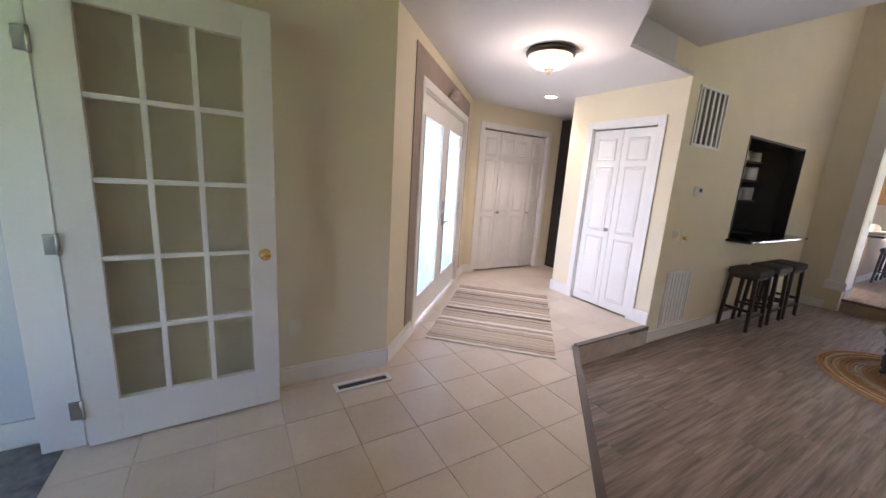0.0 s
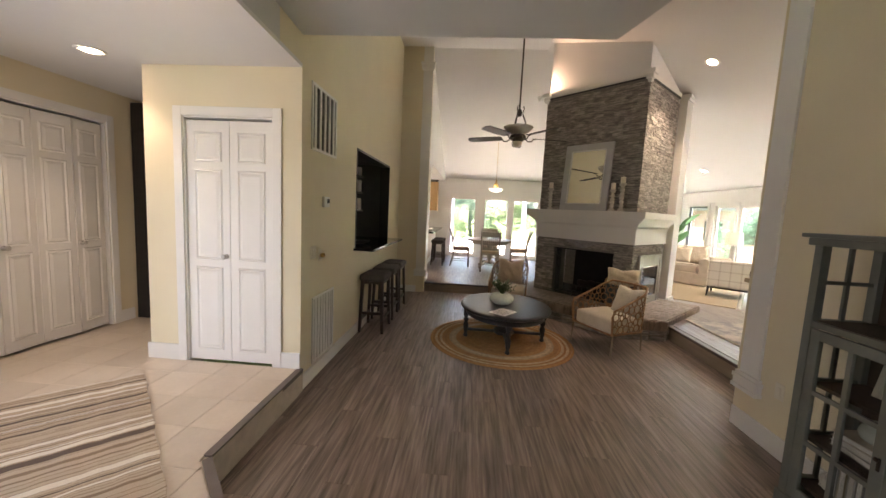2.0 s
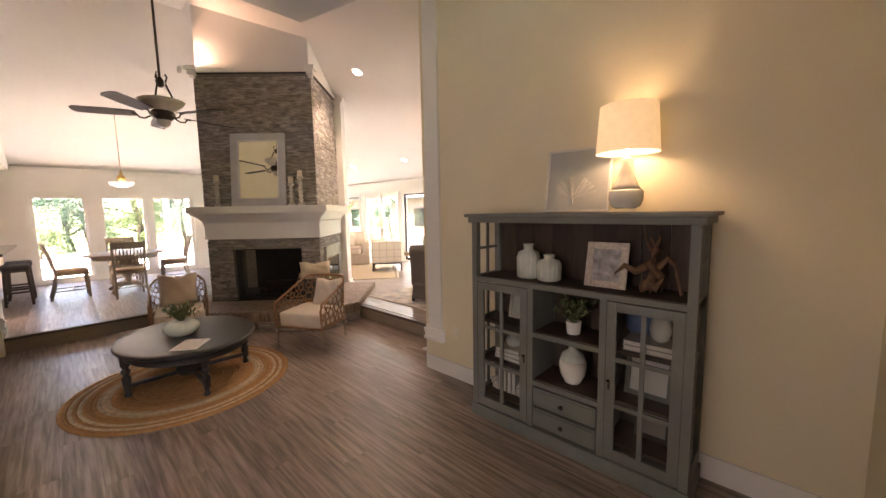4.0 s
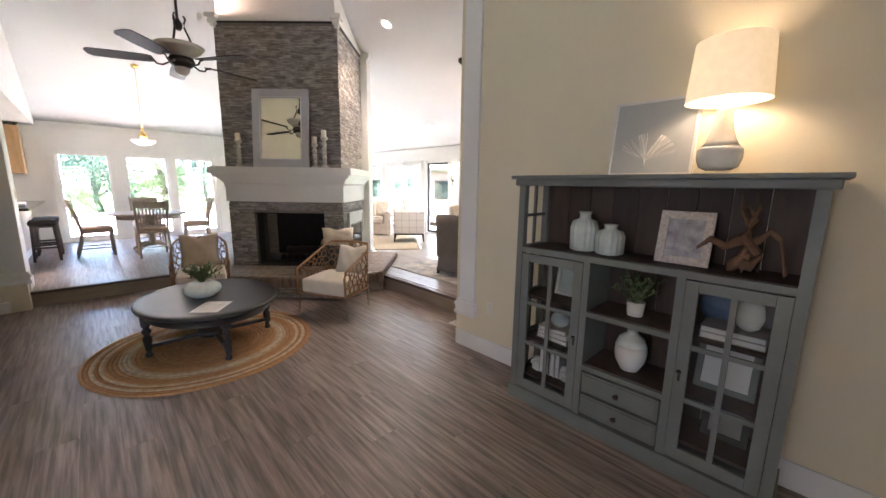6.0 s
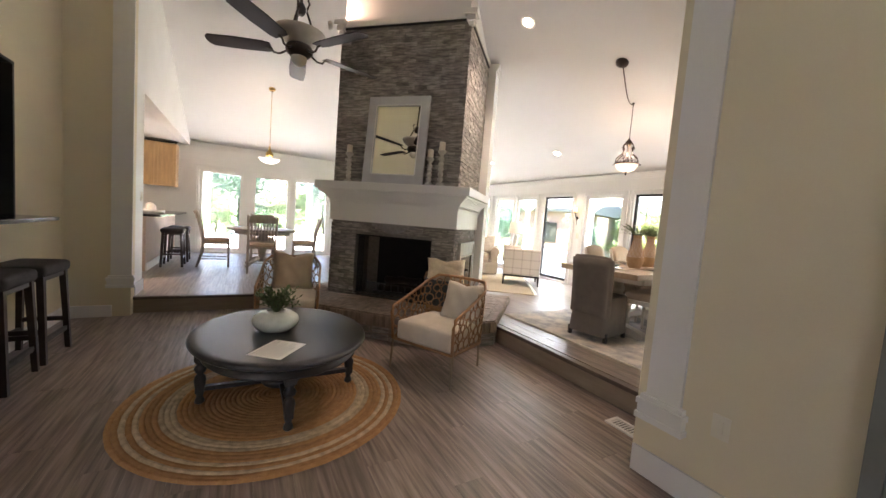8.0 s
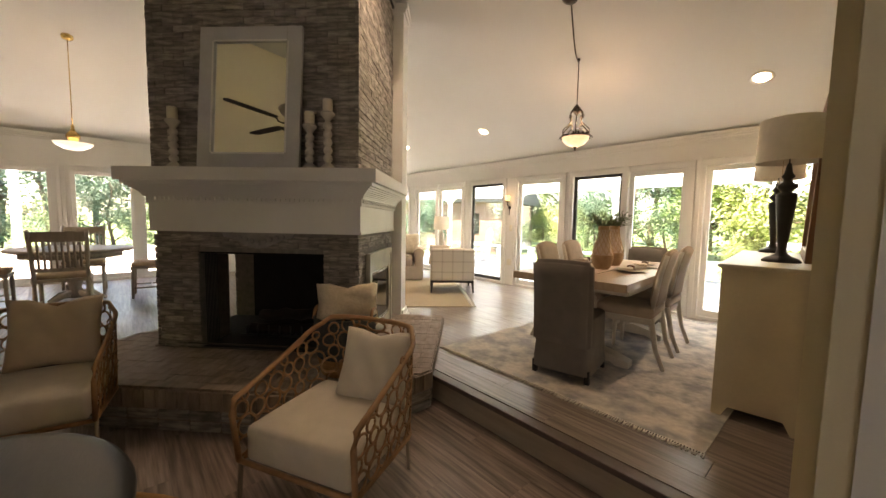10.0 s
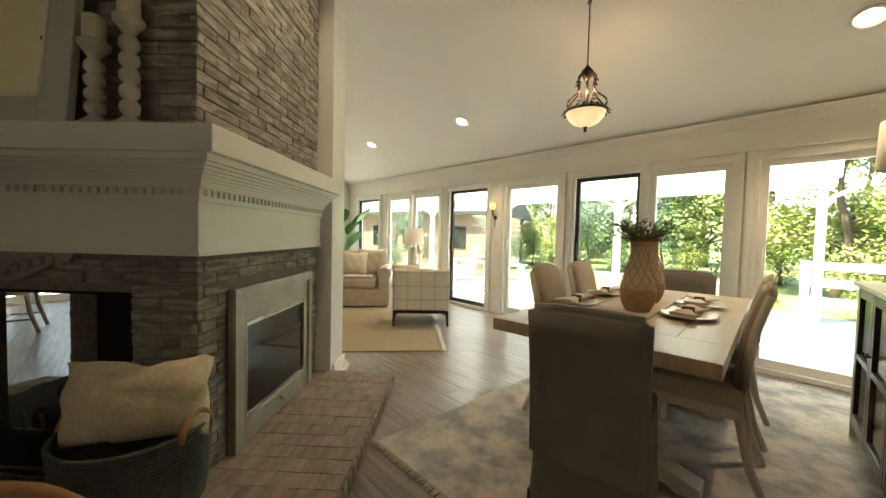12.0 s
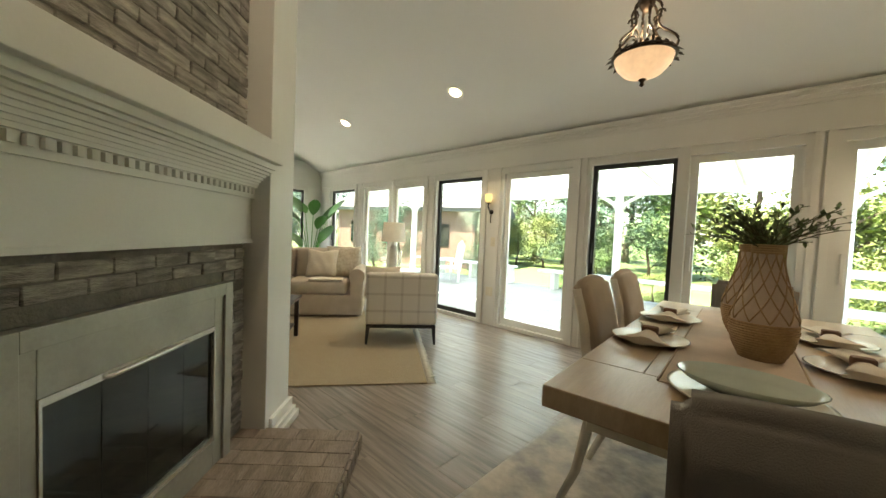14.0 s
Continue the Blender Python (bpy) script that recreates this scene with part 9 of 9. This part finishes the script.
for i in range(16):
    tree(25.5 + rng.uniform(0, 1.5), -15 + 1.9 * i, rng.choice((0, 2, 2)), rng.uniform(0.35, 0.6), rng.uniform(0, 360), shrub=True)
for x, y, s, k in ((2.2, -12.4, 0.42, 1), (4.2, -13.0, 0.45, 1), (6.4, -11.2, 0.2, 1), (8.3, -11.3, 0.16, 1), (10.4, -11.5, 0.18, 0), (13.5, -11.5, 0.3, 2), (16.8, -9.5, 0.3, 2), (1.0, -14.5, 0.5, 0), (18.5, -12.0, 0.4, 2), (20.5, 5.5, 0.35, 2), (21.5, 1.6, 0.3, 0)):
    tree(x, y, k, s, 40 * x, shrub=True)
for x, y, s, k in ((3.6, -14.0, 0.75, 1), (1.4, -13.6, 0.7, 1), (-1.2, -14.5, 0.8, 0)):
    tree(x, y, k, s, 70 * x)
# low far house seen beyond the corner
hs_ = thing("neighbour_house", pose(21.5, -16.5, -0.3, 0, 0, 20), "low brown brick house beyond the garden", "house")
bm = B()
box(bm, -4, 4, -3, 3, 0, 2.7)
M_HOUSE = mat("brown_brick_far", (0.23, 0.15, 0.12), 0.9, 0.15, 8, 0.3, 60)
part("wall", bm, M_HOUSE, hs_)
bm = B()
prism(bm, [(-4.4, -3.4), (4.4, -3.4), (4.4, 3.4), (-4.4, 3.4)], 2.701, 2.85)
q = bmesh.new()
prism(q, [(-3.5, 2.851), (3.5, 2.851), (0, 4.4)], -4.4, 4.4)
merge(bm, q, Matrix(((0, 0, 1, 0), (1, 0, 0, 0), (0, 1, 0, 0), (0, 0, 0, 1))))
part("roof", bm, mat("grey_shingle_far", (0.17, 0.17, 0.18), 0.9, 0.15, 4, 0.3, 30), hs_)
for x in (-2.2, 0.6, 2.6):
    bm = B()
    box(bm, x - 0.5, x + 0.5, 3.0, 3.04, 1.0, 2.1)
    part("window", bm, M_DARKGLASS, hs_, "dark window")

# ---- lamps that are lit ----
lamp("lamp_entry", "POINT", pose(3.03, 2.62, 2.50), 0.8, (1, 0.84, 0.66), 0.13)
lamp("lamp_table", "POINT", pose(LX0, LY0, 2.03), 0.24, (1, 0.68, 0.34), 0.05)
lamp("lamp_pendant", "POINT", pose(PX, PY, 2.47), 0.8, (1, 0.78, 0.55), 0.06)
lamp("lamp_nook", "POINT", pose(NX0, NY0, 2.40), 1.3, (1, 0.85, 0.66), 0.08)
for i, (x, y) in enumerate(RECESSED):
    lamp("lamp_recessed", "SPOT", look((x, y, DINE(x, y) - 0.03), (x, y, 0)), 8, (1, 0.84, 0.66), 0.05, 110)
lamp("lamp_hall", "SPOT", look((4.24, 3.77, CEIL1 - 0.03), (4.24, 3.77, 0)), 2.2, (1, 0.84, 0.66), 0.05, 110)
lamp("lamp_kitchen", "SPOT", look((11.2, 3.0, 2.57), (11.2, 3.0, 0)), 24, (1, 0.84, 0.66), 0.05, 120)
lamp("lamp_chimney", "SPOT", look((8.35, -0.35, 3.80), (7.75, -1.2, 4.6)), 2.5, (1, 0.7, 0.5), 0.03, 90)

# ---- tiles, bricks and planks ----
TS = 0.335
TPOLY = [(-0.1, -0.6), (1.27, 0.22), (3.32, 2.24), (4.485, 2.25), (4.485, 3.605), (8.0, 3.605), (8.0, 4.695), (3.715, 4.695), (1.66, 2.595), (-0.1, 2.595)]


def clip_cell(poly, x0, x1, y0, y1):
    """The part of a plan polygon inside a cell (Sutherland-Hodgman, the cell as clipper)."""
    out = poly
    for ax, lim, sg in ((0, x0, 1), (0, x1, -1), (1, y0, 1), (1, y1, -1)):
        src, out = out, []
        for i in range(len(src)):
            a, b = src[i - 1], src[i]
            ia, ib = sg * (a[ax] - lim) >= 0, sg * (b[ax] - lim) >= 0
            if ia != ib:
                t = (lim - a[ax]) / (b[ax] - a[ax])
                out.append((a[0] + t * (b[0] - a[0]), a[1] + t * (b[1] - a[1])))
            if ib:
                out.append(b)
        if not out:
            return []
    return out


def slab_piece(pts, z0, z1, bev=0.002):
    bm = B()
    c = Vector((sum(p[0] for p in pts) / len(pts), sum(p[1] for p in pts) / len(pts)))
    lo = [bm.verts.new((p[0] - c.x, p[1] - c.y, z0)) for p in pts]
    mid_ = [bm.verts.new((p[0] - c.x, p[1] - c.y, z1 - bev)) for p in pts]
    hi = []
    for p in pts:
        v = Vector(p) - c
        hi.append(bm.verts.new((*(v * (1 - bev / max(0.02, v.length))), z1)))
    n = len(pts)
    for a, b in ((lo, mid_), (mid_, hi)):
        for i in range(n):
            bm.faces.new((a[i], a[(i + 1) % n], b[(i + 1) % n], b[i]))
    bm.faces.new(hi)
    return bm, c


full = None
for i in range(-7, 20):
    for j in range(-8, 11):
        x0, y0 = 1.915 + TS * i, 1.525 + TS * j
        pts = clip_cell(TPOLY, x0 + 0.0012, x0 + TS - 0.0012, y0 + 0.0012, y0 + TS - 0.0012)
        cl_ = []
        for p in pts:
            if not cl_ or (Vector(p) - Vector(cl_[-1])).length > 1e-4:
                cl_.append(p)
        if len(cl_) > 2 and (Vector(cl_[0]) - Vector(cl_[-1])).length < 1e-4:
            cl_.pop()
        if len(cl_) < 3:
            continue
        area = abs(sum(cl_[k - 1][0] * cl_[k][1] - cl_[k][0] * cl_[k - 1][1] for k in range(len(cl_)))) / 2
        if area < 0.002:
            continue
        whole = area > (TS - 0.0024) ** 2 * 0.999
        if whole and full is not None:
            ob = new("tile", full)
            c = (x0 + TS / 2, y0 + TS / 2)
        else:
            bm, c = slab_piece(cl_, 0, 0.0085, 0.0012)
            me = mesh_of("tile", bm, M_TILE)
            ob = new("tile", me)
            if whole:
                full = me
        ob.parent = tile_floor
        ob.matrix_basis = pose(c[0], c[1], TILE_Z - 0.0085)

# bricks of the chimney and the fireplace
BL, BH, BJ = 0.158, 0.0465, 0.0055
brick_shapes = {}


def brick_mesh(L, W, H, var, material):
    key = (round(L, 2), round(W, 3), round(H, 3), var, material.name)
    if key not in brick_shapes:
        rng = random.Random(hash(key[:4]) % 1000 + var)
        bm = B()
        bmesh.ops.create_cube(bm, size=1, matrix=Matrix.Diagonal((key[0], W, H, 1)))
        bmesh.ops.bevel(bm, geom=bm.edges[:], offset=0.004, segments=1, affect="EDGES")
        for v in bm.verts:
            v.co += Vector((rng.uniform(-1, 1) * 0.0015, rng.uniform(-1, 1) * 0.002, rng.uniform(-1, 1) * 0.0015))
        brick_shapes[key] = mesh_of("brick", bm, material)
    return brick_shapes[key]


brng = random.Random(77)
far_bm = B()


def lay(u0, u1, z0, z1, m, near, holes=(), parent=None, material=None):
    """Running-bond bricks on a wall face; m maps (along, out, up) into the fireplace's own frame."""
    row = 0
    z = z0
    while z + BH <= z1 + 0.012:
        u = u0 - (0 if row % 2 == 0 else (BL + BJ) / 2)
        while u < u1:
            a, b = max(u, u0), min(u + BL, u1)
            pieces = [(a, b)]
            for h0, h1, hz0, hz1 in holes:
                if z + BH > hz0 and z < hz1:
                    nxt = []
                    for p, q in pieces:
                        if q <= h0 or p >= h1:
                            nxt.append((p, q))
                        else:
                            if p < h0:
                                nxt.append((p, h0))
                            if q > h1:
                                nxt.append((h1, q))
                    pieces = nxt
            for p, q in pieces:
                if q - p > 0.03:
                    mm = m @ pose((p + q) / 2, brng.uniform(-0.005, 0.003), z + BH / 2)
                    if near(z):
                        ob = new("brick", brick_mesh(q - p, 0.024, BH, brng.randrange(3), material or M_BRICK))
                        ob.parent = parent or fire
                        ob.matrix_basis = mm
                    else:
                        q_ = bmesh.new()
                        bmesh.ops.create_cube(q_, size=1, matrix=Matrix.Diagonal((q - p, 0.024, BH, 1)))
                        merge(far_bm, q_, mm)
            u += BL + BJ
        z += BH + BJ
        row += 1


FRONT = pose(0, -0.013, 0)
RIGHT = pose(-HW + 0.013, 0, 0, 0, 0, 90)     # along +x becomes along +y
LEFT = pose(HW - 0.013, 0, 0, 0, 0, -90)
lay(-HW, HW, 0.295, 1.245, FRONT, lambda z: True, holes=((-0.56, 0.48, 0, 1.09),))
lay(-FD, 0.0, 0.295, 1.245, RIGHT, lambda z: True, holes=((yB + 0.0, yA + 0.0, 0, 1.10),))
lay(-HW, HW, 1.755, 3.65, FRONT, lambda z: False)
lay(-FD, 0.0, 1.755, 3.65, RIGHT, lambda z: z < 2.2)
lay(0.0, 0.38, 0.295, 1.245, LEFT, lambda z: False)
lay(1.02, FD, 0.295, 1.245, LEFT, lambda z: False)
lay(0.0, FD, 1.755, 3.65, LEFT, lambda z: False)
ob = part("brick_course", far_bm, M_BRICK_J, fire, "grey bricks of the chimney")
tagged(ob, kind="stuff")
# hearth: bricks laid flat on top, soldiers along the front edge
hp = [(p[0], p[1]) for p in HPTS]
row = 0
yy = -1.31
while yy < 0.67:
    x = -1.44 - (0 if row % 2 else 0.10)
    while x < 1.33:
        pts = clip_cell(hp[::-1], x + 0.001, x + 0.2015, yy + 0.001, yy + 0.0985)
        cl_ = []
        for p in pts:
            if not cl_ or (Vector(p) - Vector(cl_[-1])).length > 2e-3:
                cl_.append(p)
        if len(cl_) > 2 and (Vector(cl_[0]) - Vector(cl_[-1])).length < 2e-3:
            cl_.pop()
        inside_block = -0.83 < x + 0.1 < 0.83 and yy < -0.05
        if len(cl_) >= 3 and not inside_block:
            ar = abs(sum(cl_[k - 1][0] * cl_[k][1] - cl_[k][0] * cl_[k - 1][1] for k in range(len(cl_)))) / 2
            if ar > 0.0008:
                bm, c = slab_piece(cl_, 0, 0.013, 0.002)
                ob = new("brick", mesh_of("brick", bm, M_HEARTH))
                ob.parent = hearth
                ob.matrix_basis = pose(c.x, c.y, 0.272 + brng.uniform(-0.0015, 0.0015))
        x += 0.203
    yy += 0.10
    row += 1
edge_line = [(-1.44, -1.31), (-1.44, 0.22), (-1.0, 0.67), (0.87, 0.67), (1.33, 0.22)]
for (ax, ay), (bx, by) in zip(edge_line, edge_line[1:]):
    L = math.hypot(bx - ax, by - ay)
    ang = math.degrees(math.atan2(by - ay, bx - ax))
    for z0, hh in ((0.006, 0.062), (0.078, 0.062), (0.15, 0.118)):
        st_ = 0.075 if hh > 0.1 else 0.21
        k = 0.0
        while k < L - 0.02:
            ll = min(st_ - 0.009, L - k)
            ob = new("brick", brick_mesh(ll, 0.016, hh, brng.randrange(3), M_HEARTH if hh > 0.1 else M_BRICK))
            ob.parent = hearth
            ob.matrix_basis = pose(ax, ay, 0, 0, 0, ang) @ pose(k + ll / 2, 0.006, z0 + hh / 2)
            k += st_

SUNK = [(1.2, 0.2), (1.6, -1.45), (4.65, -1.45), (4.65, -2.0), (7.6, -2.0), (8.72, -0.9), (8.72, 2.3), (3.3, 2.3)]
plank_floor("floor_sunken", M_PLANK, M_NOSE, in_sunken, 1.2, 8.72, -2.0, 2.235, 0.0, 0.1, "grey-brown wood plank floor of the sunken room", base_poly=SUNK)
UPPER = [(4.65, -5.82), (13.5, -5.82), (13.5, 4.2), (8.72, 4.2), (8.72, -0.6), (7.4, -2.02), (4.65, -2.02)]
plank_floor("floor_upper", M_PLANK2, M_NOSE, in_upper, 4.65, 13.4, -5.67, 4.05, UP_Z, 0.25, "grey wood plank floor of the raised rooms", base_poly=UPPER)
